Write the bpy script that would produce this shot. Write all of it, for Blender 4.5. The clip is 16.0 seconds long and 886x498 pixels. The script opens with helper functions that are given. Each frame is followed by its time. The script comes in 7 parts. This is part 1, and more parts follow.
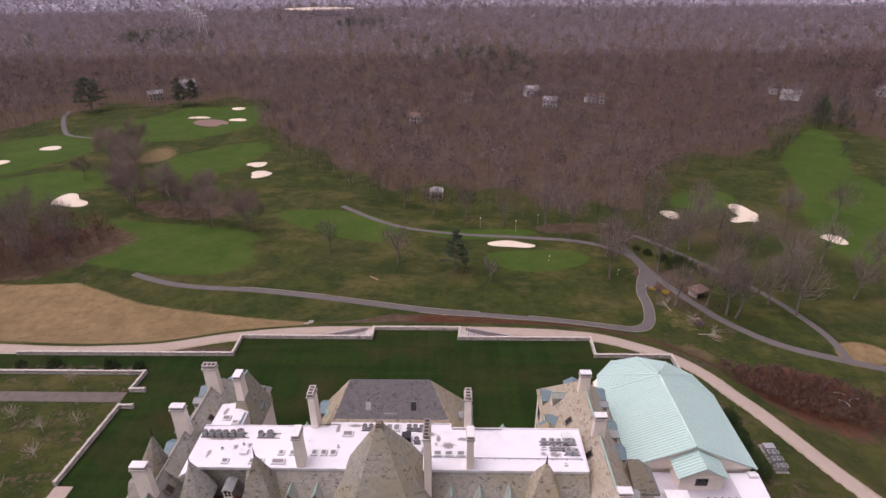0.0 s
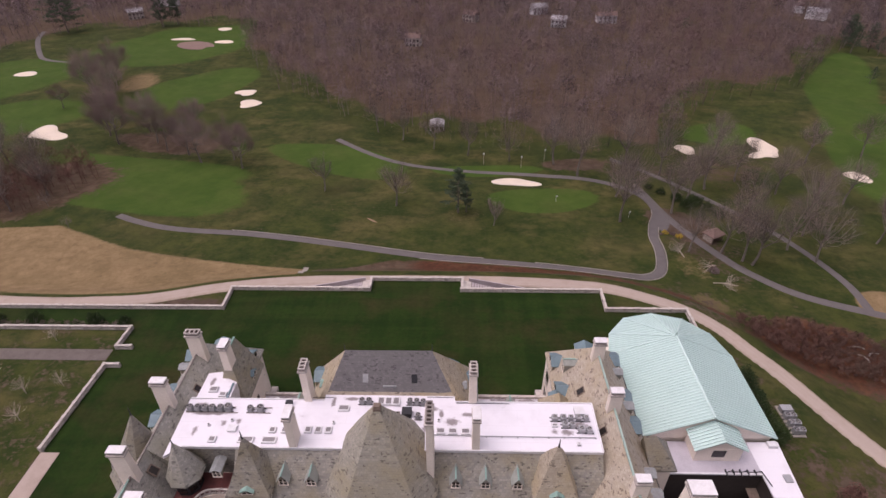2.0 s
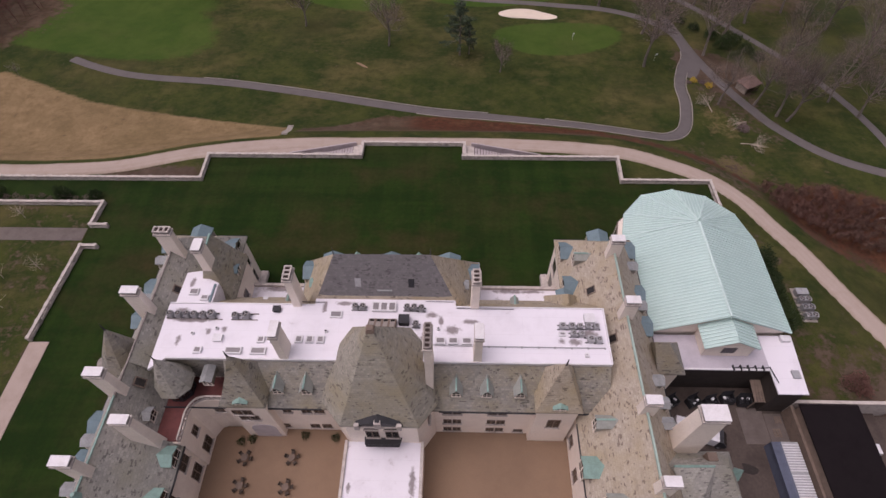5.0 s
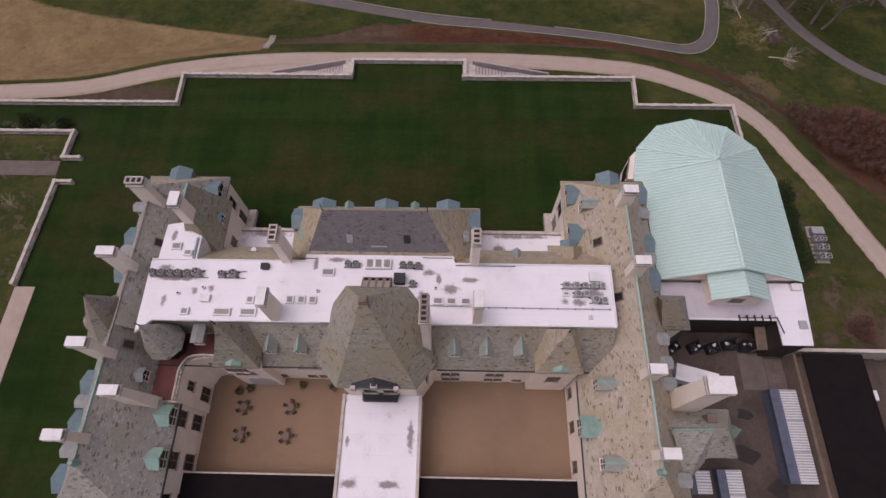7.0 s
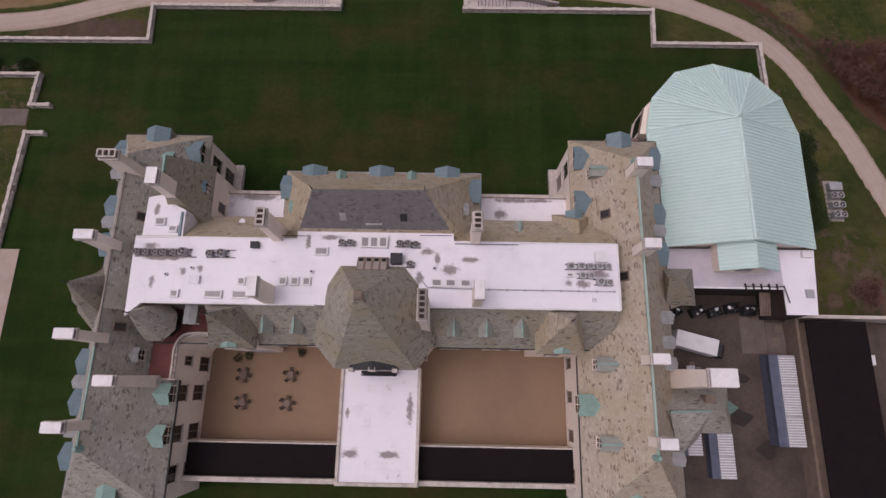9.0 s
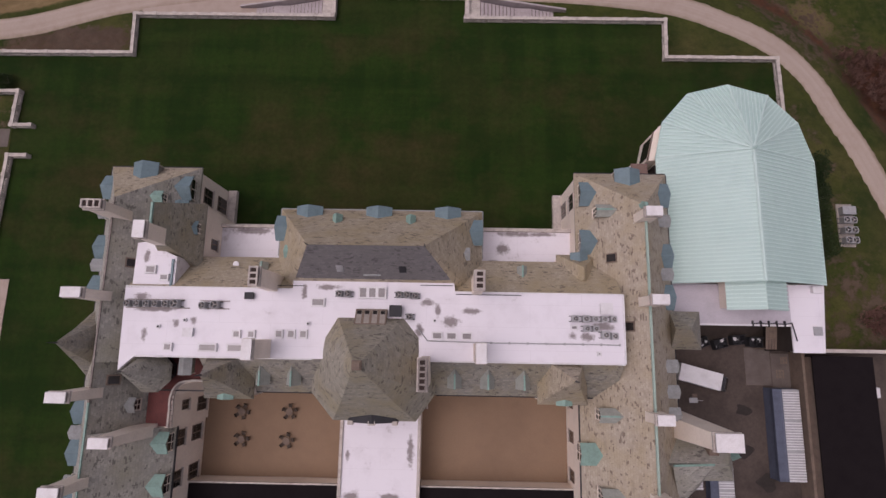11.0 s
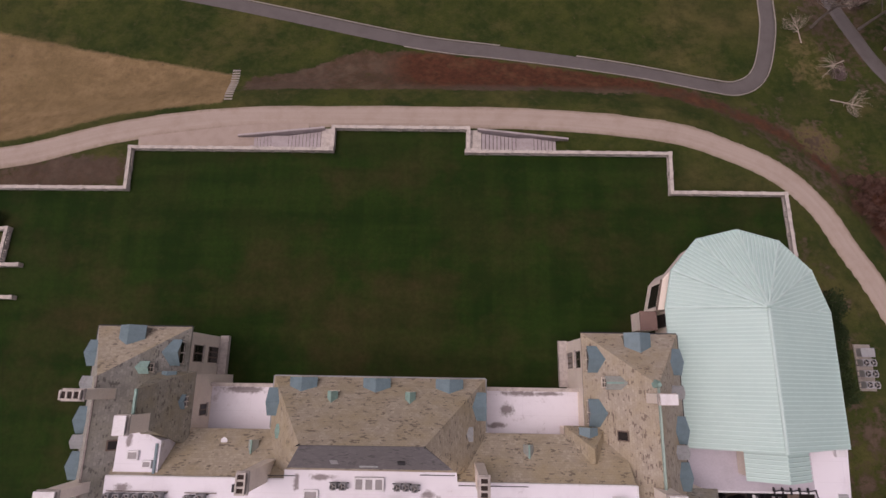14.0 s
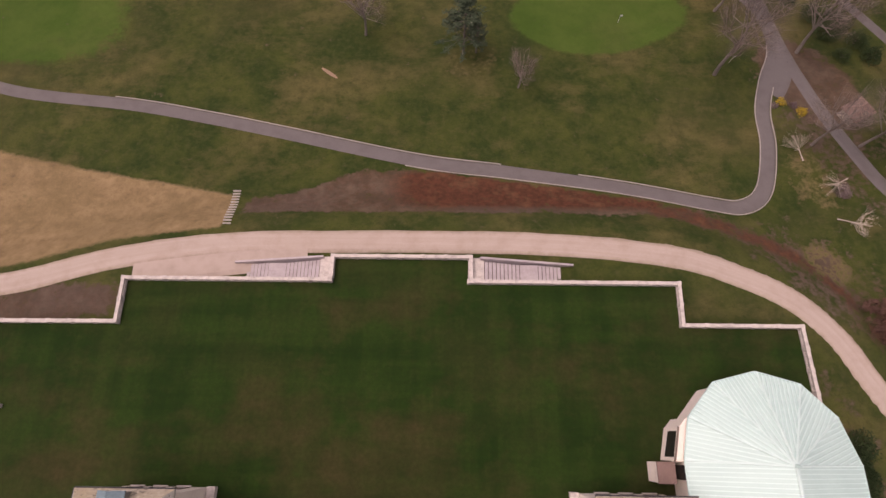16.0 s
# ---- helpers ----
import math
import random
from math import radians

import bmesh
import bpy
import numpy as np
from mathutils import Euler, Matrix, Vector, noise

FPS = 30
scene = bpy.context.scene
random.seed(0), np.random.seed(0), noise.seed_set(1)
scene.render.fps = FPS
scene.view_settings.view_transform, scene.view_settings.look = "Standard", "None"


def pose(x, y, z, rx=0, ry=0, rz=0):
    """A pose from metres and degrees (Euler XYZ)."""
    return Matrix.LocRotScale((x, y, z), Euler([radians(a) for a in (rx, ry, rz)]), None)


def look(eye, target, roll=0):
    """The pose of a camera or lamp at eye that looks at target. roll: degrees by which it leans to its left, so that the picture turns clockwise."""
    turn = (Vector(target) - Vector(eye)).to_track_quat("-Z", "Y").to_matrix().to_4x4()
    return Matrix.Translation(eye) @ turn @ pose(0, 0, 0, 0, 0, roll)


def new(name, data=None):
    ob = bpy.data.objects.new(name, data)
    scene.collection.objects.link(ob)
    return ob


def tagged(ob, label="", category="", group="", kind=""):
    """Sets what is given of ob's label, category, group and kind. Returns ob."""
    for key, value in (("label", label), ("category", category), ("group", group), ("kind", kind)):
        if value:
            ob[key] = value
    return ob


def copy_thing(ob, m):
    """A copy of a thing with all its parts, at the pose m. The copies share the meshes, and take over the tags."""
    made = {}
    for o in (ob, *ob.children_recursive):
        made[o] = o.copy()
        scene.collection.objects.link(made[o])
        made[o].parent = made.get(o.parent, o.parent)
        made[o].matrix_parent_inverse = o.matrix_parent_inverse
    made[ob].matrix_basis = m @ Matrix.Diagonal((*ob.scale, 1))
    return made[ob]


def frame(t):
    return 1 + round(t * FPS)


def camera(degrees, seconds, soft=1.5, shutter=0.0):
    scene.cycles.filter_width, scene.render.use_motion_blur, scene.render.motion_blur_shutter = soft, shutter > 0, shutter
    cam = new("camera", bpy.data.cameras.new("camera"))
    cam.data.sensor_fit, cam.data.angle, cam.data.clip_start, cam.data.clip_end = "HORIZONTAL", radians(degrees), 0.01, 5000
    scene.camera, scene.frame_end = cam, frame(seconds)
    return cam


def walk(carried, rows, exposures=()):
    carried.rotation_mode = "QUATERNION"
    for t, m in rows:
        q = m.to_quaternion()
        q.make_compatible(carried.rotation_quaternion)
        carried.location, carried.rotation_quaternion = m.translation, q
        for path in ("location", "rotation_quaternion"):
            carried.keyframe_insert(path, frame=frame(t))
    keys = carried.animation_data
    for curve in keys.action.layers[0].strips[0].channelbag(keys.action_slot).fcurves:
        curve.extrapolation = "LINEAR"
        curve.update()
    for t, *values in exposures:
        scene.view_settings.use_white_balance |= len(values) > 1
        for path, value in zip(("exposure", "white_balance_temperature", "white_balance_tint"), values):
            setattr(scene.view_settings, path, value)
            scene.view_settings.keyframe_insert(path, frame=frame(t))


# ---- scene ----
cam = camera(79.3, 16.0)
METRES, EYE, TILT, LEAN, TURN = 84.0, 80.4, -27.2, 0.5, 1.3
ROWS = [
    (0.0, 0.0, 0.0, 0.0, 0.0, -0.0, 0.0),
    (0.5, -0.0016, 0.0298, 0.0142, 0.01, -0.01, -0.02),
    (1.0, -0.0033, 0.0584, 0.0277, 0.02, -1.31, -0.02),
    (1.5, -0.0047, 0.0869, 0.0413, -0.0, -4.55, -0.02),
    (2.0, -0.0056, 0.1149, 0.0555, -0.0, -7.92, -0.02),
    (2.5, -0.0065, 0.1421, 0.0694, 0.0, -11.25, -0.03),
    (3.0, -0.0071, 0.1687, 0.0825, 0.01, -14.56, 0.0),
    (3.5, -0.007, 0.1944, 0.0956, -0.0, -17.76, 0.03),
    (4.0, -0.0067, 0.2194, 0.108, -0.01, -20.75, 0.04),
    (6.5, -0.0023, 0.3429, 0.1692, -0.08, -35.17, 0.11),
    (7.0, -0.0017, 0.3683, 0.1821, -0.09, -38.02, 0.12),
    (7.5, -0.0015, 0.3941, 0.1952, -0.11, -40.87, 0.11),
    (8.0, -0.0013, 0.42, 0.2085, -0.15, -43.66, 0.1),
    (10.5, -0.002, 0.559, 0.2805, -0.27, -52.61, 0.06),
    (11.0, -0.0019, 0.5885, 0.2961, -0.28, -52.84, 0.09),
    (11.5, -0.0018, 0.6177, 0.3116, -0.27, -52.8, 0.1),
    (12.0, -0.0021, 0.6478, 0.3276, -0.28, -52.8, 0.09),
    (12.5, -0.0017, 0.6781, 0.3438, -0.28, -52.81, 0.11),
    (13.0, -0.0023, 0.7083, 0.3597, -0.35, -52.4, 0.1),
    (13.5, -0.0025, 0.7385, 0.3756, -0.36, -51.0, 0.11),
    (14.0, -0.0025, 0.7678, 0.3917, -0.36, -49.35, 0.14),
    (14.5, -0.0024, 0.7982, 0.4085, -0.36, -47.78, 0.19),
    (15.0, -0.0019, 0.8281, 0.4247, -0.35, -46.16, 0.25),
    (15.5, -0.0028, 0.8588, 0.4415, -0.39, -44.58, 0.29),
    (16.0, -0.0027, 0.8889, 0.4572, -0.39, -42.93, 0.35),
]
walk(cam, [(t, pose(9.9, 0, EYE, TILT, LEAN, TURN) @ pose(METRES * x, METRES * y, METRES * z, 90 + pitch, roll, yaw)) for t, x, y, z, yaw, pitch, roll in ROWS],
     exposures=[(0.0, 0.08, 6550.0, 28.0), (3.5, -0.1, 6550.0, 29.0), (7.0, -0.43, 6550.0, 27.5), (12.5, -0.53, 6600.0, 27.5), (14.5, -0.33, 7000.0, 31.0), (16.0, 0.2, 7300.0, 33.0)])

# ---- light ----
world = bpy.data.worlds.new("overcast_sky")
scene.world = world
world.use_nodes = True
wn, wl = world.node_tree.nodes, world.node_tree.links
sky = wn.new("ShaderNodeTexSky")
sky.sky_type, sky.sun_disc = "NISHITA", False
sky.sun_elevation, sky.sun_rotation = radians(68), radians(-92)
sky.air_density, sky.dust_density, sky.ozone_density = 1.0, 6.0, 1.0
grey = wn.new("ShaderNodeHueSaturation")
grey.inputs["Saturation"].default_value = 0.35
wl.new(sky.outputs[0], grey.inputs["Color"])
wl.new(grey.outputs[0], wn["Background"].inputs["Color"])
wn["Background"].inputs["Strength"].default_value = 0.15

sun = new("sun", bpy.data.lights.new("sun", "SUN"))
sun.data.energy, sun.data.angle, sun.data.color = 0.7, radians(60), (1.0, 0.95, 0.90)
sun.matrix_world = look((-20, -4, 80), (0, 0, 0))


# ---- materials ----
class Graph:
    """A node material with short ways to add and join nodes."""

    def __init__(self, name, rough=0.8, metal=0.0, spec=0.3):
        self.mat = bpy.data.materials.new(name)
        self.mat.use_nodes = True
        self.nodes, self.links = self.mat.node_tree.nodes, self.mat.node_tree.links
        self.bsdf = self.nodes["Principled BSDF"]
        self.bsdf.inputs["Roughness"].default_value = rough
        self.bsdf.inputs["Metallic"].default_value = metal
        self.bsdf.inputs["Specular IOR Level"].default_value = spec

    def add(self, kind):
        return self.nodes.new(kind)

    def join(self, a, b):
        self.links.new(a, b)

    def coords(self, which="Object", scale=(1, 1, 1)):
        tc = self.add("ShaderNodeTexCoord")
        mp = self.add("ShaderNodeMapping")
        mp.inputs["Scale"].default_value = scale
        self.join(tc.outputs[which], mp.inputs["Vector"])
        return mp.outputs[0]

    def world_coords(self, scale=(1, 1, 1)):
        geo = self.add("ShaderNodeNewGeometry")
        mp = self.add("ShaderNodeMapping")
        mp.inputs["Scale"].default_value = scale
        self.join(geo.outputs["Position"], mp.inputs["Vector"])
        return mp.outputs[0]

    def noise(self, vec, scale, detail=4.0, rough=0.55):
        n = self.add("ShaderNodeTexNoise")
        n.inputs["Scale"].default_value = scale
        n.inputs["Detail"].default_value = detail
        n.inputs["Roughness"].default_value = rough
        self.join(vec, n.inputs["Vector"])
        return n.outputs["Fac"]

    def ramp(self, fac, stops):
        r = self.add("ShaderNodeValToRGB")
        el = r.color_ramp.elements
        while len(el) < len(stops):
            el.new(0.5)
        for e, (pos, col) in zip(el, stops):
            e.position = pos
            e.color = (*col, 1) if len(col) == 3 else col
        self.join(fac, r.inputs["Fac"])
        return r.outputs["Color"]

    def mask(self, fac, lo, hi):
        m = self.add("ShaderNodeMapRange")
        m.inputs["From Min"].default_value, m.inputs["From Max"].default_value = lo, hi
        self.join(fac, m.inputs["Value"])
        return m.outputs[0]

    def mix(self, fac, a, b, mode="MIX"):
        m = self.add("ShaderNodeMix")
        m.data_type, m.blend_type = "RGBA", mode
        for sock, val in ((m.inputs[0], fac), (m.inputs[6], a), (m.inputs[7], b)):
            if isinstance(val, (int, float)):
                sock.default_value = val
            elif isinstance(val, tuple):
                sock.default_value = (*val, 1)
            else:
                self.join(val, sock)
        return m.outputs[2]

    def math(self, op, a, b=0.0):
        m = self.add("ShaderNodeMath")
        m.operation = op
        for sock, val in zip(m.inputs, (a, b)):
            if isinstance(val, (int, float)):
                sock.default_value = val
            else:
                self.join(val, sock)
        return m.outputs[0]

    def colour(self, out):
        self.join(out, self.bsdf.inputs["Base Color"])

    def bump(self, height, strength=0.3, distance=0.05):
        b = self.add("ShaderNodeBump")
        b.inputs["Strength"].default_value, b.inputs["Distance"].default_value = strength, distance
        self.join(height, b.inputs["Height"])
        self.join(b.outputs[0], self.bsdf.inputs["Normal"])


def worn(name, base, dark, scale=0.6, rough=0.85, fine=6.0, amount=0.6, spec=0.25, metal=0.0):
    """A plain surface with stains at one scale and grain at another."""
    g = Graph(name, rough, metal, spec)
    v = g.world_coords()
    big = g.noise(v, scale, 6.0, 0.65)
    small = g.noise(v, fine, 3.0)
    c = g.mix(g.mask(big, 0.45, 0.75), base, tuple(b * (1 - amount) + d * amount for b, d in zip(base, dark)))
    c = g.mix(g.math("MULTIPLY", g.mask(small, 0.35, 0.8), 0.35), c, dark)
    g.colour(c)
    g.bump(small, 0.2, 0.03)
    return g.mat


def tracked_gravel():
    """Gravel with wheel tracks: pale lanes along the road, browner between and at the edges."""
    g = Graph("pinkish_road_gravel", 0.95, 0.0, 0.2)
    lanes = g.noise(g.coords("UV", (0.02, 1.0, 1)), 1.3, 5.0, 0.65)
    across = g.add("ShaderNodeSeparateXYZ")
    g.join(g.coords("UV"), across.inputs[0])
    v = g.world_coords()
    big, small = g.noise(v, 0.35, 6.0, 0.65), g.noise(v, 7.0, 4.0, 0.65)
    c = g.mix(g.mask(lanes, 0.3, 0.75), (0.42, 0.345, 0.298), (0.35, 0.28, 0.235))
    c = g.mix(g.math("MULTIPLY", g.mask(big, 0.48, 0.72), 0.5), c, (0.30, 0.225, 0.18))
    edge = g.math("ADD", g.math("ABSOLUTE", across.outputs[1]), g.math("MULTIPLY", g.noise(v, 1.1, 6.0, 0.7), 1.4))
    c = g.mix(g.math("MULTIPLY", g.mask(edge, 2.1, 2.8), 0.75), c, (0.21, 0.16, 0.105))
    c = g.mix(g.math("MULTIPLY", g.mask(small, 0.35, 0.75), 0.3), c, (0.23, 0.18, 0.15))
    g.colour(c)
    g.bump(small, 0.3, 0.04)
    return g.mat


def slate(name, pale, mid, dark, moss):
    """Roof slates in courses 0.3 m high, with single slates of other shades and patches of moss."""
    g = Graph(name, 0.75, 0.0, 0.3)
    uv = g.coords("UV")
    brick = g.add("ShaderNodeTexBrick")
    brick.offset = 0.5
    g.join(uv, brick.inputs["Vector"])
    brick.inputs["Scale"].default_value = 1.0
    brick.inputs["Brick Width"].default_value, brick.inputs["Row Height"].default_value = 0.42, 0.34
    brick.inputs["Mortar Size"].default_value = 0.018
    brick.inputs["Bias"].default_value = -0.1
    brick.inputs["Color1"].default_value, brick.inputs["Color2"].default_value = (0, 0, 0, 1), (1, 1, 1, 1)
    brick.inputs["Mortar"].default_value = (0.4, 0.4, 0.4, 1)
    wide = g.add("ShaderNodeTexBrick")
    wide.offset = 0.37
    g.join(uv, wide.inputs["Vector"])
    wide.inputs["Brick Width"].default_value, wide.inputs["Row Height"].default_value = 0.44, 0.17
    wide.inputs["Scale"].default_value, wide.inputs["Mortar Size"].default_value = 1.0, 0.0
    wide.inputs["Color1"].default_value, wide.inputs["Color2"].default_value = (0, 0, 0, 1), (1, 1, 1, 1)
    v = g.world_coords()
    patch = g.noise(v, 0.22, 5.0, 0.6)
    grain = g.noise(v, 3.0, 4.0, 0.7)
    c = g.mix(g.mask(brick.outputs["Color"], 0.1, 0.95), mid, pale)
    c = g.mix(g.mask(patch, 0.42, 0.66), c, moss)
    cluster = g.noise(v, 1.1, 3.0, 0.6)
    single = g.mask(g.math("MULTIPLY", wide.outputs["Color"], g.mask(cluster, 0.36, 0.6)), 0.62, 0.74)
    c = g.mix(g.math("MULTIPLY", single, 0.7), c, dark)
    streak = g.noise(g.world_coords((0.5, 0.5, 2.2)), 0.9, 5.0, 0.7)
    c = g.mix(g.math("MULTIPLY", g.mask(streak, 0.52, 0.74), 0.35), c, dark)
    c = g.mix(g.math("MULTIPLY", g.mask(grain, 0.3, 0.8), 0.2), c, dark)
    c = g.mix(g.math("MULTIPLY", brick.outputs["Fac"], 0.25), c, dark)
    g.colour(c)
    g.bump(brick.outputs["Color"], 0.35, 0.04)
    return g.mat


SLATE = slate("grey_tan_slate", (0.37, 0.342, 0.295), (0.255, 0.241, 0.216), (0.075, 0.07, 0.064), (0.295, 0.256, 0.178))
# Tan slate with moss patches; its brightness also stands in for light on slopes.
LIT_TAN_SLATE = slate("lit_tan_mossy_slate", (0.50, 0.43, 0.335), (0.39, 0.335, 0.258), (0.12, 0.10, 0.08), (0.40, 0.33, 0.215))
MOSSY_SLATE = slate("olive_grey_mossy_slate", (0.375, 0.348, 0.29), (0.285, 0.267, 0.224), (0.095, 0.086, 0.072), (0.315, 0.275, 0.19))
WARM_SLATE = slate("warm_buff_slate", (0.49, 0.428, 0.35), (0.40, 0.348, 0.282), (0.125, 0.092, 0.075), (0.405, 0.338, 0.235))
PALE_SLATE = slate("pale_grey_green_slate", (0.43, 0.408, 0.365), (0.315, 0.303, 0.275), (0.10, 0.095, 0.088), (0.325, 0.31, 0.25))
DARK_SLATE = slate("dark_grey_slate", (0.215, 0.203, 0.203), (0.165, 0.156, 0.158), (0.085, 0.08, 0.082), (0.18, 0.17, 0.168))
STUCCO = worn("cream_stucco", (0.86, 0.77, 0.68), (0.55, 0.47, 0.40), 0.35, 0.9, 5.0, 0.35)
STONE = worn("pale_limestone", (0.53, 0.475, 0.435), (0.20, 0.17, 0.155), 1.1, 0.85, 6.0, 0.75)
NECK = worn("dark_grey_stone", (0.27, 0.235, 0.215), (0.10, 0.085, 0.08), 1.5, 0.9)
CAP = worn("white_cap", (0.72, 0.70, 0.71), (0.5, 0.47, 0.46), 0.9, 0.6)
BRICK_DARK = worn("sooty_flue", (0.05, 0.035, 0.03), (0.015, 0.012, 0.012), 1.5, 0.9)
COPPER_BLUE = worn("blue_grey_copper", (0.145, 0.212, 0.24), (0.085, 0.13, 0.145), 1.2, 0.5, 7.0, 0.6, 0.4)
COPPER_GREEN = worn("verdigris_copper", (0.23, 0.365, 0.32), (0.125, 0.185, 0.165), 1.5, 0.6, 7.0, 0.6, 0.35)
LEAD_GREEN = worn("pale_grey_green_lead", (0.33, 0.345, 0.315), (0.19, 0.20, 0.185), 1.2, 0.6)
GREY_METAL = worn("grey_lead", (0.30, 0.31, 0.31), (0.14, 0.14, 0.14), 1.2, 0.55)
DARK_METAL = worn("dark_metal", (0.035, 0.035, 0.04), (0.015, 0.015, 0.015), 1.2, 0.6)
STEEL = worn("galvanised_steel", (0.42, 0.42, 0.43), (0.2, 0.2, 0.2), 1.5, 0.45, 8.0, 0.5, 0.5, 0.4)
WHITE_PAINT = worn("white_paint", (0.70, 0.69, 0.71), (0.48, 0.46, 0.46), 0.7, 0.5)
BLACK_ROOF = worn("black_felt", (0.0155, 0.0125, 0.0135), (0.009, 0.007, 0.008), 0.5, 1.0, 6.0, 0.6, 0.03)
RED_DECK = worn("red_tiled_deck", (0.16, 0.055, 0.05), (0.07, 0.03, 0.03), 1.0, 0.8)
LAVENDER = worn("weathered_lavender_membrane", (0.50, 0.47, 0.515), (0.33, 0.305, 0.335), 0.3, 0.6, 4.0, 0.6)
PALE_COPPER = worn("pale_verdigris", (0.33, 0.43, 0.375), (0.20, 0.26, 0.23), 1.0, 0.6)
GRAVEL_COURT = worn("tan_courtyard_gravel", (0.255, 0.172, 0.115), (0.165, 0.11, 0.075), 0.09, 0.95, 7.0, 0.6)
YARD = worn("worn_yard_asphalt", (0.088, 0.068, 0.058), (0.026, 0.02, 0.018), 0.16, 0.9, 3.0, 0.75)
OIL = worn("oil_soaked_asphalt", (0.034, 0.027, 0.024), (0.015, 0.012, 0.011), 0.8, 0.7, 4.0, 0.7)
SLAB = worn("worn_concrete_slab", (0.145, 0.12, 0.108), (0.07, 0.056, 0.05), 0.5, 0.9, 6.0, 0.6)
GRAVEL = worn("pinkish_gravel", (0.385, 0.31, 0.267), (0.24, 0.185, 0.15), 0.4, 0.95, 9.0, 0.5)
ASPHALT = worn("grey_asphalt", (0.13, 0.115, 0.112), (0.075, 0.066, 0.064), 0.3, 0.9, 9.0, 0.5)
KERB = worn("pale_kerb", (0.33, 0.295, 0.265), (0.16, 0.14, 0.125), 0.8)
SAND = worn("bunker_sand", (0.67, 0.575, 0.475), (0.48, 0.40, 0.31), 0.25, 0.95, 6.0, 0.4)
BARK = worn("grey_bark", (0.20, 0.17, 0.15), (0.10, 0.083, 0.073), 1.5, 0.95)
PALE_BARK = worn("pale_dead_wood", (0.48, 0.41, 0.35), (0.25, 0.2, 0.17), 1.5, 0.9)
YARD_WALL = worn("shaded_weathered_boards", (0.05, 0.04, 0.035), (0.025, 0.02, 0.018), 1.0, 0.9)
TREAD = worn("worn_grey_tread", (0.42, 0.37, 0.375), (0.24, 0.20, 0.20), 0.9, 0.9, 6.0, 0.6)
STEP_SHADE = worn("painted_step_shade", (0.10, 0.075, 0.07), (0.05, 0.038, 0.035), 1.2, 0.95)
TIMBER = worn("weathered_timber", (0.20, 0.15, 0.12), (0.09, 0.07, 0.06), 1.0, 0.9)
PALE_RECESS = worn("lavender_grey_plaster", (0.50, 0.46, 0.48), (0.35, 0.32, 0.33), 0.6)
SHINGLE = worn("brown_shingle", (0.22, 0.145, 0.125), (0.12, 0.08, 0.07), 0.8, 0.9)


def glass_mat():
    g = Graph("dark_glass", 0.12, 0.0, 0.5)
    g.colour(g.mix(g.noise(g.world_coords(), 0.8), (0.012, 0.011, 0.012), (0.04, 0.034, 0.032)))
    return g.mat


def membrane(name, soot, stains):
    """White roofing with overlapping sheets, puddle marks, and soot stains (x, y, half length, half width)."""
    g = Graph(name, 0.55, 0.0, 0.3)
    v = g.world_coords()
    stain = g.noise(v, 0.28, 7.0, 0.7)
    spot = g.noise(v, 0.9, 4.0, 0.6)
    ragged = g.noise(v, 1.6, 5.0, 0.7)
    seam = g.add("ShaderNodeTexBrick")
    seam.offset = 0.5
    g.join(v, seam.inputs["Vector"])
    seam.inputs["Brick Width"].default_value, seam.inputs["Row Height"].default_value = 12.0, 2.6
    seam.inputs["Scale"].default_value, seam.inputs["Mortar Size"].default_value = 1.0, 0.03
    c = g.mix(g.mask(stain, 0.5, 0.85), (0.72, 0.695, 0.74), (0.60, 0.57, 0.605))
    c = g.mix(g.math("MULTIPLY", g.mask(g.math("MULTIPLY", stain, spot), soot, soot + 0.12), 0.6), c, (0.27, 0.225, 0.215))
    for x, y, rx, ry in stains:
        off = g.add("ShaderNodeVectorMath")
        off.operation = "SUBTRACT"
        off.inputs[1].default_value = (x, y, 0)
        g.join(v, off.inputs[0])
        wide = g.add("ShaderNodeVectorMath")
        wide.operation = "MULTIPLY"
        wide.inputs[1].default_value = (1 / rx, 1 / ry, 0)
        g.join(off.outputs[0], wide.inputs[0])
        far = g.add("ShaderNodeVectorMath")
        far.operation = "LENGTH"
        g.join(wide.outputs[0], far.inputs[0])
        reach = g.math("SUBTRACT", g.math("MULTIPLY", ragged, 2.4), far.outputs["Value"])
        c = g.mix(g.math("MULTIPLY", g.mask(reach, 0.05, 0.65), 0.85), c, (0.17, 0.138, 0.135))
    c = g.mix(g.math("MULTIPLY", seam.outputs["Fac"], 0.22), c, (0.5, 0.48, 0.5))
    g.colour(c)
    return g.mat


def seamed_copper():
    g = Graph("pale_green_standing_seam", 0.5, 0.0, 0.35)
    v = g.world_coords()
    big = g.noise(v, 0.15, 5.0, 0.6)
    fine = g.noise(v, 2.5, 4.0, 0.6)
    c = g.mix(g.mask(big, 0.35, 0.7), (0.45, 0.605, 0.565), (0.39, 0.545, 0.515))
    c = g.mix(g.math("MULTIPLY", g.mask(fine, 0.4, 0.8), 0.3), c, (0.48, 0.63, 0.59))
    g.colour(c)
    return g.mat


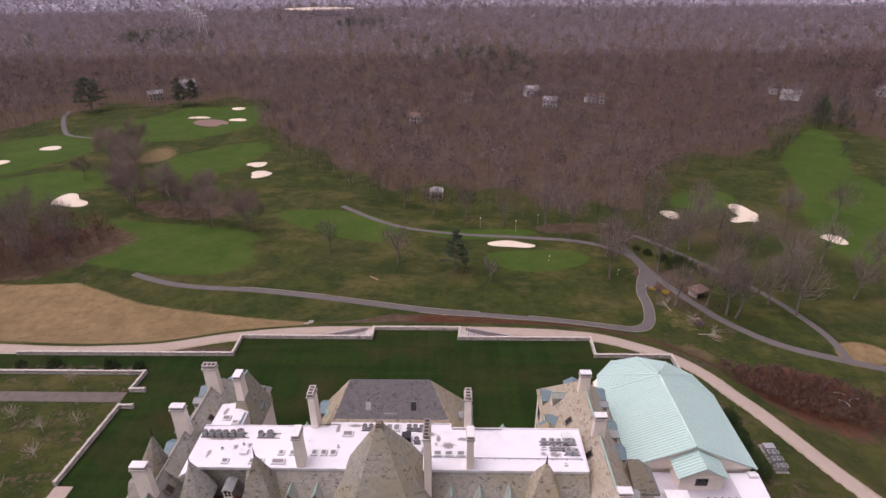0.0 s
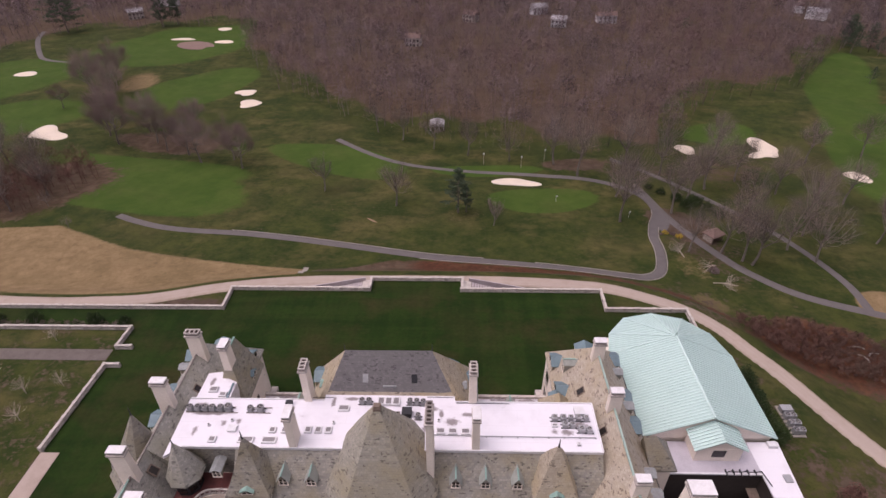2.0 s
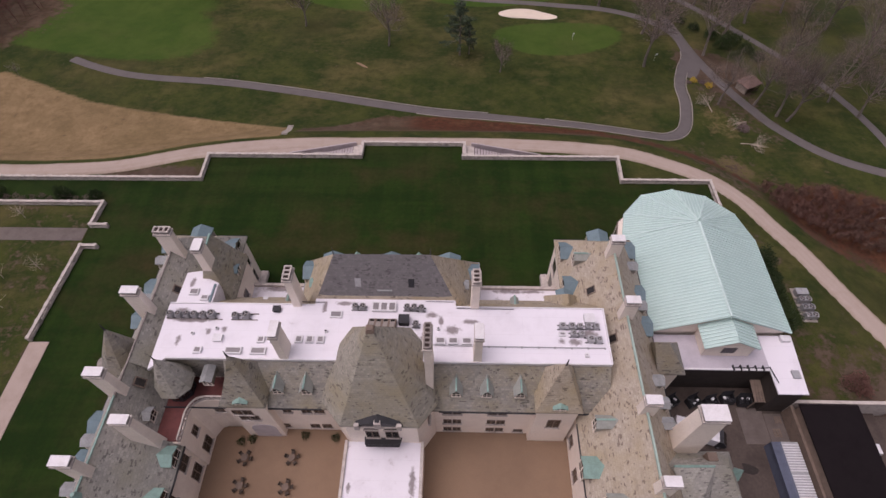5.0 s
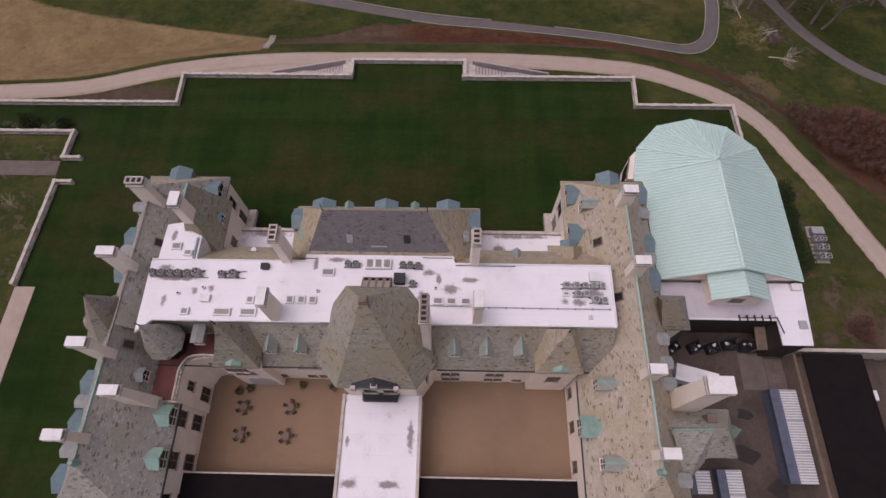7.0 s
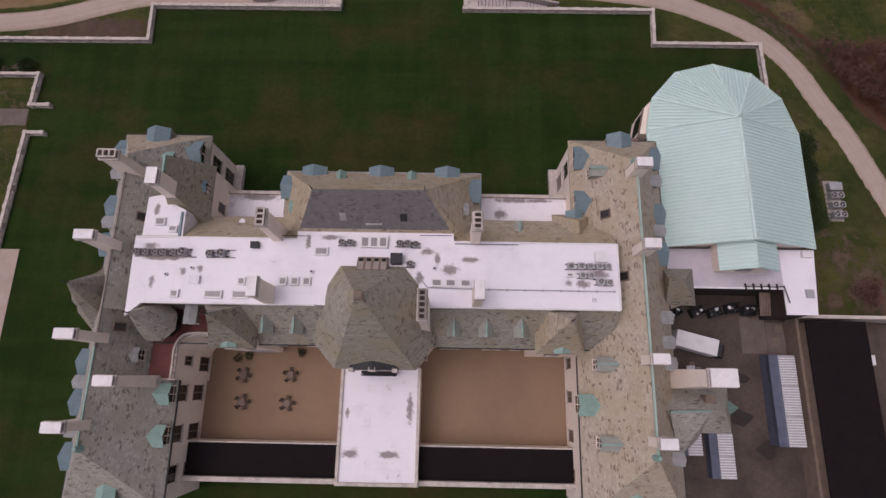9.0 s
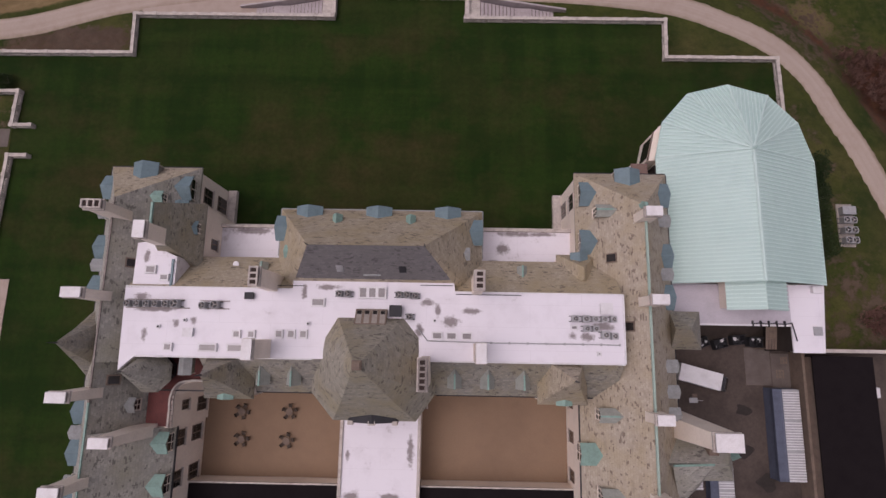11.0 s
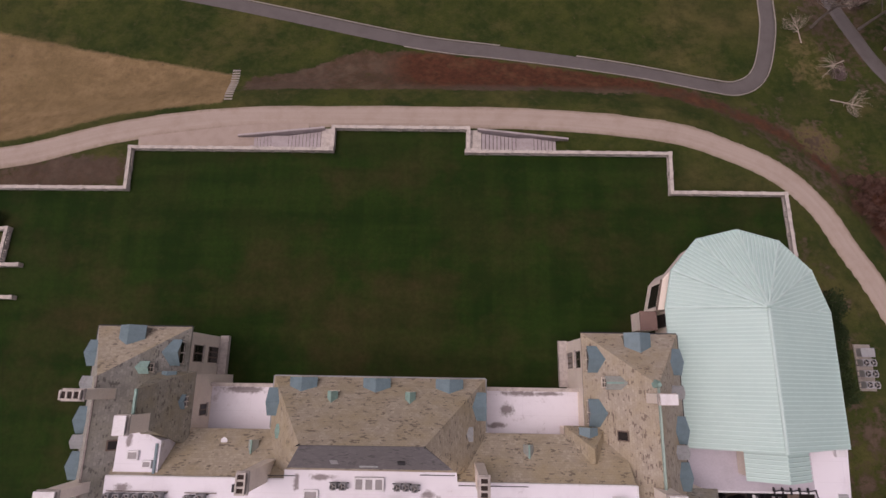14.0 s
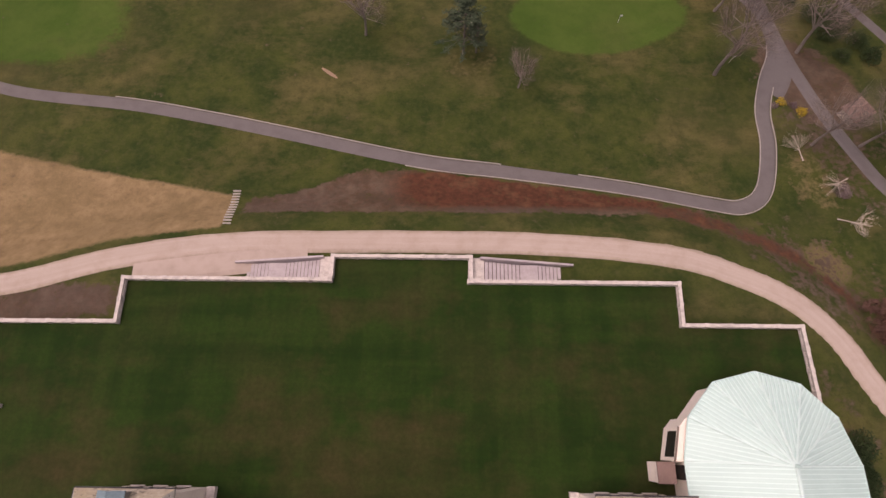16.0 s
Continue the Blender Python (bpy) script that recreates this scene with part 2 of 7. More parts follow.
GLASS, SEAMED = glass_mat(), seamed_copper()
MEMBRANE = membrane("white_roof_membrane", 0.40, ((8.9, 57.7, 0.95, 0.65), (7.3, 59.0, 0.35, 0.8), (6.1, 59.9, 0.8, 0.5), (-8.3, 60.9, 0.35, 0.8), (-5.6, 61.5, 1.5, 0.35), (-27.3, 60.0, 0.9, 0.5), (-26.6, 55.6, 0.35, 0.8),
                                                  (-23.0, 57.1, 0.4, 0.5), (-21.0, 57.3, 0.45, 0.5), (-25.5, 58.6, 2.6, 0.3), (22.9, 56.4, 0.5, 0.4), (24.6, 56.2, 0.9, 0.5), (26.4, 57.5, 1.3, 0.5), (5.2, 56.6, 0.5, 0.9), (11.2, 59.0, 1.2, 0.4)))
OLD_MEMBRANE = membrane("sooty_white_membrane", 0.33, ((3.9, 41.4, 0.45, 1.9), (-4.3, 40.7, 0.3, 0.8), (-3.8, 35.6, 1.2, 0.5), (1.4, 35.6, 1.4, 0.5), (16.0, 68.3, 0.9, 0.9), (17.6, 70.4, 2.6, 0.4), (14.6, 66.3, 1.3, 0.4), (-19, 70.3, 3.2, 0.5),
                                                       (21.5, 70.4, 1.8, 0.3), (-27.6, 65.0, 0.4, 0.8)))
SEAM = worn("pale_seam_copper", (0.55, 0.70, 0.665), (0.46, 0.60, 0.57), 0.8, 0.45)


def ground_mat():
    """Rough, fairway, dry grass and leaf litter, laid out by the mesh's zone colours (red fairway, green dry, blue litter)."""
    g = Graph("golf_course_ground", 0.95, 0.0, 0.1)
    v = g.world_coords()
    zone = g.add("ShaderNodeVertexColor")
    zone.layer_name = "zone"
    sep = g.add("ShaderNodeSeparateColor")
    g.join(zone.outputs["Color"], sep.inputs[0])
    broad = g.noise(v, 0.022, 6.0, 0.62)
    mid = g.noise(v, 0.11, 6.0, 0.65)
    fine = g.noise(v, 0.9, 6.0, 0.7)
    grain = g.noise(v, 6.0, 3.0, 0.7)
    worn_patch = g.noise(g.world_coords((1.0, 1.6, 1)), 0.055, 7.0, 0.68)
    blotch = g.noise(v, 0.3, 6.0, 0.65)
    rough_c = g.mix(g.mask(mid, 0.4, 0.62), (0.023, 0.037, 0.009), (0.053, 0.062, 0.015))
    rough_c = g.mix(g.math("MULTIPLY", g.mask(worn_patch, 0.49, 0.66), 0.8), rough_c, (0.108, 0.088, 0.034))
    rough_c = g.mix(g.math("MULTIPLY", g.mask(blotch, 0.48, 0.64), 0.6), rough_c, (0.015, 0.030, 0.007))
    clump = g.noise(v, 2.6, 5.0, 0.75)
    rough_c = g.mix(g.math("MULTIPLY", g.mask(clump, 0.52, 0.68), 0.5), rough_c, (0.012, 0.021, 0.006))
    rough_c = g.mix(g.math("MULTIPLY", g.mask(fine, 0.48, 0.75), 0.4), rough_c, (0.090, 0.078, 0.032))
    rough_c = g.mix(g.math("MULTIPLY", g.mask(broad, 0.52, 0.68), 0.35), rough_c, (0.100, 0.080, 0.034))
    fair = g.mix(g.mask(mid, 0.35, 0.7), (0.038, 0.075, 0.011), (0.062, 0.100, 0.018))
    fair = g.mix(g.math("MULTIPLY", g.mask(worn_patch, 0.5, 0.7), 0.35), fair, (0.085, 0.088, 0.028))
    fair = g.mix(g.math("MULTIPLY", g.mask(blotch, 0.45, 0.7), 0.45), fair, (0.030, 0.062, 0.010))
    dry = g.mix(g.mask(blotch, 0.36, 0.68), (0.29, 0.20, 0.11), (0.20, 0.138, 0.07))
    dry = g.mix(g.math("MULTIPLY", g.mask(worn_patch, 0.46, 0.64), 0.55), dry, (0.145, 0.105, 0.05))
    dry = g.mix(g.math("MULTIPLY", g.mask(fine, 0.42, 0.72), 0.5), dry, (0.125, 0.09, 0.045))
    litter = g.mix(g.mask(fine, 0.38, 0.68), (0.092, 0.052, 0.034), (0.055, 0.042, 0.026))
    litter = g.mix(g.math("MULTIPLY", g.mask(blotch, 0.44, 0.66), 0.6), litter, (0.145, 0.105, 0.078))
    litter = g.mix(g.math("MULTIPLY", g.mask(broad, 0.4, 0.6), 0.6), litter, g.mix(g.mask(mid, 0.4, 0.6), (0.105, 0.076, 0.064), (0.066, 0.047, 0.038)))
    red = g.mix(g.mask(fine, 0.4, 0.66), (0.098, 0.035, 0.021), (0.05, 0.022, 0.014))
    red = g.mix(g.math("MULTIPLY", g.mask(blotch, 0.52, 0.7), 0.5), red, (0.15, 0.085, 0.045))
    litter = g.mix(g.mask(g.math("ADD", zone.outputs["Alpha"], g.math("MULTIPLY", g.math("SUBTRACT", blotch, 0.5), 1.1)), 0.3, 0.7), litter, red)

    def edge(chan, ragged):
        wander = g.math("MULTIPLY", g.math("SUBTRACT", g.math("ADD", fine, blotch), 1.0), ragged)
        return g.mask(g.math("ADD", chan, wander), 0.35, 0.65)

    c = g.mix(edge(sep.outputs[0], 0.6), rough_c, fair)
    c = g.mix(edge(sep.outputs[1], 0.6), c, dry)
    c = g.mix(edge(sep.outputs[2], 1.6), c, litter)
    c = g.mix(g.math("MULTIPLY", g.mask(grain, 0.3, 0.8), 0.3), c, (0.03, 0.03, 0.012))
    g.colour(c)
    g.bump(fine, 0.5, 0.25)
    return g.mat


def lawn_mat():
    g = Graph("dark_lawn", 0.95, 0.0, 0.1)
    v = g.world_coords()
    stripe = g.noise(g.world_coords((0.08, 0.9, 1)), 0.35, 3.0)
    cross = g.noise(g.world_coords((0.9, 0.08, 1)), 0.35, 3.0)
    mid = g.noise(v, 0.06, 6.0, 0.6)
    fine = g.noise(v, 1.3, 6.0, 0.7)
    c = g.mix(g.mask(g.math("ADD", stripe, cross), 0.85, 1.15), (0.0095, 0.0245, 0.0042), (0.0175, 0.037, 0.0065))
    c = g.mix(g.math("MULTIPLY", g.mask(mid, 0.47, 0.68), 0.45), c, (0.042, 0.038, 0.014))
    wear = g.noise(g.world_coords((1.0, 1.3, 1)), 0.035, 5.0, 0.7)
    pos = g.add("ShaderNodeSeparateXYZ")
    g.join(g.world_coords(), pos.inputs[0])
    near_house = g.math("MULTIPLY", g.mask(pos.outputs[1], 99, 80), g.mask(g.math("ABSOLUTE", pos.outputs[0]), 34, 18))
    c = g.mix(g.math("MULTIPLY", g.mask(g.math("ADD", wear, g.math("MULTIPLY", near_house, 0.07)), 0.5, 0.68), 0.75), c, (0.050, 0.037, 0.016))
    c = g.mix(g.math("MULTIPLY", g.mask(g.noise(v, 0.35, 6.0, 0.7), 0.52, 0.7), 0.45), c, (0.034, 0.042, 0.012))
    c = g.mix(g.math("MULTIPLY", g.mask(fine, 0.35, 0.75), 0.5), c, (0.009, 0.014, 0.004))
    g.colour(c)
    g.bump(fine, 0.3, 0.06)
    return g.mat


def twig_mat(name, a, b, c3, cover=1.0):
    """Bare twigs or leaves: shade varies from tree to tree and from twig to twig."""
    g = Graph(name, 0.95, 0.0, 0.1)
    geo = g.add("ShaderNodeNewGeometry")
    tree = g.noise(g.world_coords((1, 1, 0.5)), 0.075, 2.0, 0.5)
    patch = g.noise(g.world_coords(), 0.009, 5.0, 0.65)
    col = g.mix(g.mask(tree, 0.42, 0.58), a, b)
    col = g.mix(g.mask(patch, 0.42, 0.62), col, c3)
    col = g.mix(g.math("MULTIPLY", geo.outputs["Random Per Island"], 0.2), col, tuple(v * 0.5 for v in a))
    g.colour(col)
    g.bsdf.inputs["Alpha"].default_value = cover
    return g.mat


GROUND, LAWN = ground_mat(), lawn_mat()
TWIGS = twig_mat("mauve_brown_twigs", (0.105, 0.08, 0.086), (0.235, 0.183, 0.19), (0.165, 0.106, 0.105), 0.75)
TWIGS_RED = twig_mat("red_brown_twigs", (0.19, 0.13, 0.12), (0.255, 0.18, 0.165), (0.20, 0.148, 0.132), 0.85)
# Mid and far twigs run paler and bluer: distance haze put into their colour.
HAZY_FAR_TWIGS = twig_mat("haze_tinted_far_twigs", (0.48, 0.445, 0.54), (0.56, 0.51, 0.61), (0.50, 0.445, 0.51), 0.7)
HAZY_MID_TWIGS = twig_mat("haze_tinted_mid_twigs", (0.235, 0.202, 0.245), (0.395, 0.338, 0.395), (0.31, 0.24, 0.27), 0.72)
TREE_TWIGS = twig_mat("grey_brown_tree_twigs", (0.15, 0.114, 0.094), (0.205, 0.158, 0.132), (0.17, 0.126, 0.104), 0.62)
BRUSH = twig_mat("dark_red_brush", (0.11, 0.055, 0.045), (0.16, 0.083, 0.068), (0.10, 0.07, 0.055))
NEEDLES = twig_mat("dark_green_needles", (0.04, 0.062, 0.038), (0.07, 0.092, 0.055), (0.06, 0.08, 0.05))
SHRUB = twig_mat("green_shrub_leaves", (0.02, 0.035, 0.014), (0.04, 0.06, 0.022), (0.03, 0.045, 0.02))
YELLOW = twig_mat("yellow_leaves", (0.42, 0.29, 0.03), (0.5, 0.36, 0.05), (0.35, 0.26, 0.04))


# ---- building blocks ----
def metre_uv(bm):
    """UVs in metres: u along the level, v up the slope."""
    layer = bm.loops.layers.uv.verify()
    up = Vector((0, 0, 1))
    for f in bm.faces:
        n = f.normal
        if abs(n.z) > 0.97:
            u, v = Vector((1, 0, 0)), Vector((0, 1, 0))
        else:
            u = up.cross(n).normalized()
            v = n.cross(u)
        for lp in f.loops:
            lp[layer].uv = (lp.vert.co.dot(u), lp.vert.co.dot(v))


def part(name, bm, material, parent=None, label="", uv=True, smooth=False):
    bm.normal_update()
    if uv:
        metre_uv(bm)
    me = bpy.data.meshes.new(name)
    bm.to_mesh(me)
    bm.free()
    me.materials.append(material)
    if smooth:
        me.shade_smooth()
    ob = new(name, me)
    if parent is not None:
        ob.parent = parent
    if label:
        ob["label"] = label
    return ob


def thing(name, label, category, at=(0, 0, 0), group="", kind=""):
    ob = new(name)
    ob.location = at
    ob.empty_display_size = 0.2
    return tagged(ob, label, category, group, kind)


def structure(ob, label, category):
    return tagged(ob, label, category, kind="structure")


def box(bm, x0, x1, y0, y1, z0, z1):
    vs = [bm.verts.new((x, y, z)) for z in (z0, z1) for x, y in ((x0, y0), (x1, y0), (x1, y1), (x0, y1))]
    for q in ((3, 2, 1, 0), (4, 5, 6, 7), (0, 1, 5, 4), (1, 2, 6, 5), (2, 3, 7, 6), (3, 0, 4, 7)):
        bm.faces.new([vs[i] for i in q])
    return bm


def boxes(*bs):
    bm = bmesh.new()
    for b in bs:
        box(bm, *b)
    return bm


def hull(points):
    bm = bmesh.new()
    for p in points:
        bm.verts.new(p)
    bmesh.ops.convex_hull(bm, input=bm.verts)
    bmesh.ops.dissolve_limit(bm, angle_limit=0.01, verts=bm.verts, edges=bm.edges)
    bmesh.ops.recalc_face_normals(bm, faces=bm.faces)
    return bm


def prism(poly, z0, z1):
    """An upright solid on a counter-clockwise outline."""
    bm = bmesh.new()
    lo = [bm.verts.new((x, y, z0)) for x, y in poly]
    hi = [bm.verts.new((x, y, z1)) for x, y in poly]
    bm.faces.new(hi), bm.faces.new(lo[::-1])
    for i in range(len(poly)):
        j = (i + 1) % len(poly)
        bm.faces.new((lo[i], lo[j], hi[j], hi[i]))
    bmesh.ops.recalc_face_normals(bm, faces=bm.faces)
    return bm


def moved(bm, m):
    bmesh.ops.transform(bm, matrix=m, verts=bm.verts)
    return bm


def turn_to(x, y, z, facing):
    """A pose at the place with its local -y towards the facing: n, e, s or w."""
    return pose(x, y, z, 0, 0, {"s": 0, "e": 90, "n": 180, "w": 270}[facing])


def ring(n, r, z, cx=0.0, cy=0.0, start=0.0):
    return [(cx + r * math.cos(start + 2 * math.pi * i / n), cy + r * math.sin(start + 2 * math.pi * i / n), z) for i in range(n)]


def tube(bm, a, b, ra, rb, n=6):
    """A tapered stick from a to b."""
    a, b = Vector(a), Vector(b)
    d = (b - a).normalized()
    s = d.orthogonal().normalized()
    t = d.cross(s)
    lo, hi = [], []
    for i in range(n):
        w = 2 * math.pi * i / n
        o = s * math.cos(w) + t * math.sin(w)
        lo.append(bm.verts.new(a + o * ra)), hi.append(bm.verts.new(b + o * rb))
    for i in range(n):
        bm.faces.new((lo[i], lo[(i + 1) % n], hi[(i + 1) % n], hi[i]))
    bm.faces.new(hi)
    bm.faces.new(lo[::-1])
    return bm


def disc(bm, x, y, z0, z1, r, n=12):
    return tube(bm, (x, y, z0), (x, y, z1), r, r, n)


# ---- ground ----
ROAD = [(-175, 103), (-140, 106), (-110, 106.5), (-95, 105.9), (-82, 105.9), (-65, 107.4), (-48, 112), (-30, 114.7), (-11, 115.2), (8, 115.3), (27, 114.9), (45, 113.0),
        (55, 110), (63, 106.2), (69, 100.3), (72.8, 93.3), (76, 87.5), (79.5, 79.3), (83, 71.5), (88, 62), (95, 50), (103, 36), (112, 20), (125, 0)]
CART = [(-101, 157.5), (-92, 153.5), (-80, 150), (-57, 147), (-40, 143.6), (-25, 140.2), (1, 134.2), (18, 131.8), (39, 128.6), (55, 125.4), (61, 125), (65.5, 128.5),
        (68.3, 138), (68.9, 146), (71.2, 153.5), (74.4, 161.5), (73.2, 172), (66, 180.5), (55, 186.5), (40, 190.5), (27, 193.5), (5, 197), (-12, 201), (-27, 211), (-42, 226)]


def smooth_line(pts, step=1.0):
    """Points at even steps on a smooth line through the given ones."""
    out = []
    p = [np.array(q, float) for q in pts]
    p = [2 * p[0] - p[1]] + p + [2 * p[-1] - p[-2]]
    for a, b, c, d in zip(p, p[1:], p[2:], p[3:]):
        n = max(2, int(np.linalg.norm(c - b) / step))
        for i in range(n):
            t = i / n
            out.append(0.5 * (2 * b + (c - a) * t + (2 * a - 5 * b + 4 * c - d) * t * t + (3 * b - a - 3 * c + d) * t ** 3))
    out.append(p[-2])
    return np.array(out)


ROAD_LINE = smooth_line(ROAD, 4.0)


def off_road(x, y):
    """How far outside (plus) or inside (minus) the gravel road the place lies."""
    x, y = np.atleast_1d(np.asarray(x, float)), np.atleast_1d(np.asarray(y, float))
    best = np.full(x.shape, 1e9)
    side = np.ones(x.shape)
    for a, b in zip(ROAD_LINE, ROAD_LINE[1:]):
        d = b - a
        t = np.clip(((x - a[0]) * d[0] + (y - a[1]) * d[1]) / (d @ d), 0, 1)
        ex, ey = x - a[0] - t * d[0], y - a[1] - t * d[1]
        q = np.hypot(ex, ey)
        near = q < best
        best = np.where(near, q, best)
        side = np.where(near, np.sign(d[0] * ey - d[1] * ex), side)
    return best * side


def land(x, y):
    """The ground's height."""
    shape = np.shape(x)
    x, y = np.atleast_1d(np.asarray(x, float)), np.atleast_1d(np.asarray(y, float))
    u = off_road(x, y)
    level = -3.1 - 1.6 * np.clip((x - 45) / 25, 0, 1)
    fall = np.interp(u, [2.5, 5, 9, 12, 16, 45, 110, 420, 1500, 5000], [0, -0.9, -3.8, -5.2, -6.1, -7.4, -11.5, -11, -6, 4])
    inside = np.interp(-u, [2.2, 5.5, 400], [0, 1.0, 1.0]) * np.clip((x - 60) / 6, 0.3, 1.2)
    h = level + np.where(u > 0, fall * np.clip(1 - 0.25 * np.clip((x - 45) / 25, 0, 1), 0, 1), inside)
    far = np.clip((np.hypot(x, y - 100) - 500) / 1500, 0, 1)
    h = h + far * (10 * np.sin(x * 0.0021 + 1) + 8 * np.sin(y * 0.0017 + x * 0.0011))
    roll = np.clip((u - 20) / 60, 0, 1)
    h = h + roll * (0.7 * np.sin(x * 0.045 + 0.6) * np.sin(y * 0.052) + 0.4 * np.sin(x * 0.1 + y * 0.08))
    return h.reshape(shape) if shape else float(h[0])


def blob(x, y, cx, cy, rx, ry, deg=0.0, soft=0.3):
    """1 inside a lobed oval, 0 outside, with a short ramp between."""
    c, s = math.cos(radians(deg)), math.sin(radians(deg))
    u, v = ((x - cx) * c + (y - cy) * s) / rx, (-(x - cx) * s + (y - cy) * c) / ry
    w = np.arctan2(v, u)
    r = np.hypot(u, v) / (1 + 0.07 * np.sin(2 * w + cx) + 0.05 * np.sin(3 * w + cy))
    return np.clip((1 - r) / soft + 0.5, 0, 1)


def woods(x, y):
    """1 in the bare woods, 0 on the open course."""
    edge = np.interp(x, [-420, -300, -280, -150, -125, -84, -37, -2, 28, 56, 92, 108, 125, 155, 192, 232, 262, 275, 300, 420],
                     [300, 345, 425, 440, 360, 292, 250, 229, 216, 209, 206, 232, 262, 276, 296, 345, 372, 330, 290, 250])
    return np.clip((y - edge) / 10 + 0.5, 0, 1)


def steps_from(fine0, fine1, step, lo, hi, grow=1.12):
    mid = list(np.arange(fine0, fine1 + 0.01, step))
    a, s = [mid[0]], step
    while a[-1] > lo:
        s *= grow
        a.append(a[-1] - s)
    b, s = [mid[-1]], step
    while b[-1] < hi:
        s *= grow
        b.append(b[-1] + s)
    return np.array(a[:0:-1] + mid + b[1:])


def build_ground():
    xs = steps_from(-110, 115, 1.0, -4700, 4700, 1.045)
    ys = steps_from(96, 190, 1.0, -300, 4800, 1.035)
    gx, gy = np.meshgrid(xs, ys)
    gz = land(gx.ravel(), gy.ravel())
    x, y = gx.ravel(), gy.ravel()
    nx, ny = len(xs), len(ys)
    idx = np.arange(nx * ny).reshape(ny, nx)
    faces = np.stack([idx[:-1, :-1], idx[:-1, 1:], idx[1:, 1:], idx[1:, :-1]], -1).reshape(-1, 4)
    me = bpy.data.meshes.new("ground")
    me.from_pydata(np.stack([x, y, gz], 1).tolist(), [], faces.tolist())
    wood = woods(x, y)
    fair = np.zeros(len(x))
    for b in ((-108, 179.5, 50, 17.5, -14), (-118, 196, 45, 15, -10), (-131, 297, 36, 26, 60), (-180, 390, 62, 48, 70), (-262, 300, 55, 42, 60), (-210, 250, 42, 24, 30),
              (38.5, 170, 18, 10, 0), (-38, 205, 34, 12, -30), (122, 232, 17, 12, 20), (213, 300, 82, 17, 62), (186, 225, 60, 20, 64), (20, 196, 20, 6, 0)):
        fair = np.maximum(fair, blob(x, y, *b))
    u = off_road(x, y)
    top = np.interp(x, [-190, -134, -116, -88, -73, -57, -44, -31], [153, 149.5, 151, 138.3, 134.4, 130.9, 128.6, 125.8])
    dry = np.clip((top - y) / 2 + 0.5, 0, 1) * np.clip((u - 2.2) / 2, 0, 1) * np.clip((-30.5 - x) / 1.5, 0, 1)
    dry = dry * (0.85 + 0.15 * np.sin(x * 0.11 + y * 0.2))
    dry = np.maximum(dry, 0.62 * blob(x, y, -168, 305, 11, 18, 10, 0.6))
    dry = np.maximum(dry, 0.5 * blob(x, y, 73, 113.5, 7, 5, -30, 0.9))
    dry = np.maximum(dry, 0.42 * blob(x, y, 75, 131, 6, 9, 20, 0.9))
    dry = np.maximum(dry, 0.8 * blob(x, y, 118, 116, 9, 5, 20))
    dry = np.maximum(dry, 0.35 * blob(x, y, 12, 158, 9, 5, 0, 0.8))
    scuffed = np.maximum(blob(x, y, 71, 62, 9, 12, 0, 0.9), 0.8 * blob(x, y, 66, 86, 5, 14, 20, 0.9))
    litter = np.clip(woods(x, y - 24 - 9 * np.sin(x * 0.06) - 6 * np.sin(x * 0.17 + 2)), 0, 1)
    path_y = np.interp(x, [-30, -19, -13, -9, 1, 18, 39, 55, 61], [125.2, 127.4, 130.8, 132.4, 132.4, 130, 126.8, 123.6, 121])
    low_y = np.interp(x, [-30, 30, 42, 52], [121.4, 121.8, 122.2, 121.5])
    bank = np.clip((path_y - y) / 1.2 + 0.3, 0, 1) * np.clip((y - low_y) / 1.0 + 0.5, 0, 1) * np.clip((x + 30) / 2, 0, 1) * np.clip((53 - x) / 3, 0, 1)
    band_y = np.interp(x, [40, 45, 55.7, 66.5, 72, 78], [123.9, 123.6, 120.6, 115.4, 110.2, 103])
    band = np.clip(1.7 - np.abs(y - band_y) / 1.9, 0, 1) * np.clip((x - 40) / 4, 0, 1) * np.clip((78 - x) / 3, 0, 1)
    litter = np.maximum(litter, 0.9 * np.maximum(bank, 0.8 * band))
    rust = bank * np.clip((x + 8) / 12, 0, 1) * np.clip((y - low_y) / 3, 0.3, 1)
    rust = np.maximum(rust, 0.6 * band)
    for b in ((93, 98, 20, 12, -25),):
        rust = np.maximum(rust, 0.7 * blob(x, y, *b, 0.8))
    for b in ((-58, 103.2, 15, 3.6, 12), (84, 40, 16, 24, 0)):
        litter = np.maximum(litter, 0.9 * blob(x, y, *b, 0.6))
    for b in ((93, 98, 18, 11, -25), (-150, 175, 34, 26, 20), (80, 153, 9, 12, 30), (-115, 225, 30, 9, -14), (55, 200, 14, 6, 0)):
        litter = np.maximum(litter, 0.85 * blob(x, y, *b))
    for b in ((82, 140, 9, 16, 25), (72, 196, 22, 9, -10), (112, 196, 22, 14, 30)):
        litter = np.maximum(litter, 0.5 * blob(x, y, *b, 0.9))
    litter = np.maximum(litter, np.maximum(0.45 * scuffed, 0.52 * blob(x, y, 71, 111, 13, 8, -35, 0.9)))
    col = np.stack([fair * (1 - wood), dry, litter, rust], 1)
    att = me.color_attributes.new("zone", "FLOAT_COLOR", "POINT")
    att.data.foreach_set("color", col.astype(np.float32).ravel())
    me.materials.append(GROUND)
    me.shade_smooth()
    structure(new("ground", me), "rolling golf course grass, dry banks and leaf-littered woodland floor", "ground")


build_ground()


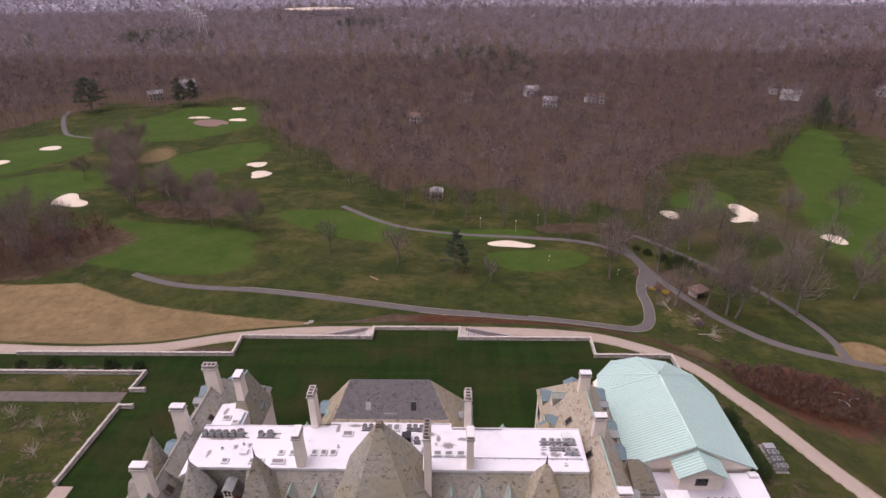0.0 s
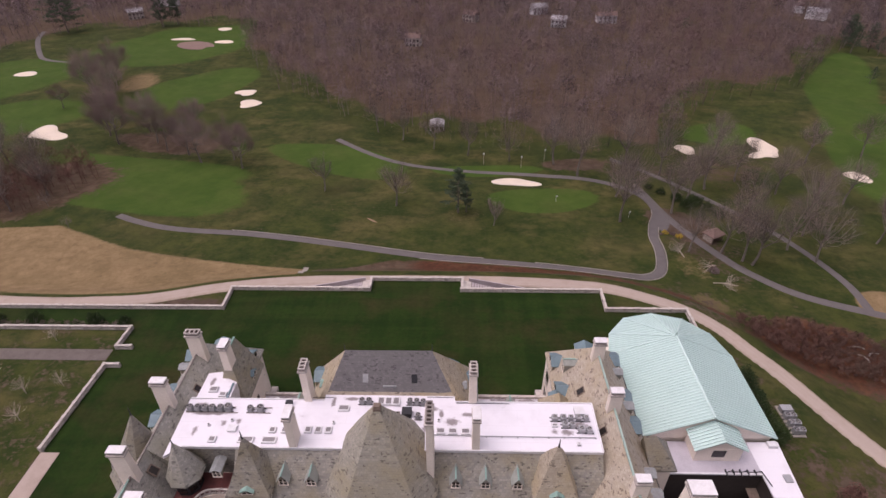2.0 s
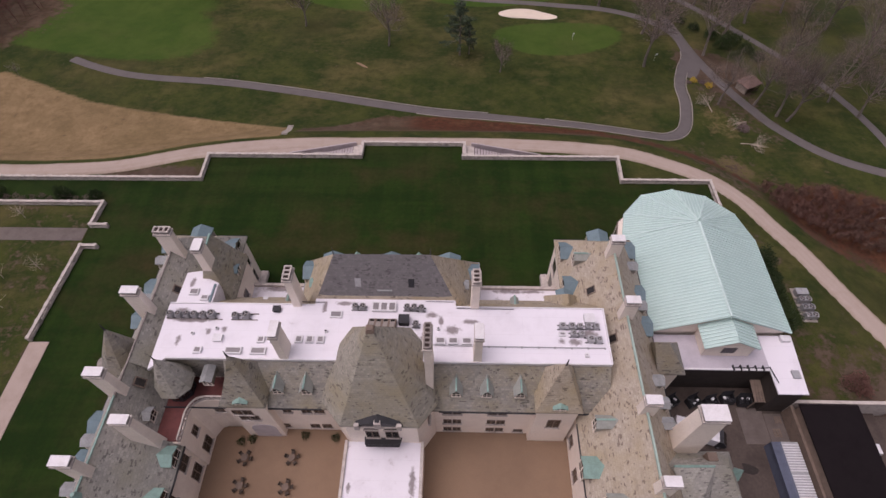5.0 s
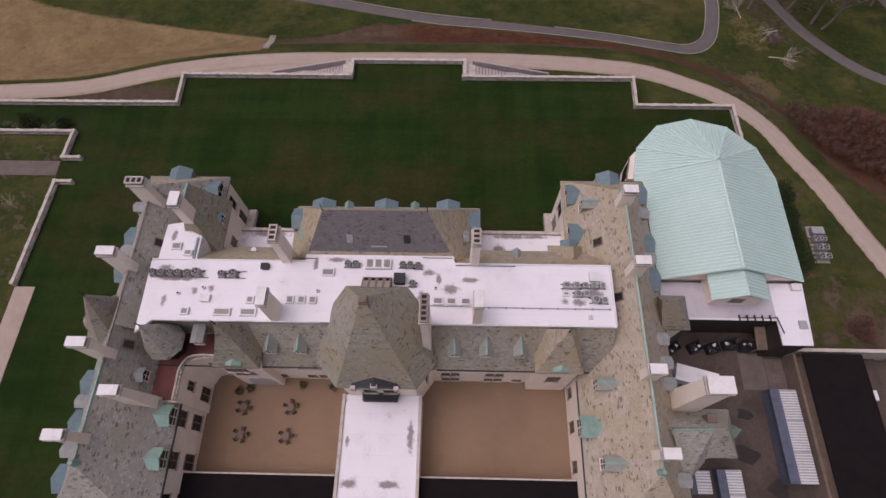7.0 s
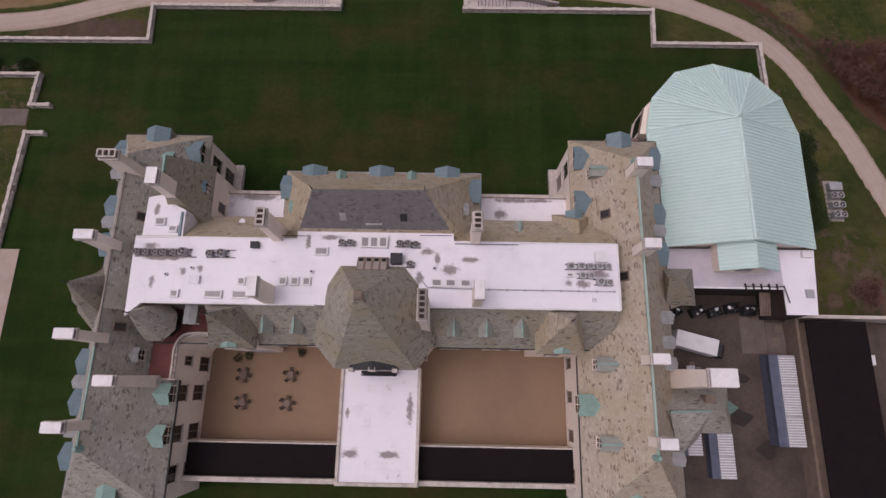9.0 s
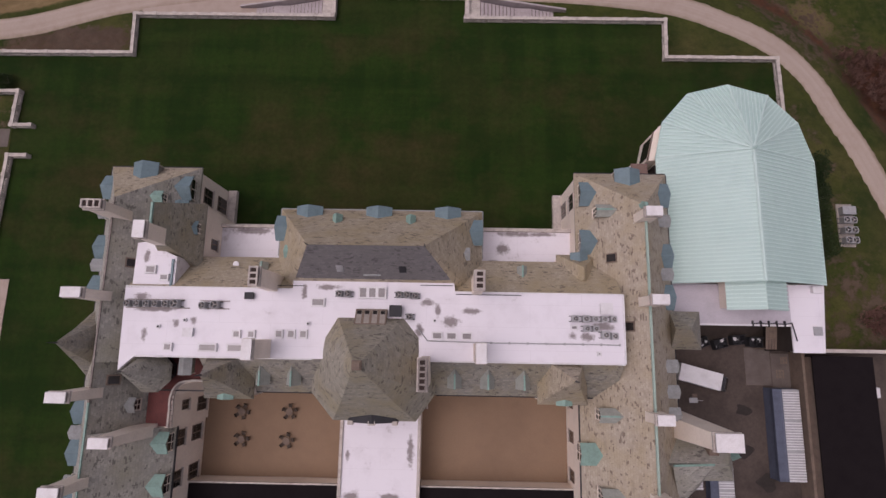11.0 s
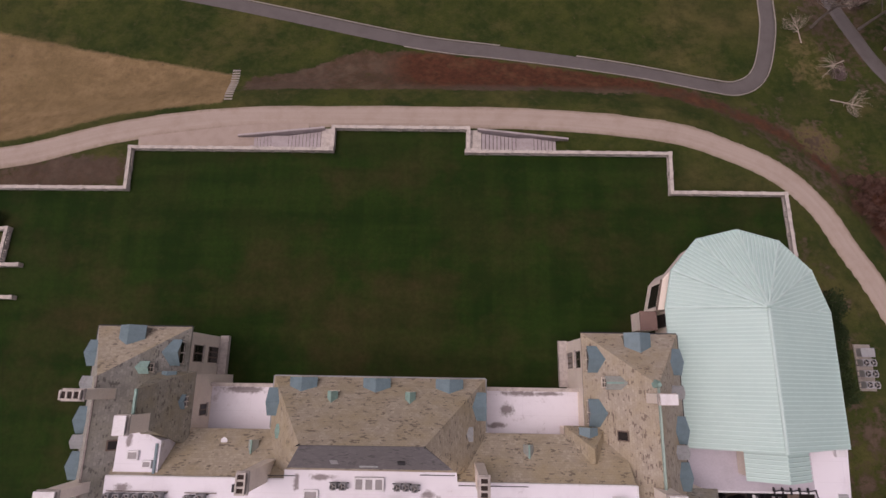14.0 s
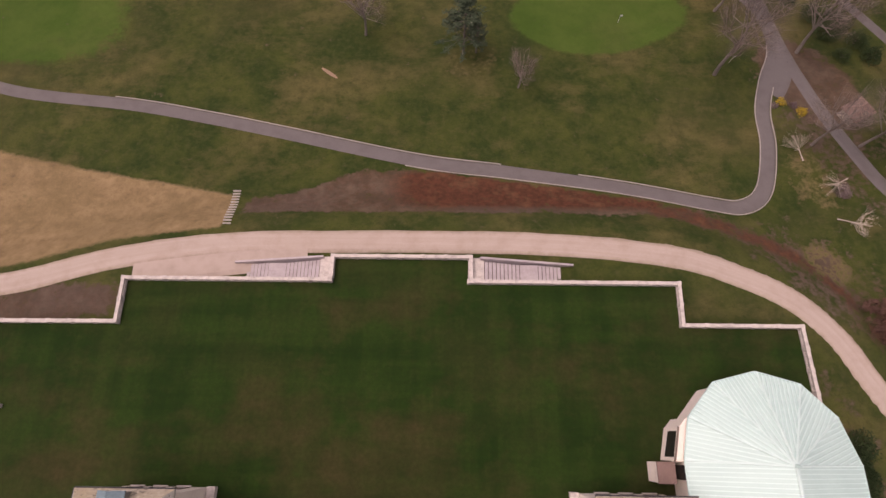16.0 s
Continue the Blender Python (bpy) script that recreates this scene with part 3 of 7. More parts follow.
def ribbon(name, pts, width, lift, material, label, category, cross=6, step=1.0, wobble=0.0):
    """A road that follows the ground."""
    line = smooth_line(pts, step)
    d = np.gradient(line, axis=0)
    d /= np.linalg.norm(d, axis=1)[:, None]
    side = np.stack([-d[:, 1], d[:, 0]], 1)
    offs = np.linspace(-width / 2, width / 2, cross)
    grid = line[:, None, :] + side[:, None, :] * offs[None, :, None]
    if wobble:
        k = np.arange(len(line))
        w = wobble * (np.sin(k * 0.35) + 0.6 * np.sin(k * 0.83 + 1))
        grid[:, 0] -= side * w[:, None]
        grid[:, -1] += side * w[::-1, None]
    flat = grid.reshape(-1, 2)
    z = land(flat[:, 0], flat[:, 1]) + lift
    z = z.reshape(len(line), cross)
    z[:, 0] -= lift * 1.2
    z[:, -1] -= lift * 1.2
    idx = np.arange(len(flat)).reshape(len(line), cross)
    faces = np.stack([idx[:-1, 1:], idx[:-1, :-1], idx[1:, :-1], idx[1:, 1:]], -1).reshape(-1, 4)
    me = bpy.data.meshes.new(name)
    me.from_pydata(np.column_stack([flat, z.ravel()]).tolist(), [], faces.tolist())
    arc = np.concatenate([[0], np.cumsum(np.linalg.norm(np.diff(line, axis=0), axis=1))])
    uv = np.stack([np.repeat(arc, cross), np.tile(offs, len(line))], 1)
    me.uv_layers.new(name="along").data.foreach_set("uv", uv[faces.ravel()].astype(np.float32).ravel())
    me.materials.append(material)
    return structure(new(name, me), label, category)


ribbon("gravel_apron", [(-44.5, 109.2), (-38, 110.0), (-30, 111.2), (-22, 112.4), (-16, 113)], 5.0, 0.16, GRAVEL, "pale gravel apron between the road and the garden wall", "road")
ribbon("gravel_road", ROAD, 4.2, 0.2, tracked_gravel(), "pale pinkish gravel road curving round the terrace", "road", wobble=0.03)
ribbon("cart_path", CART, 2.9, 0.12, ASPHALT, "narrow grey asphalt cart path across the golf course", "path")
ribbon("cart_path", [(72.6, 182), (74.4, 172), (75.6, 164), (77.6, 155.5), (80.6, 146), (84.4, 137), (89, 128.5), (98, 119), (112, 112.5), (135, 105)], 3.0, 0.125, ASPHALT, "narrow grey asphalt cart path across the golf course", "path")
ribbon("cart_path", [(112.5, 112.5), (113.5, 125), (110, 143), (103, 160), (88, 183), (70, 205)], 2.6, 0.115, ASPHALT, "narrow grey asphalt cart path across the golf course", "path")
ribbon("cart_path", [(-300, 425), (-288, 400), (-262, 362), (-250, 351), (-230, 346)], 3.2, 0.12, ASPHALT, "narrow grey asphalt cart path across the golf course", "path")

ribbon("cart_path", [(71.6, 150.0), (74.2, 154.4), (76.0, 160.5)], 4.6, 0.13, ASPHALT, "narrow grey asphalt cart path across the golf course", "path")

# the raised garden terrace
TERRACE = [(-170, 60), (-170, 100.5), (-43.3, 100.7), (-43.3, 107.6), (-10.9, 107.6), (-10.9, 111.4), (10.5, 111.4), (10.5, 107.5), (42.8, 107.5), (42.8, 101.0), (60.3, 101.0),
           (60.3, 64.3), (38.0, 64.3), (38.0, -60), (-170, -60)]
structure(part("terrace_lawn", prism(TERRACE[::-1], -6.0, 0.0), LAWN), "dark green mown lawn of the raised garden terrace", "lawn")
structure(part("service_yard", boxes((38.0, 61.0, 20, 64.2, -6, -2.5)), YARD), "stained grey asphalt service yard", "yard")
structure(part("service_yard", boxes((61.0, 74, 20, 54.9, -6, -2.5)), YARD), "stained grey asphalt service yard", "yard")

# ---- the mansion ----
house = thing("mansion", "cream stucco mansion with steep slate roofs, copper dormers, tall chimneys", "mansion")
COURT = 1.6

part("wall", boxes((-20.4, 28.8, 49.6, 65.2, 0, 11.9)), STUCCO, house, "cream stucco wall of the main block")
part("wall", boxes((-37.0, -25.5, 29.9, 77.6, 0, 10.4)), STUCCO, house, "cream stucco wall of the wing")
part("wall", boxes((25.4, 37.0, 29.9, 77.6, -3, 10.4)), STUCCO, house, "cream stucco wall of the wing")
part("wall", boxes((-12.9, 12.3, 61, 71.6, 0, 12.1)), STUCCO, house, "cream stucco wall of the garden pavilion")


def eaves(points_lo, drop=0.35):
    return [(x, y, z - drop) for x, y, z in points_lo]


def roof(points, material=SLATE, parent=house, label=""):
    return part("roof", hull(points), material, parent, label)


def loft(rings, material, label):
    """A roof of stacked outlines, each joined to the next; the last closes to a point or small flat."""
    bm = bmesh.new()
    rows = [[bm.verts.new(p) for p in r] for r in rings]
    for a, b in zip(rows, rows[1:]):
        for i in range(len(a)):
            k = (i + 1) % len(a)
            bm.faces.new((a[i], a[k], b[k], b[i]))
    bm.faces.new(rows[0][::-1]), bm.faces.new(rows[-1])
    bmesh.ops.recalc_face_normals(bm, faces=bm.faces)
    return part("roof", bm, material, house, label)


def square(cx, cy, a, b, z):
    return [(cx - a, cy - b, z), (cx + a, cy - b, z), (cx + a, cy + b, z), (cx - a, cy + b, z)]


# main roof: steep slopes below a white flat
lo = [(-20.2, 49.0, 12.0), (29, 49.0, 12.0), (29, 65.8, 11.8), (-20.2, 65.8, 11.8)]
roof([(-29, 53.3, 11.6), (-29, 65.8, 11.6), (-20.2, 53.3, 11.6), (-20.2, 65.8, 11.6), (-29.3, 53.4, 17.45), (-20.2, 53.4, 17.45), (-20.2, 61.2, 17.45), (-29.3, 61.2, 17.45)], label="slate slopes of the main roof")
roof(lo + eaves(lo) + [(-20.2, 53.4, 17.45), (28.8, 53.4, 17.45), (28.8, 61.2, 17.45), (-20.2, 61.2, 17.45)], label="slate slopes of the main roof")
# Faces turned north take the tan slate, so their lit tone sits in colour.
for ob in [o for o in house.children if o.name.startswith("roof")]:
    ob.data.materials.append(LIT_TAN_SLATE)
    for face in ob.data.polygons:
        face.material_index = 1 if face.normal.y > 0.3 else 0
flat = part("flat_roof", prism([(-29.2, 51.6), (-27.4, 53.25), (-5.4, 53.25), (5.1, 53.25), (28.8, 53.25), (28.8, 61.15), (9.3, 61.15), (9.2, 62.2), (-9.7, 62.2), (-9.7, 61.3), (-29.4, 61.1)], 17.2, 17.62),
            MEMBRANE, house, "white membrane flat roof with soot stains")
for b in ((-27.4, -7, 53.13, 53.31, 17.3, 17.78), (6.4, 28.8, 53.13, 53.31, 17.3, 17.78), (28.72, 28.9, 53.3, 61.2, 17.3, 17.78), (9.3, 28.72, 61.09, 61.25, 17.3, 17.76),
                     (-29.3, -9.7, 61.15, 61.3, 17.3, 17.76),):
    part("coping", boxes(b), WHITE_PAINT, house)
for b in ((28.6, 28.78, 53.35, 61.05, 11, 17.25), (-29.2, -29.0, 53.35, 61.0, 12, 17.25),):
    part("wall", boxes(b), GREY_METAL, house)


EAVE, RIDGE = 10.45, 18.2


def wing_piece(sign, y0, y1, hip0, hip1, inner=25.2, inner_z=EAVE, material=SLATE):
    """A length of wing roof between y0 and y1; hip0 and hip1 draw the ridge's ends in."""
    xi, xr, xo = inner * sign, 31.7 * sign, 37.45 * sign
    lo = [(xi, y0, inner_z), (xo, y0, EAVE), (xo, y1, EAVE), (xi, y1, inner_z)]
    ob = roof(lo + eaves(lo) + [(xr, y0 + hip0, RIDGE), (xr, y1 - hip1, RIDGE)], material, label="long slate roof of the wing")
    return ob.data


def gutter(x0, x1, y0, y1, z):
    part("gutter", boxes((min(x0, x1), max(x0, x1), y0, y1, z - 0.3, z - 0.03)), DARK_METAL, house)


wing_piece(1, 29.4, 78.15, 7.6, 6.3, material=WARM_SLATE)
north = wing_piece(-1, 52.4, 78.15, 0, 6.3, material=PALE_SLATE)
# North hip gets the tan slate too: its light is painted by face direction.
north.materials.append(LIT_TAN_SLATE)
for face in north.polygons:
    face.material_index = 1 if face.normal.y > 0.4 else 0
wing_piece(-1, 44.5, 52.4, 0, 0, 28.5, 11.7, PALE_SLATE)
wing_piece(-1, 29.4, 44.5, 7.4, 0, material=PALE_SLATE)
part("ridge", boxes((31.57, 31.83, 37.2, 71.9, 18.02, 18.28)), PALE_COPPER, house, "green copper ridge cap")
part("ridge", boxes((-31.8, -31.6, 48, 71.9, 18.02, 18.24)), NECK, house, "dark lead ridge cap")
part("ridge", boxes((-31.8, -31.6, 36.9, 48, 18.02, 18.24)), COPPER_GREEN, house, "green copper ridge cap")
for x, y in ((31.7, 37.2), (-31.7, 36.9), (31.7, 71.9)):
    part("ridge_end", tube(bmesh.new(), (x, y, 17.6), (x, y, 18.6), 0.6, 0.25, 6), COPPER_GREEN, house, "bright green copper ridge end")
gutter(25.2, 25.06, 29.4, 48.2, EAVE), gutter(-25.2, -25.06, 29.4, 44.4, EAVE)
gutter(37.45, 37.59, 29.4, 78.1, EAVE), gutter(-37.45, -37.59, 29.4, 78.1, EAVE)
for sgn in (-1, 1):
    part("gutter", boxes((min(25.2 * sgn, 37.45 * sgn), max(25.2 * sgn, 37.45 * sgn), 78.15, 78.3, 10.15, 10.42)), DARK_METAL, house)
part("gutter", boxes((-28.8, -8, 48.86, 49.0, 11.7, 11.97)), DARK_METAL, house)
part("gutter", boxes((7.2, 28.8, 48.86, 49.0, 11.7, 11.97)), DARK_METAL, house)

# garden pavilion
lo = [(-13.35, 60.5, 12.2), (12.75, 60.5, 12.2), (12.75, 72.15, 12.2), (-13.35, 72.15, 12.2)]
roof(lo + eaves(lo) + [(-9.6, 62.15, 17.5), (9.15, 62.15, 17.5), (-6.8, 65.5, 23.45), (5.9, 65.55, 23.45)], LIT_TAN_SLATE, label="hipped slate roof of the garden pavilion")
part("roof", hull([(-9.6, 62.2, 17.55), (9.1, 62.2, 17.55), (-6.75, 65.4, 23.6), (5.85, 65.45, 23.6), (-9.6, 62.4, 17.3), (9.1, 62.4, 17.3), (-6.75, 65.6, 23.2), (5.85, 65.6, 23.2)]),
     DARK_SLATE, house, "newer dark grey slate slope")
for b in ((-13.35, 12.75, 72.15, 72.3, 11.85, 12.15), (-13.5, -13.35, 66, 72.2, 11.85, 12.15), (12.75, 12.9, 66, 72.2, 11.85, 12.15),):
    part("gutter", boxes(b), GREY_METAL, house)
for x in (-6.8, 5.9):
    part("finial", tube(bmesh.new(), (x, 65.5, 23.3), (x, 65.5, 24.9), 0.1, 0.02), DARK_METAL, house)
part("vent", boxes((-1.3, 0.7, 62.75, 63.1, 18.5, 18.95)), GREY_METAL, house)
for x, mat in ((-3.85, STEEL), (3.3, DARK_METAL)):
    part("skylight", hull([(x + sx, 63.4 + sy, 19.83 + 1.89 * sy + up) for sx in (-0.4, 0.4) for sy in (-0.28, 0.28) for up in (-0.2, 0.16)]), mat, house)

# low garden terraces beside the pavilion
part("terrace_roof", boxes((-24.6, -12.9, 65.2, 71.0, 0, 6.6)), STUCCO, house)
part("terrace_roof", boxes((12.3, 25.4, 65.2, 71.0, 0, 6.6)), STUCCO, house)
part("flat_roof", boxes((-24.5, -13.0, 65.3, 70.7, 6.6, 6.75)), OLD_MEMBRANE, house, "stained white flat roof")
part("flat_roof", boxes((12.4, 25.3, 65.3, 70.7, 6.6, 6.75)), OLD_MEMBRANE, house, "stained white flat roof")
for b in ((-24.6, -12.9, 70.7, 71.15, 6.5, 7.3), (12.3, 25.4, 70.7, 71.15, 6.5, 7.3),):
    part("coping", boxes(b), STONE, house)
for b in ((-13.3, -12.9, 65.8, 70.7, 6.5, 7.0), (12.3, 12.7, 65.8, 70.7, 6.5, 7.0),):
    part("coping", boxes(b), STONE, house)

# entrance tower
TOWER = [(-4.9, 46.1), (4.9, 46.1), (7.1, 49.2), (7.1, 54.6), (5.2, 55.8), (3.5, 58.0), (-4.3, 58.0), (-5.6, 55.6), (-7.6, 54.4), (-7.6, 49.2)]
part("wall", prism([(x * 0.93, 52 + (y - 52) * 0.92) for x, y in TOWER], COURT - 1, 14.2), STUCCO, house, "cream stucco wall of the entrance tower")
lo = [(x, y, 14.25) for x, y in TOWER[:4]] + [(7.1, 55.0, 14.25), (-7.6, 55.0, 14.25), (-7.6, 49.2, 14.25)]
back = [(5.3, 55.9, 17.4), (3.5, 58.1, 17.4), (-4.3, 58.1, 17.4), (-5.7, 55.7, 17.4)]
mid = [(-0.3 + (x + 0.3) * 0.56, 52.8 + (y - 52.8) * 0.56, 20.1) for x, y in TOWER[:4] + TOWER[-2:]]
top = [(-0.35 + a, 53.0 + b, 26.5) for a in (-0.4, 0.4) for b in (-0.4, 0.4)]
roof(lo + eaves(lo, 0.3) + back + mid + top, MOSSY_SLATE, label="steep bell-shaped slate roof of the entrance tower")
part("cap", boxes((-0.83, 0.13, 52.52, 53.48, 26.2, 26.75), (-0.7, 0.0, 52.65, 53.35, 26.75, 27.0)), TIMBER, house, "square brown lead cap")
part("vent", tube(bmesh.new(), (0.1, 48.3, 17.0), (0.1, 49.3, 17.9), 0.5, 0.35, 8), COPPER_GREEN, house, "small green copper vent")

# entrance gallery and the low screens that close the courts
part("gallery", boxes((-5.3, 5.1, 31.9, 46.6, COURT - 1, 6.5)), STUCCO, house, "one-storey entrance gallery")
part("flat_roof", boxes((-5.0, 4.8, 32.2, 46.5, 6.5, 6.66)), OLD_MEMBRANE, house, "stained white flat roof")
for b in ((-5.4, -5.0, 31.8, 46.6, 6.4, 6.95), (4.8, 5.2, 31.8, 46.6, 6.4, 6.95), (-5.0, 4.8, 31.8, 32.2, 6.4, 6.95),):
    part("coping", boxes(b), STONE, house)
for a, b in ((-25.5, -5.4), (5.2, 25.4)):
    part("screen_wall", boxes((a, b, 31.9, 36.6, COURT - 1, 5.0)), STUCCO, house, "low arcade screening the court")
    part("flat_roof", boxes((a, b, 32.4, 36.5, 5.0, 5.1)), BLACK_ROOF, house, "black felt flat roof")
    part("coping", boxes((a, b, 31.8, 32.4, 4.9, 5.9), (a, b, 36.5, 36.7, 4.8, 5.12)), STONE, house)
    court = part("courtyard", boxes((a - 0.2, b + 0.2, 31.9, 49.8, 0.0, COURT)), GRAVEL_COURT)
    structure(court, "tan raked gravel of the enclosed courtyard", "courtyard")

# corner pavilions of the court
for cx, tip in ((22.3, 22.2), (-17.6, 23.0)):
    part("wall", boxes((cx - 2.6, cx + 2.6, 48.6, 53, COURT - 1, 14.0)), STUCCO, house, "cream stucco wall of the stair pavilion")
    lo = [(cx - 2.95, 48.3, 14.1), (cx + 2.95, 48.3, 14.1), (cx + 2.95, 54, 14.1), (cx - 2.95, 54, 14.1)]
    loft([square(cx, 51.15, 2.95, 2.85, 13.75), square(cx, 51.15, 2.95, 2.85, 14.1), square(cx, 51.3, 2.15, 2.1, 15.9), square(cx, 51.5, 0.9, 0.85, 19.4), square(cx, 51.5, 0.08, 0.08, tip - 0.9)],
         LIT_TAN_SLATE if cx > 0 else SLATE, "flared pyramid slate roof of the stair pavilion")
    part("finial", tube(bmesh.new(), (cx, 51.5, tip - 1.1), (cx, 51.5, tip + 0.6), 0.14, 0.03), DARK_METAL, house)

# round stair turret and red deck
part("deck_wall", prism([(-29.5, 44.4), (-25.2, 44.4), (-25.2, 48.3), (-24.5, 49.6), (-23.2, 50.0), (-20.2, 50.0), (-20.2, 53.4), (-29.5, 53.4)], COURT - 1, 11.6), STUCCO, house, "cream stucco bay under the deck")
part("deck", prism([(-28.9, 44.6), (-25.4, 44.6), (-25.4, 48.4), (-24.7, 49.8), (-23.3, 50.3), (-20.3, 50.3), (-20.3, 53.2), (-28.9, 53.2)], 11.6, 11.72), RED_DECK, house, "red tiled roof deck")
deck_edge = smooth_line([(-25.3, 44.6), (-25.3, 46.5), (-25.3, 48.35), (-24.6, 49.7), (-23.25, 50.15), (-20.4, 50.15)], 0.3)
for name, z in (("rail", 12.6), ("plinth", 11.8)):
    bm = bmesh.new()
    for a, b in zip(deck_edge, deck_edge[1:]):
        tube(bm, (*a, z), (*b, z), 0.16, 0.16, 4)
    part(name, bm, STONE, house, "curved stone deck " + name)
bm = bmesh.new()
for a in deck_edge[::2]:
    tube(bm, (*a, 11.7), (*a, 12.6), 0.09, 0.09, 5)
tagged(part("baluster_row", bm, STONE, house), kind="stuff")
part("turret", hull(ring(8, 1.8, 11.0, -27.0, 51.4, 0.4) + ring(8, 1.8, 14.9, -27.0, 51.4, 0.4)), DARK_METAL, house, "dark glazed drum of the turret")
for k in range(8):
    a = 0.4 + (k + 0.5) * math.pi / 4
    part("pane", moved(boxes((-0.5, 0.5, -0.03, 0.03, 12.3, 14.3)), pose(-27.0 + 1.69 * math.cos(a), 51.4 + 1.69 * math.sin(a), 0, 0, 0, math.degrees(a) + 90)), GLASS, house)
loft([ring(8, 2.5, 14.7, -26.7, 51.3, 0.39), ring(8, 2.55, 14.9, -26.7, 51.3, 0.39), ring(8, 1.35, 17.6, -26.8, 51.4, 0.39), ring(8, 0.1, 20.6, -27.0, 51.6, 0.39)], PALE_SLATE, "faceted conical slate roof of the turret")
part("finial", tube(bmesh.new(), (-27.0, 51.6, 20.4), (-27.0, 51.6, 21.7), 0.1, 0.02), DARK_METAL, house)
# west stair tower
lo = ring(8, 4.6, 11.2, -35.0, 54.5, radians(22.5))
part("wall", prism([(-35.0 + 4.1 * math.cos(a), 54.5 + 4.1 * math.sin(a)) for a in np.arange(8) * math.pi / 4 + radians(22.5)], 0, 11.1), STUCCO, house, "cream stucco wall of the west tower")
loft([eaves(lo), lo, ring(8, 3.1, 13.8, -34.8, 54.5, radians(22.5)), ring(8, 1.75, 17.6, -34.2, 54.5, radians(22.5)), ring(8, 0.12, 22.2, -33.3, 54.6, radians(22.5))], SLATE, "flared conical slate roof of the west tower")
part("finial", tube(bmesh.new(), (-33.3, 54.6, 22.0), (-33.2, 54.6, 23.9), 0.12, 0.02), DARK_METAL, house)
crown = part("dormer", hull([(x, 54.6 + 1.2 * math.cos(a), 11.2 + 1.9 * math.sin(a)) for a in np.linspace(0, math.pi, 9) for x in (-39.1, -36)]), KERB, house, "pale round-topped tower dormer")
part("pane", boxes((-39.14, -39.0, 54.1, 55.1, 11.5, 12.6)), GLASS, crown)

# tall garden block of the west wing
part("wall", boxes((-27.2, -23.3, 64.6, 72.2, 0, 12.8)), STUCCO, house, "cream stucco wall of the tall garden block")
lo = [(-27.4, 64.0, 12.9), (-22.95, 64.0, 12.9), (-22.95, 72.5, 12.9), (-27.4, 72.5, 12.9)]
roof(lo + eaves(lo) + [(-25.5, 67.0, 20.8), (-25.5, 70.6, 20.8)], MOSSY_SLATE, label="steep hipped slate roof of the tall garden block")
part("ridge", boxes((-25.62, -25.38, 67, 70.6, 20.65, 20.95)), COPPER_GREEN, house, "green copper ridge cap")
part("flat_roof", prism([(-29.0, 61.5), (-24.0, 61.5), (-24.0, 64.9), (-25.6, 65.6), (-26.9, 66.9), (-28.9, 66.5)], 12, 17.0), OLD_MEMBRANE, house, "stained white flat roof")
part("coping", boxes((-24.5, -24.25, 61.4, 64.6, 12, 17.2)), COPPER_BLUE, house)
# small hipped block beside the east wing
part("wall", boxes((22.8, 27.0, 62.5, 66.4, 0, 11.4)), STUCCO, house)
lo = [(22.4, 61.5, 11.6), (27.4, 61.5, 11.6), (27.4, 66.8, 11.6), (22.4, 66.8, 11.6)]
roof(lo + eaves(lo) + [(24.9, 63.2, 15.8), (24.9, 64.6, 15.8)], LIT_TAN_SLATE, label="small hipped slate roof")

# service wing on the yard side
part("wall", boxes((37, 43.2, 39.7, 44.6, -3, 10.4)), STUCCO, house, "cream stucco wall of the service wing")
lo = [(36.6, 39.3, 10.5), (43.7, 39.3, 10.5), (43.7, 45.0, 10.5), (36.6, 45.0, 10.5)]
roof(lo + eaves(lo) + [(34.0, 42.2, 15.0), (41.0, 42.2, 15.0)], PALE_SLATE, label="hipped slate roof of the service wing")
roof([(37.0, 36.4, 10.6), (39.6, 38.8, 10.6), (37.0, 42.0, 10.6), (34.5, 41.8, 15.2), (39.4, 42.0, 14.9), (37.0, 40.6, 10.4), (39.6, 42.0, 10.6)], PALE_SLATE, label="small grey valley roof")
part("ridge", tube(bmesh.new(), (34.6, 41.9, 15.15), (39.4, 42.05, 14.95), 0.14, 0.14, 5), COPPER_GREEN, house, "green copper ridge cap")
part("hatch", boxes((39.3, 40.4, 42.9, 43.9, 12.6, 14.1)), TIMBER, house, "brown roof hatch")
part("dormer", hull([(44.0, 41.6, 10.2), (44.0, 43.2, 10.2), (44.0, 42.4, 12.2), (42.0, 41.6, 10.2), (42.0, 43.2, 10.2), (42.0, 42.4, 12.2)]), COPPER_GREEN, house, "green copper dormer end")
part("wall", boxes((37, 40.0, 55.4, 59.4, -3, 10.8)), STUCCO, house)
lo = [(36.8, 55.0, 11.0), (40.6, 55.0, 11.0), (40.6, 59.8, 11.0), (36.8, 59.8, 11.0)]
roof(lo + eaves(lo) + [(35.6, 57.4, 15.6), (37.4, 57.4, 15.6)], label="small hipped slate roof")


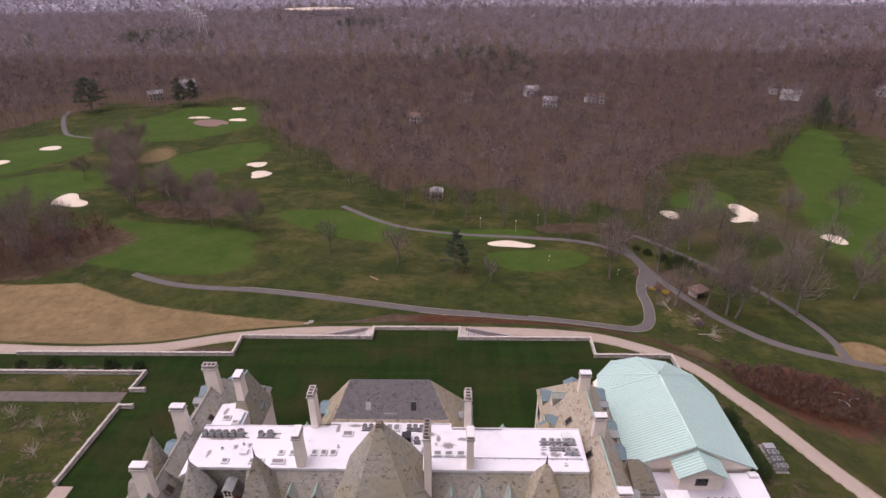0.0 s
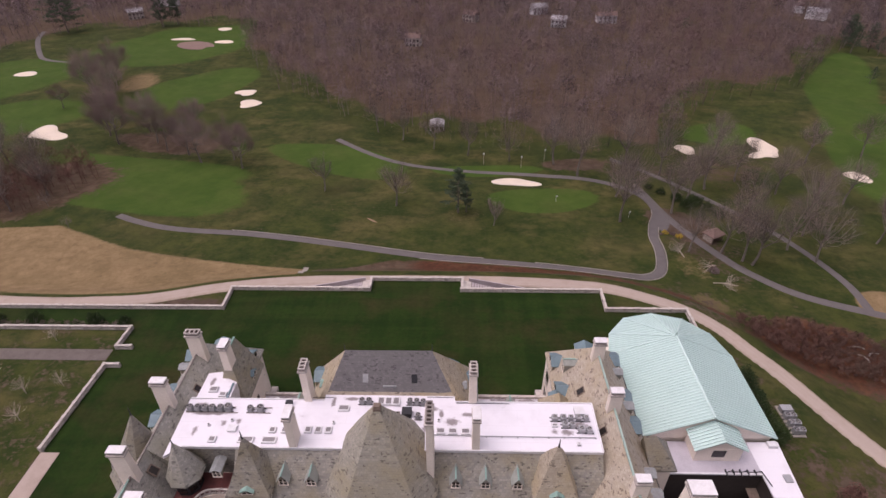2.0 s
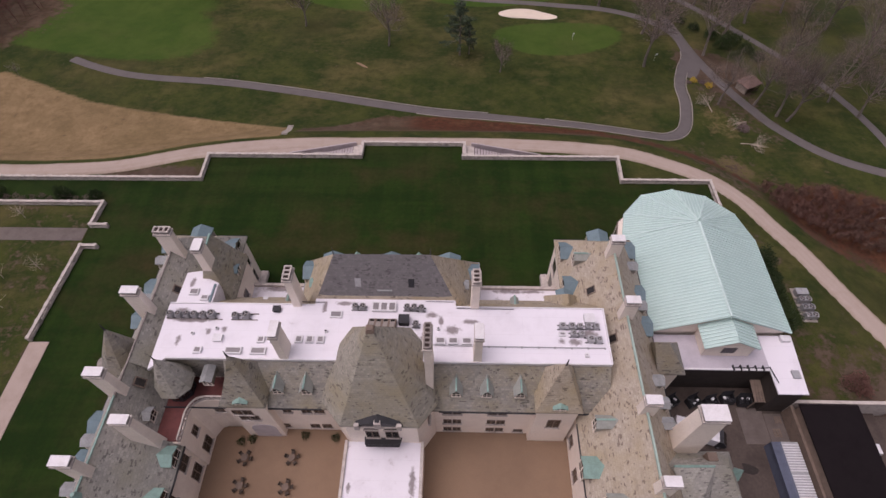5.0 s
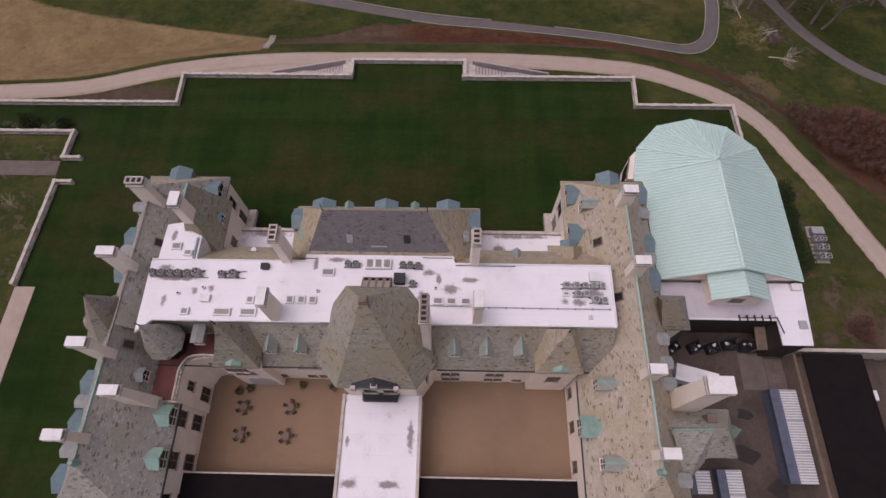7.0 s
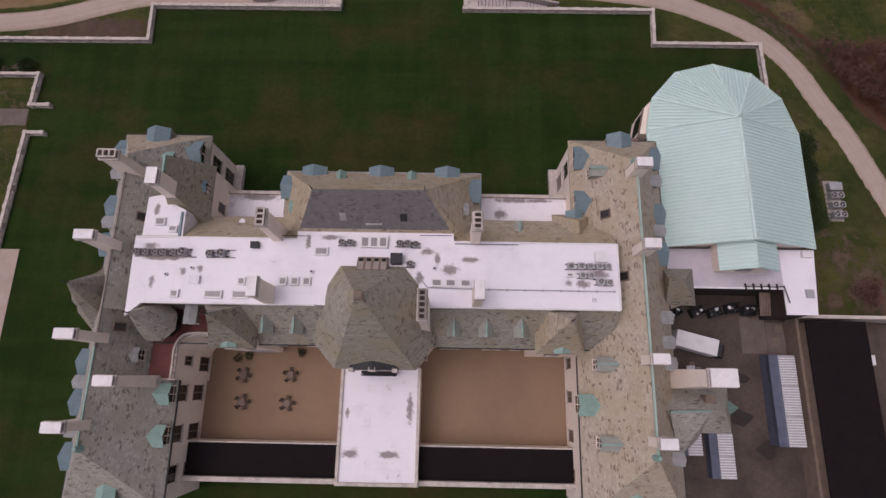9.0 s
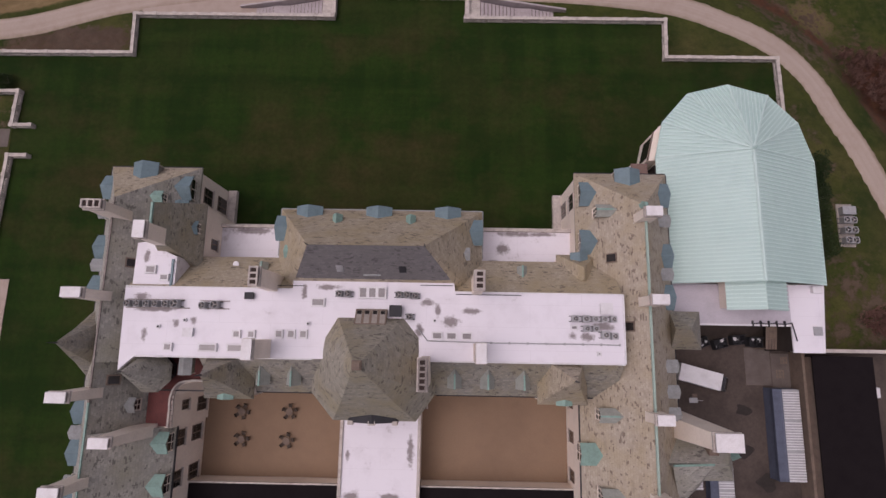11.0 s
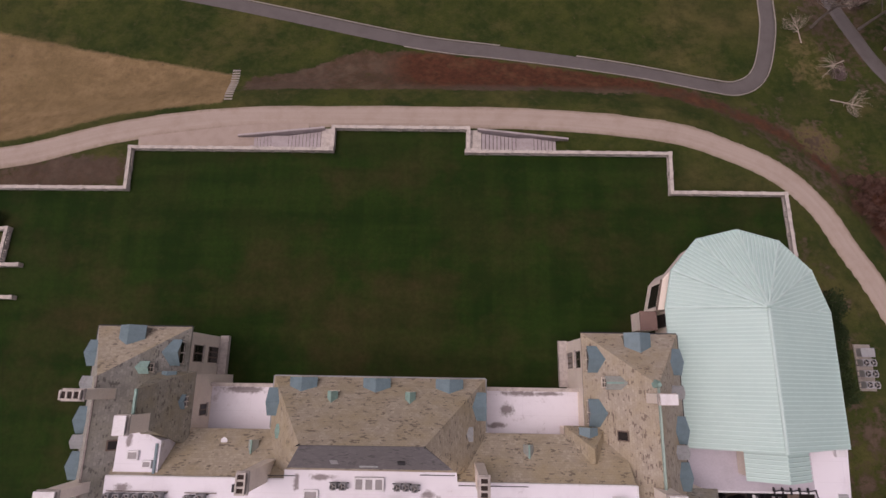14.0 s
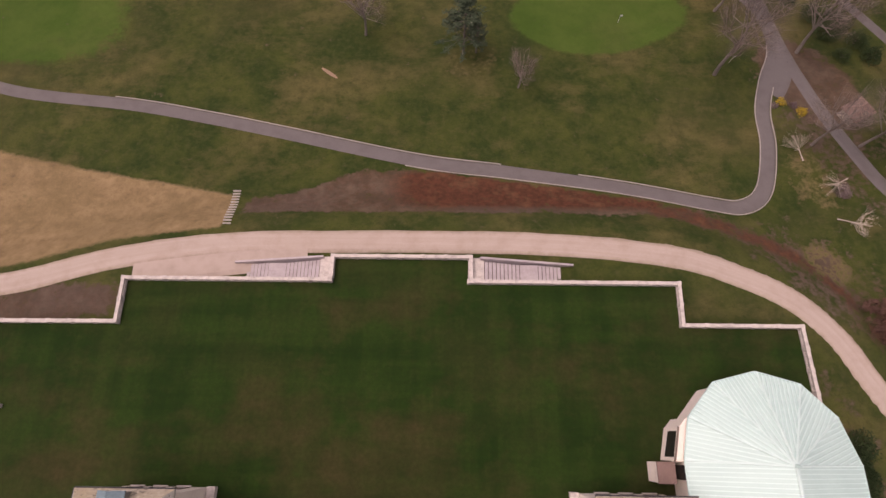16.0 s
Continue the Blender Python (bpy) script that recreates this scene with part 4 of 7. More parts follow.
# windows, dormers and chimneys
def window(x, y, z, facing, w, h, panes=2):
    """A framed casement with its panes and sill, centred at the place on a wall."""
    m = turn_to(x, y, z, facing)
    win = part("window", moved(boxes((-w / 2, w / 2, -0.06, 0.12, -h / 2, h / 2)), m), TIMBER, house)
    f, rows = 0.1, ((-h / 2 + 0.1, h * 0.12), (h * 0.12 + 0.07, h / 2 - 0.1))
    for i in range(panes):
        a, b = -w / 2 + w * i / panes + f * 0.7, -w / 2 + w * (i + 1) / panes - f * 0.7
        for lo_z, hi_z in rows:
            part("pane", moved(boxes((a, b, -0.066, 0.0, lo_z, hi_z)), m), GLASS, win)
    part("sill", moved(boxes((-w / 2 - 0.15, w / 2 + 0.15, -0.22, 0.1, -h / 2 - 0.14, -h / 2 - 0.003)), m), STONE, win)
    return win


def dormer(x, y, z, facing, w, h, depth, material, cheek=SLATE, rise=0.3, over=0.2, ridge=False):
    """A gabled dormer: front at the place, running back into the roof."""
    m = turn_to(x, y, z, facing)
    g = w * rise
    body = part("dormer", moved(hull([(-w / 2, 0, 0), (w / 2, 0, 0), (-w / 2, 0, h), (w / 2, 0, h), (0, 0, h + g), (-w / 2, depth, 0), (w / 2, depth, 0), (-w / 2, depth, h), (w / 2, depth, h), (0, depth, h + g)]), m), cheek, house)
    a, t = w / 2 + over, 0.14
    eave = h - over * rise * 2 + 0.02
    bm = bmesh.new()
    for s in (-1, 1):
        b2 = hull([(0, -over, h + g + t), (0, depth + 0.3, h + g + t), (s * a, -over, eave + t), (s * a, depth + 0.1, eave + t), (0, -over, h + g), (0, depth + 0.3, h + g), (s * a, -over, eave), (s * a, depth + 0.1, eave)])
        tmp = bpy.data.meshes.new("tmp")
        b2.to_mesh(tmp)
        b2.free()
        bm.from_mesh(tmp)
        bpy.data.meshes.remove(tmp)
    part("dormer_roof", moved(bm, m), material, body)
    if ridge:
        part("ridge", moved(boxes((-0.1, 0.1, -over - 0.03, depth * 0.6, h + g + t - 0.12, h + g + t + 0.05)), m), COPPER_GREEN, body, "green copper ridge cap")
    f = 0.12
    part("pane", moved(boxes((-w / 2 + f, w / 2 - f, -0.04, 0.1, f, h - f * 0.5)), m), GLASS, body)
    part("frame", moved(boxes((-0.05, 0.05, -0.07, -0.01, f, h - f), (-w / 2 + f, w / 2 - f, -0.07, -0.01, h * 0.55, h * 0.55 + 0.07), (-w / 2 - 0.05, w / 2 + 0.05, -0.1, 0.06, -0.1, f), (-w / 2, -w / 2 + f, -0.07, 0.05, f, h), (w / 2 - f, w / 2, -0.07, 0.05, f, h)), m), STUCCO, body)
    return body


def chimney(x, y, z0, z1, w, d, cap="white", flues=3, taper=0.12, material=STUCCO, rim_mat=STONE):
    """A stack with a tapered shaft, corbelled head and a cap or open flues."""
    e = taper
    shaft = part("chimney", hull([(x + sx * (w / 2 + e), y + sy * (d / 2 + e), z0) for sx in (-1, 1) for sy in (-1, 1)] + [(x + sx * w / 2, y + sy * d / 2, z1 - 0.7) for sx in (-1, 1) for sy in (-1, 1)]), material, house)
    part("head", boxes((x - w / 2 - 0.16, x + w / 2 + 0.16, y - d / 2 - 0.16, y + d / 2 + 0.16, z1 - 0.75, z1 - 0.5), ), STONE, shaft)
    # Solid dark neck paints the shaded open gaps below the cap.
    part("neck", boxes((x - w / 2 + 0.04, x + w / 2 - 0.04, y - d / 2 + 0.04, y + d / 2 - 0.04, z1 - 0.5, z1 - 0.12)), NECK, shaft)
    if cap == "white":
        part("cap", boxes((x - w / 2 - 0.08, x + w / 2 + 0.08, y - d / 2 - 0.08, y + d / 2 + 0.08, z1 - 0.12, z1 + 0.05)), CAP, shaft, "pale metal chimney cap")
    else:
        along_x = w >= d
        n = flues
        rim, holes = [], []
        L = w if along_x else d
        for i in range(n + 1):
            c = -L / 2 + L * i / n
            rim.append((x + c - 0.09, x + c + 0.09, y - d / 2, y + d / 2, z1 - 0.12, z1 + 0.1) if along_x else (x - w / 2, x + w / 2, y + c - 0.09, y + c + 0.09, z1 - 0.12, z1 + 0.1))
        if along_x:
            rim += [(x - w / 2, x + w / 2, y - d / 2 - 0.02, y - d / 2 + 0.14, z1 - 0.12, z1 + 0.103), (x - w / 2, x + w / 2, y + d / 2 - 0.14, y + d / 2 + 0.02, z1 - 0.12, z1 + 0.103)]
        else:
            rim += [(x - w / 2 - 0.02, x - w / 2 + 0.14, y - d / 2, y + d / 2, z1 - 0.12, z1 + 0.103), (x + w / 2 - 0.14, x + w / 2 + 0.02, y - d / 2, y + d / 2, z1 - 0.12, z1 + 0.103)]
        part("rim", boxes(*rim), rim_mat, shaft)
        part("flue", boxes((x - w / 2 + 0.1, x + w / 2 - 0.1, y - d / 2 + 0.1, y + d / 2 - 0.1, z1 - 0.3, z1 - 0.08)), BRICK_DARK, shaft, "sooty open flues")
    return shaft


chimney(-31.4, 69.9, 15, 22.6, 2.1, 1.0, "flue")
chimney(-32.1, 60.0, 15, 22.9, 2.0, 0.95)
chimney(-32.1, 49.0, 15, 23.0, 2.0, 0.95)
chimney(-32.1, 39.4, 15, 22.2, 2.0, 0.95)
chimney(-28.2, 44.2, 10, 21.2, 2.0, 0.95, taper=0.3)
chimney(-25.4, 67.0, 15, 23.2, 1.1, 1.8)
chimney(-12.3, 54.3, 12, 23.9, 0.9, 2.0)
chimney(-12.0, 61.9, 12, 24.4, 0.95, 1.9, "flue")
chimney(12.0, 54.3, 12, 24.1, 0.9, 1.9)
chimney(6.1, 52.2, 9, 26.9, 0.8, 3.0, "flue", 5, rim_mat=NECK)
chimney(11.8, 61.9, 12, 24.2, 0.95, 1.9, "flue")
chimney(31.6, 70.4, 15, 21.2, 1.7, 0.95)
chimney(31.7, 60.4, 15, 21.5, 1.7, 0.95)
chimney(31.8, 47.6, 15, 21.0, 1.7, 0.95)
chimney(31.9, 38.9, 15, 21.0, 1.7, 0.95)
chimney(37.6, 45.7, 6, 22.4, 2.7, 1.7, taper=0.5)

# garden pavilion dormers
for x in (-9.2, -0.4, 8.3):
    dormer(x, 71.9, 12.0, "n", 2.9, 2.1, 4.0, COPPER_BLUE)
for x in (-5.2, 3.8):
    dormer(x, 70.5, 14.9, "n", 1.0, 1.3, 2.6, COPPER_GREEN, PALE_SLATE, 0.7, 0.1)
dormer(-13.1, 69.2, 12.0, "w", 2.85, 2.1, 3.6, COPPER_BLUE)
dormer(12.5, 69.0, 12.0, "e", 2.85, 2.1, 3.6, COPPER_BLUE)
dormer(-11.4, 66.0, 14.6, "w", 1.2, 1.1, 2.2, COPPER_GREEN)
dormer(10.9, 66.0, 14.6, "e", 1.2, 1.1, 2.2, GREY_METAL)
# wing dormers
for s, face_out, face_in in ((-1, "w", "e"), (1, "e", "w")):
    dormer(31.6 * s, 77.9, 10.6, "n", 2.9, 2.0, 4.0, COPPER_BLUE)
    for y in (74.6, 66.6, 61.4) + ((41.6, 35.4, 46.4) if s < 0 else ()):
        dormer(36.55 * s, y, 10.9, face_out, 2.8, 1.75, 3.2, COPPER_BLUE)
    for y in ((71.0, 64.2, 44.0, 38.4) if s < 0 else (71.0, 64.2, 53.0, 50.0, 47.4, 36.6)):
        dormer(36.2 * s, y, 12.4, face_out, 1.2, 1.2, 2.4, GREY_METAL)
    dormer(25.6 * s, 74.8, 9.9, face_in, 2.85, 2.2, 3.6, COPPER_BLUE)
dormer(25.5, 68.4, 9.9, "w", 2.85, 2.2, 3.6, COPPER_BLUE)
dormer(27.0, 72.0, 12.7, "w", 1.2, 1.9, 3.0, LEAD_GREEN, PALE_SLATE, 0.5, ridge=True)
dormer(-27.9, 72.9, 13.6, "e", 1.1, 1.2, 2.4, COPPER_GREEN)
dormer(-23.2, 69.0, 13.0, "e", 1.3, 1.5, 2.6, COPPER_BLUE)
dormer(-25.4, 72.3, 13.0, "n", 1.4, 1.5, 2.6, COPPER_BLUE)
dormer(24.9, 66.6, 11.6, "n", 1.8, 1.6, 2.6, COPPER_BLUE)
for y, big in ((47.2, 0), (42.4, 1), (38.2, 0)):
    if big:
        dormer(24.9, y, 9.8, "w", 2.2, 2.3, 3.4, COPPER_GREEN, LIT_TAN_SLATE)
    else:
        dormer(26.7, y, 12.3, "w", 1.3, 2.1, 3.4, LEAD_GREEN, PALE_SLATE, 0.5, ridge=True)
for y in (42.7, 37.8):
    dormer(-25.4, y, 10.0, "e", 2.2, 2.0, 2.8, COPPER_GREEN)
dormer(-28.9, 47.3, 12.6, "e", 1.4, 1.3, 2.4, GREY_METAL)
for s in (-1, 1):
    dormer(30.6 * s, 30.8, 11.6, "s", 1.9, 1.6, 3.0, COPPER_GREEN)
# court front dormers
for x in (-13.4, -9.7, 9.4, 13.3, 17.5):
    dormer(x, 50.3, 13.8, "s", 1.2, 1.25, 2.4, LEAD_GREEN, rise=0.85, over=0.26, ridge=True)
dormer(-22.6, 51.2, 14.0, "s", 1.2, 1.2, 2.4, GREY_METAL)
for cx in (22.3, -17.6):
    dormer(cx, 48.5, 13.9, "s", 1.5, 1.1, 2.0, COPPER_GREEN, STUCCO)
# rear dormers over the terraces
for x in (-14.6, 17.6):
    dormer(x, 64.7, 12.9, "n", 0.9, 1.2, 2.2, LEAD_GREEN, LIT_TAN_SLATE, 0.7, 0.15, ridge=True)

# tower front: curved gable, paired windows and balcony
arch = [(-3.0, 0), (3.0, 0), (-2.7, 0.5), (2.7, 0.5), (-1.2, 1.1), (1.2, 1.1), (0, 1.5)]
part("gable", hull([(-0.1 + x, y, 14.6 + z) for x, z in arch for y in (46.0, 48.6)]), DARK_METAL, house, "dark low-pitched gable over the tower windows")
for b in ((-3.0, -2.4, 45.75, 46.2, 13.9, 15.3), (2.2, 2.8, 45.75, 46.2, 13.9, 15.3), (-0.5, 0.3, 45.8, 46.3, 14.3, 16.0), (-2.4, 2.2, 45.9, 46.3, 14.2, 14.55),):
    part("gable_trim", boxes(b), STONE, house)
for x in (-1.35, 1.2):
    window(x, 46.55, 12.6, "s", 1.7, 1.5)
    window(x, 46.55, 9.8, "s", 1.7, 2.4)
balcony = part("balcony", hull([(-2.6, 46.6, 8.2), (2.4, 46.6, 8.2), (-2.3, 45.4, 8.2), (2.1, 45.4, 8.2), (-2.6, 46.6, 8.4), (2.4, 46.6, 8.4), (-2.3, 45.4, 8.4), (2.1, 45.4, 8.4)]), DARK_METAL, house, "black iron balcony")
part("railing", boxes(*[(x - 0.03, x + 0.03, 45.42, 45.48, 8.4, 9.3) for x in np.arange(-2.25, 2.1, 0.17)], (-2.3, 2.1, 45.4, 45.5, 9.3, 9.38), (-2.34, -2.28, 45.4, 46.5, 9.3, 9.38), (2.08, 2.14, 45.4, 46.5, 9.3, 9.38)), DARK_METAL, balcony, "black iron balcony railing")
window(6.0, 48.0, 12.4, "e", 1.2, 1.6)

# court front windows
for x0 in (8.3, 9.6, 14.3, 15.6):
    for z, h in ((10.2, 1.5), (6.4, 1.4), (3.2, 1.3)):
        window(x0, 49.55, z, "s", 1.15, h)
window(18.3, 49.55, 3.0, "s", 1.3, 0.9), window(19.2, 49.55, 10.8, "s", 0.8, 0.9)
window(22.3, 48.55, 9.2, "s", 1.7, 2.8)
for x0 in (-10.6, -8.9):
    for z, h in ((9.6, 1.5), (3.4, 1.4)):
        window(x0, 49.55, z, "s", 1.3, h)
window(-13.2, 49.55, 9.6, "s", 1.1, 1.3), window(-14.8, 49.55, 3.4, "s", 1.1, 1.2)
for x0 in (-19.3, -17.9):
    for z in (11.4, 9.4):
        window(x0 + (0.6 if z < 10 else 0.2), 48.55, z, "s", 1.2, 1.5)
window(-22.9, 49.95, 8.2, "s", 1.3, 1.3)
arch = [(-17.3 + 1.7 * math.cos(a), 5.0 + 1.6 * math.sin(a)) for a in np.linspace(0, math.pi, 9)]
part("arch", hull([(x, y, z) for x, z in arch + [(-19.0, COURT), (-15.6, COURT)] for y in (48.5, 48.9)]), PALE_RECESS, house, "pale recessed archway")
# wing windows towards the court and the garden
for y in (42.8, 37.8, 33.0):
    window(-25.45, y, 4.2, "e", 2.0, 2.6)
    window(-25.45, y, 8.6, "e", 2.0, 2.0)
    window(25.35, y + 0.4, 4.6, "w", 1.5, 2.4)
window(25.35, 47.6, 4.8, "w", 1.4, 2.0)
window(-25.15, 46.9, 8.8, "e", 1.2, 1.7), window(-25.15, 46.6, 4.0, "e", 1.9, 2.6)

for s, f in ((-1, "e"), (1, "w")):
    window(25.45 * s, 74.9, 7.4, f, 2.2, 2.6)
    window(25.45 * s, 74.9, 2.7, f, 2.2, 3.0, 3)
window(-23.25, 67.8, 9.0, "e", 1.4, 1.8)
for x in (-9.2, -4.8, -0.4, 3.9, 8.3):
    window(x, 71.65, 8.4, "n", 1.8, 2.4)
    window(x, 71.65, 3.2, "n", 2.0, 3.6)
for s in (-1, 1):
    for x in (28.4, 31.6, 34.8):
        window(x * s, 77.65, 7.2, "n", 1.7, 2.4)
        window(x * s, 77.65, 2.6, "n", 1.7, 2.8)

# plinths at the garden ends of the wings
for s in (-1, 1):
    x0, x1 = sorted((25.4 * s, 24.2 * s))
    part("plinth", boxes((x0, x1, 71.2, 77.75, 0, 0.9)), STONE, house, "pale stone plinth")

# ---- copper roofed hall ----
hall = thing("banquet_hall", "cream hall with a pale green standing-seam roof and rounded end", "hall", (49.4, 78, 0))
HALL = [(38.3, 64.0), (60.6, 64.2), (60.7, 81.8), (58.9, 87.7), (54.9, 91.9), (49.2, 93.5), (43.3, 92.0), (39.4, 87.5), (38.2, 82.2)]


def hpart(name, bm, material, label="", parent=None):
    return part(name, moved(bm, pose(-49.4, -78, 0)), material, parent or hall, label)


hpart("wall", prism([(49.4 + (x - 49.4) * 0.95, 78 + (y - 78) * 0.96) for x, y in HALL], -3.5, 5.8), STUCCO, "cream stucco wall")
APEX, SOUTH = (49.2, 81.8, 11.2), (49.3, 63.9, 11.2)
panels = [[(38.3, 63.9, 6.0), SOUTH, APEX, (38.2, 82.2, 6.0)], [SOUTH, (60.6, 64.1, 6.0), (60.7, 81.8, 6.0), APEX]]
rim = [(60.7, 81.8), (58.9, 87.7), (54.9, 91.9), (49.2, 93.5), (43.3, 92.0), (39.4, 87.5), (38.2, 82.2)]
panels += [[(*a, 6.0), (*b, 6.0), APEX] for a, b in zip(rim, rim[1:])]


def seamed_panel(corners, gap=0.54):
    """One roof slope with raised seams running down it."""
    c = [Vector(p) for p in corners]
    n = (c[1] - c[0]).cross(c[2] - c[0]).normalized()
    if n.z < 0:
        c.reverse()
        n = -n
    slab = hull([tuple(p) for p in c] + [tuple(p - n * 0.18) for p in c])
    sheet = hpart("roof_panel", slab, SEAMED)
    level = Vector((0, 0, 1)).cross(n).normalized()
    down = n.cross(level)
    lo_u, hi_u = min(p.dot(level) for p in c), max(p.dot(level) for p in c)
    bm = bmesh.new()
    u = lo_u + gap / 2
    while u < hi_u:
        hits = []
        for a, b in zip(c, c[1:] + c[:1]):
            da, db = a.dot(level) - u, b.dot(level) - u
            if (da < 0) != (db < 0):
                hits.append(a + (b - a) * (da / (da - db)))
        if len(hits) == 2 and (hits[0] - hits[1]).length > 0.4:
            w = level * 0.075
            h = n * 0.13
            p, q = hits
            vs = [bm.verts.new(tuple(v)) for v in (p - w, p + w, q + w, q - w, p - w + h, p + w + h, q + w + h, q - w + h)]
            for f in ((4, 5, 6, 7), (0, 1, 5, 4), (1, 2, 6, 5), (2, 3, 7, 6), (3, 0, 4, 7)):
                bm.faces.new([vs[i] for i in f])
        u += gap
    bmesh.ops.recalc_face_normals(bm, faces=bm.faces)
    tagged(hpart("seams", bm, SEAM, parent=sheet), kind="stuff")
    return sheet


for p in panels:
    seamed_panel(p)
for x, y in rim:
    hpart("hip", tube(bmesh.new(), (x, y, 6.1), (APEX[0], APEX[1], 11.3), 0.16, 0.16, 5), SEAM)
hpart("ridge", tube(bmesh.new(), (SOUTH[0], SOUTH[1], 11.3), (APEX[0], APEX[1], 11.3), 0.22, 0.22, 6), SEAM)
hpart("finial", tube(bmesh.new(), (APEX[0], APEX[1], 11.2), (APEX[0], APEX[1], 12.1), 0.3, 0.15, 8), SEAMED)
bm = bmesh.new()
for a, b in zip(HALL, HALL[1:] + HALL[:1]):
    if a[1] < 64.1 and b[1] < 64.3:
        continue
    tube(bm, (*a, 5.95), (*b, 5.95), 0.16, 0.16, 6)
hpart("gutter", bm, SEAMED)
hpart("gable_wall", hull([(39.0, 64.3, 5.7), (60.0, 64.4, 5.7), (49.3, 64.3, 10.7), (39.0, 65.2, 5.7), (60.0, 65.2, 5.7), (49.3, 65.2, 10.7)]), STUCCO)
hpart("wall", boxes((46.3, 53.3, 60.7, 64.4, 4.5, 8.0)), STUCCO, "cream stucco entrance bay")
hpart("gable_wall", hull([(46.3, 60.75, 7.9), (53.3, 60.75, 7.9), (49.8, 60.75, 9.9), (46.3, 61.5, 7.9), (53.3, 61.5, 7.9), (49.8, 61.5, 9.9)]), STUCCO)
for p in ([(45.7, 60.3, 8.0), (49.8, 60.3, 10.3), (49.8, 64.3, 10.3), (45.7, 64.3, 8.0)], [(49.8, 60.3, 10.3), (53.9, 60.3, 8.0), (53.9, 64.3, 8.0), (49.8, 64.3, 10.3)]):
    seamed_panel(p)
hpart("window", boxes((48.8, 50.8, 60.66, 60.8, 6.0, 7.6)), GLASS, "dark gable window")
hpart("flat_roof", prism([(38.2, 58.4), (56.0, 58.4), (56.0, 64.15), (38.2, 64.1)], 4.75, 5.0), LAVENDER, "weathered lavender-grey flat roof at the hall's foot")
hpart("flat_roof", prism([(56.0, 54.8), (60.3, 54.8), (61.0, 64.2), (56.0, 64.15)], 4.75, 5.004), MEMBRANE, "white flat roof at the hall's foot")
hpart("coping", boxes((38.3, 56.0, 58.35, 58.6, 4.9, 5.15)), WHITE_PAINT)
# The shade on this yard wall is put into its near-black board colour.
hpart("wall", prism([(38.3, 58.7), (56.3, 58.7), (56.3, 55.0), (60.1, 55.0), (60.8, 64.0), (38.3, 64.0)], -3, 4.75), YARD_WALL, "weathered yard wall darkened for its shade")
hpart("skylight", boxes((58.9, 60.0, 57.2, 58.4, 5.0, 5.3)), STEEL)
hpart("vent", boxes((59.0, 60.4, 63.0, 64.0, 5.0, 5.6)), WHITE_PAINT)
hpart("porch", boxes((35.3, 37.6, 79.3, 81.8, 0, 3.85)), STUCCO, "small flat-roofed side porch")
hpart("flat_roof", boxes((35.2, 37.6, 79.2, 81.9, 3.85, 4.02)), SHINGLE, "brown felt roof of the side porch")
hpart("bay", prism([(37.2, 82.0), (39.6, 82.0), (41.0, 87.4), (39.3, 87.4), (38.2, 86.2)], 0, 5.2), STUCCO, "glazed bay beside the hall")
hpart("window", hull([(37.25, 82.5, 1.6), (38.1, 85.8, 1.6), (37.25, 82.5, 4.7), (38.1, 85.8, 4.7), (37.5, 82.4, 1.6), (38.3, 85.7, 1.6), (37.5, 82.4, 4.7), (38.3, 85.7, 4.7)]), GLASS, "dark bay window")
hpart("coping", tube(bmesh.new(), (37.2, 82.0, 5.25), (38.2, 86.3, 5.25), 0.14, 0.14, 5), TIMBER)
for x, y in ((38.5, 80.6), (38.5, 76.0)):
    hpart("window", boxes((x - 0.12, x + 0.35, y - 0.9, y + 0.9, 1.4, 4.6)), GLASS)


# ---- balustrades, walls and garden stairs ----
def balustrade(a, b, z=0.0, h=1.0, posts=3.3, group="terrace balustrades", label="pale weathered stone balustrade along the terrace edge"):
    """A straight run: plinth, rail, piers and balusters."""
    a, b = Vector((*a, z)), Vector((*b, z))
    run = (b - a).length
    t = thing("balustrade", label, "balustrade", a, group)
    ang = math.degrees(math.atan2(b.y - a.y, b.x - a.x))
    t.matrix_basis = pose(a.x, a.y, a.z, 0, 0, ang)
    part("plinth", boxes((0, run, -0.24, 0.24, -0.1, 0.22)), STONE, t)
    part("rail", boxes((0, run, -0.26, 0.26, h - 0.2, h)), STONE, t)
    n = max(1, round(run / posts))
    for i in range(n + 1):
        x = run * i / n
        e = 0.006 if i else 0.0
        part("post", boxes((x - 0.29 - e, x + 0.29 + e, -0.3 - e, 0.3 + e, -0.1 - e, h + 0.06 + e)), STONE, t)
    bm = bmesh.new()
    for i in range(int(run / 0.42)):
        x = 0.21 + i * 0.42
        box(bm, x - 0.09, x + 0.09, -0.09, 0.09, 0.22, h - 0.2)
    tagged(part("baluster_row", bm, STONE, t), kind="stuff")
    return t


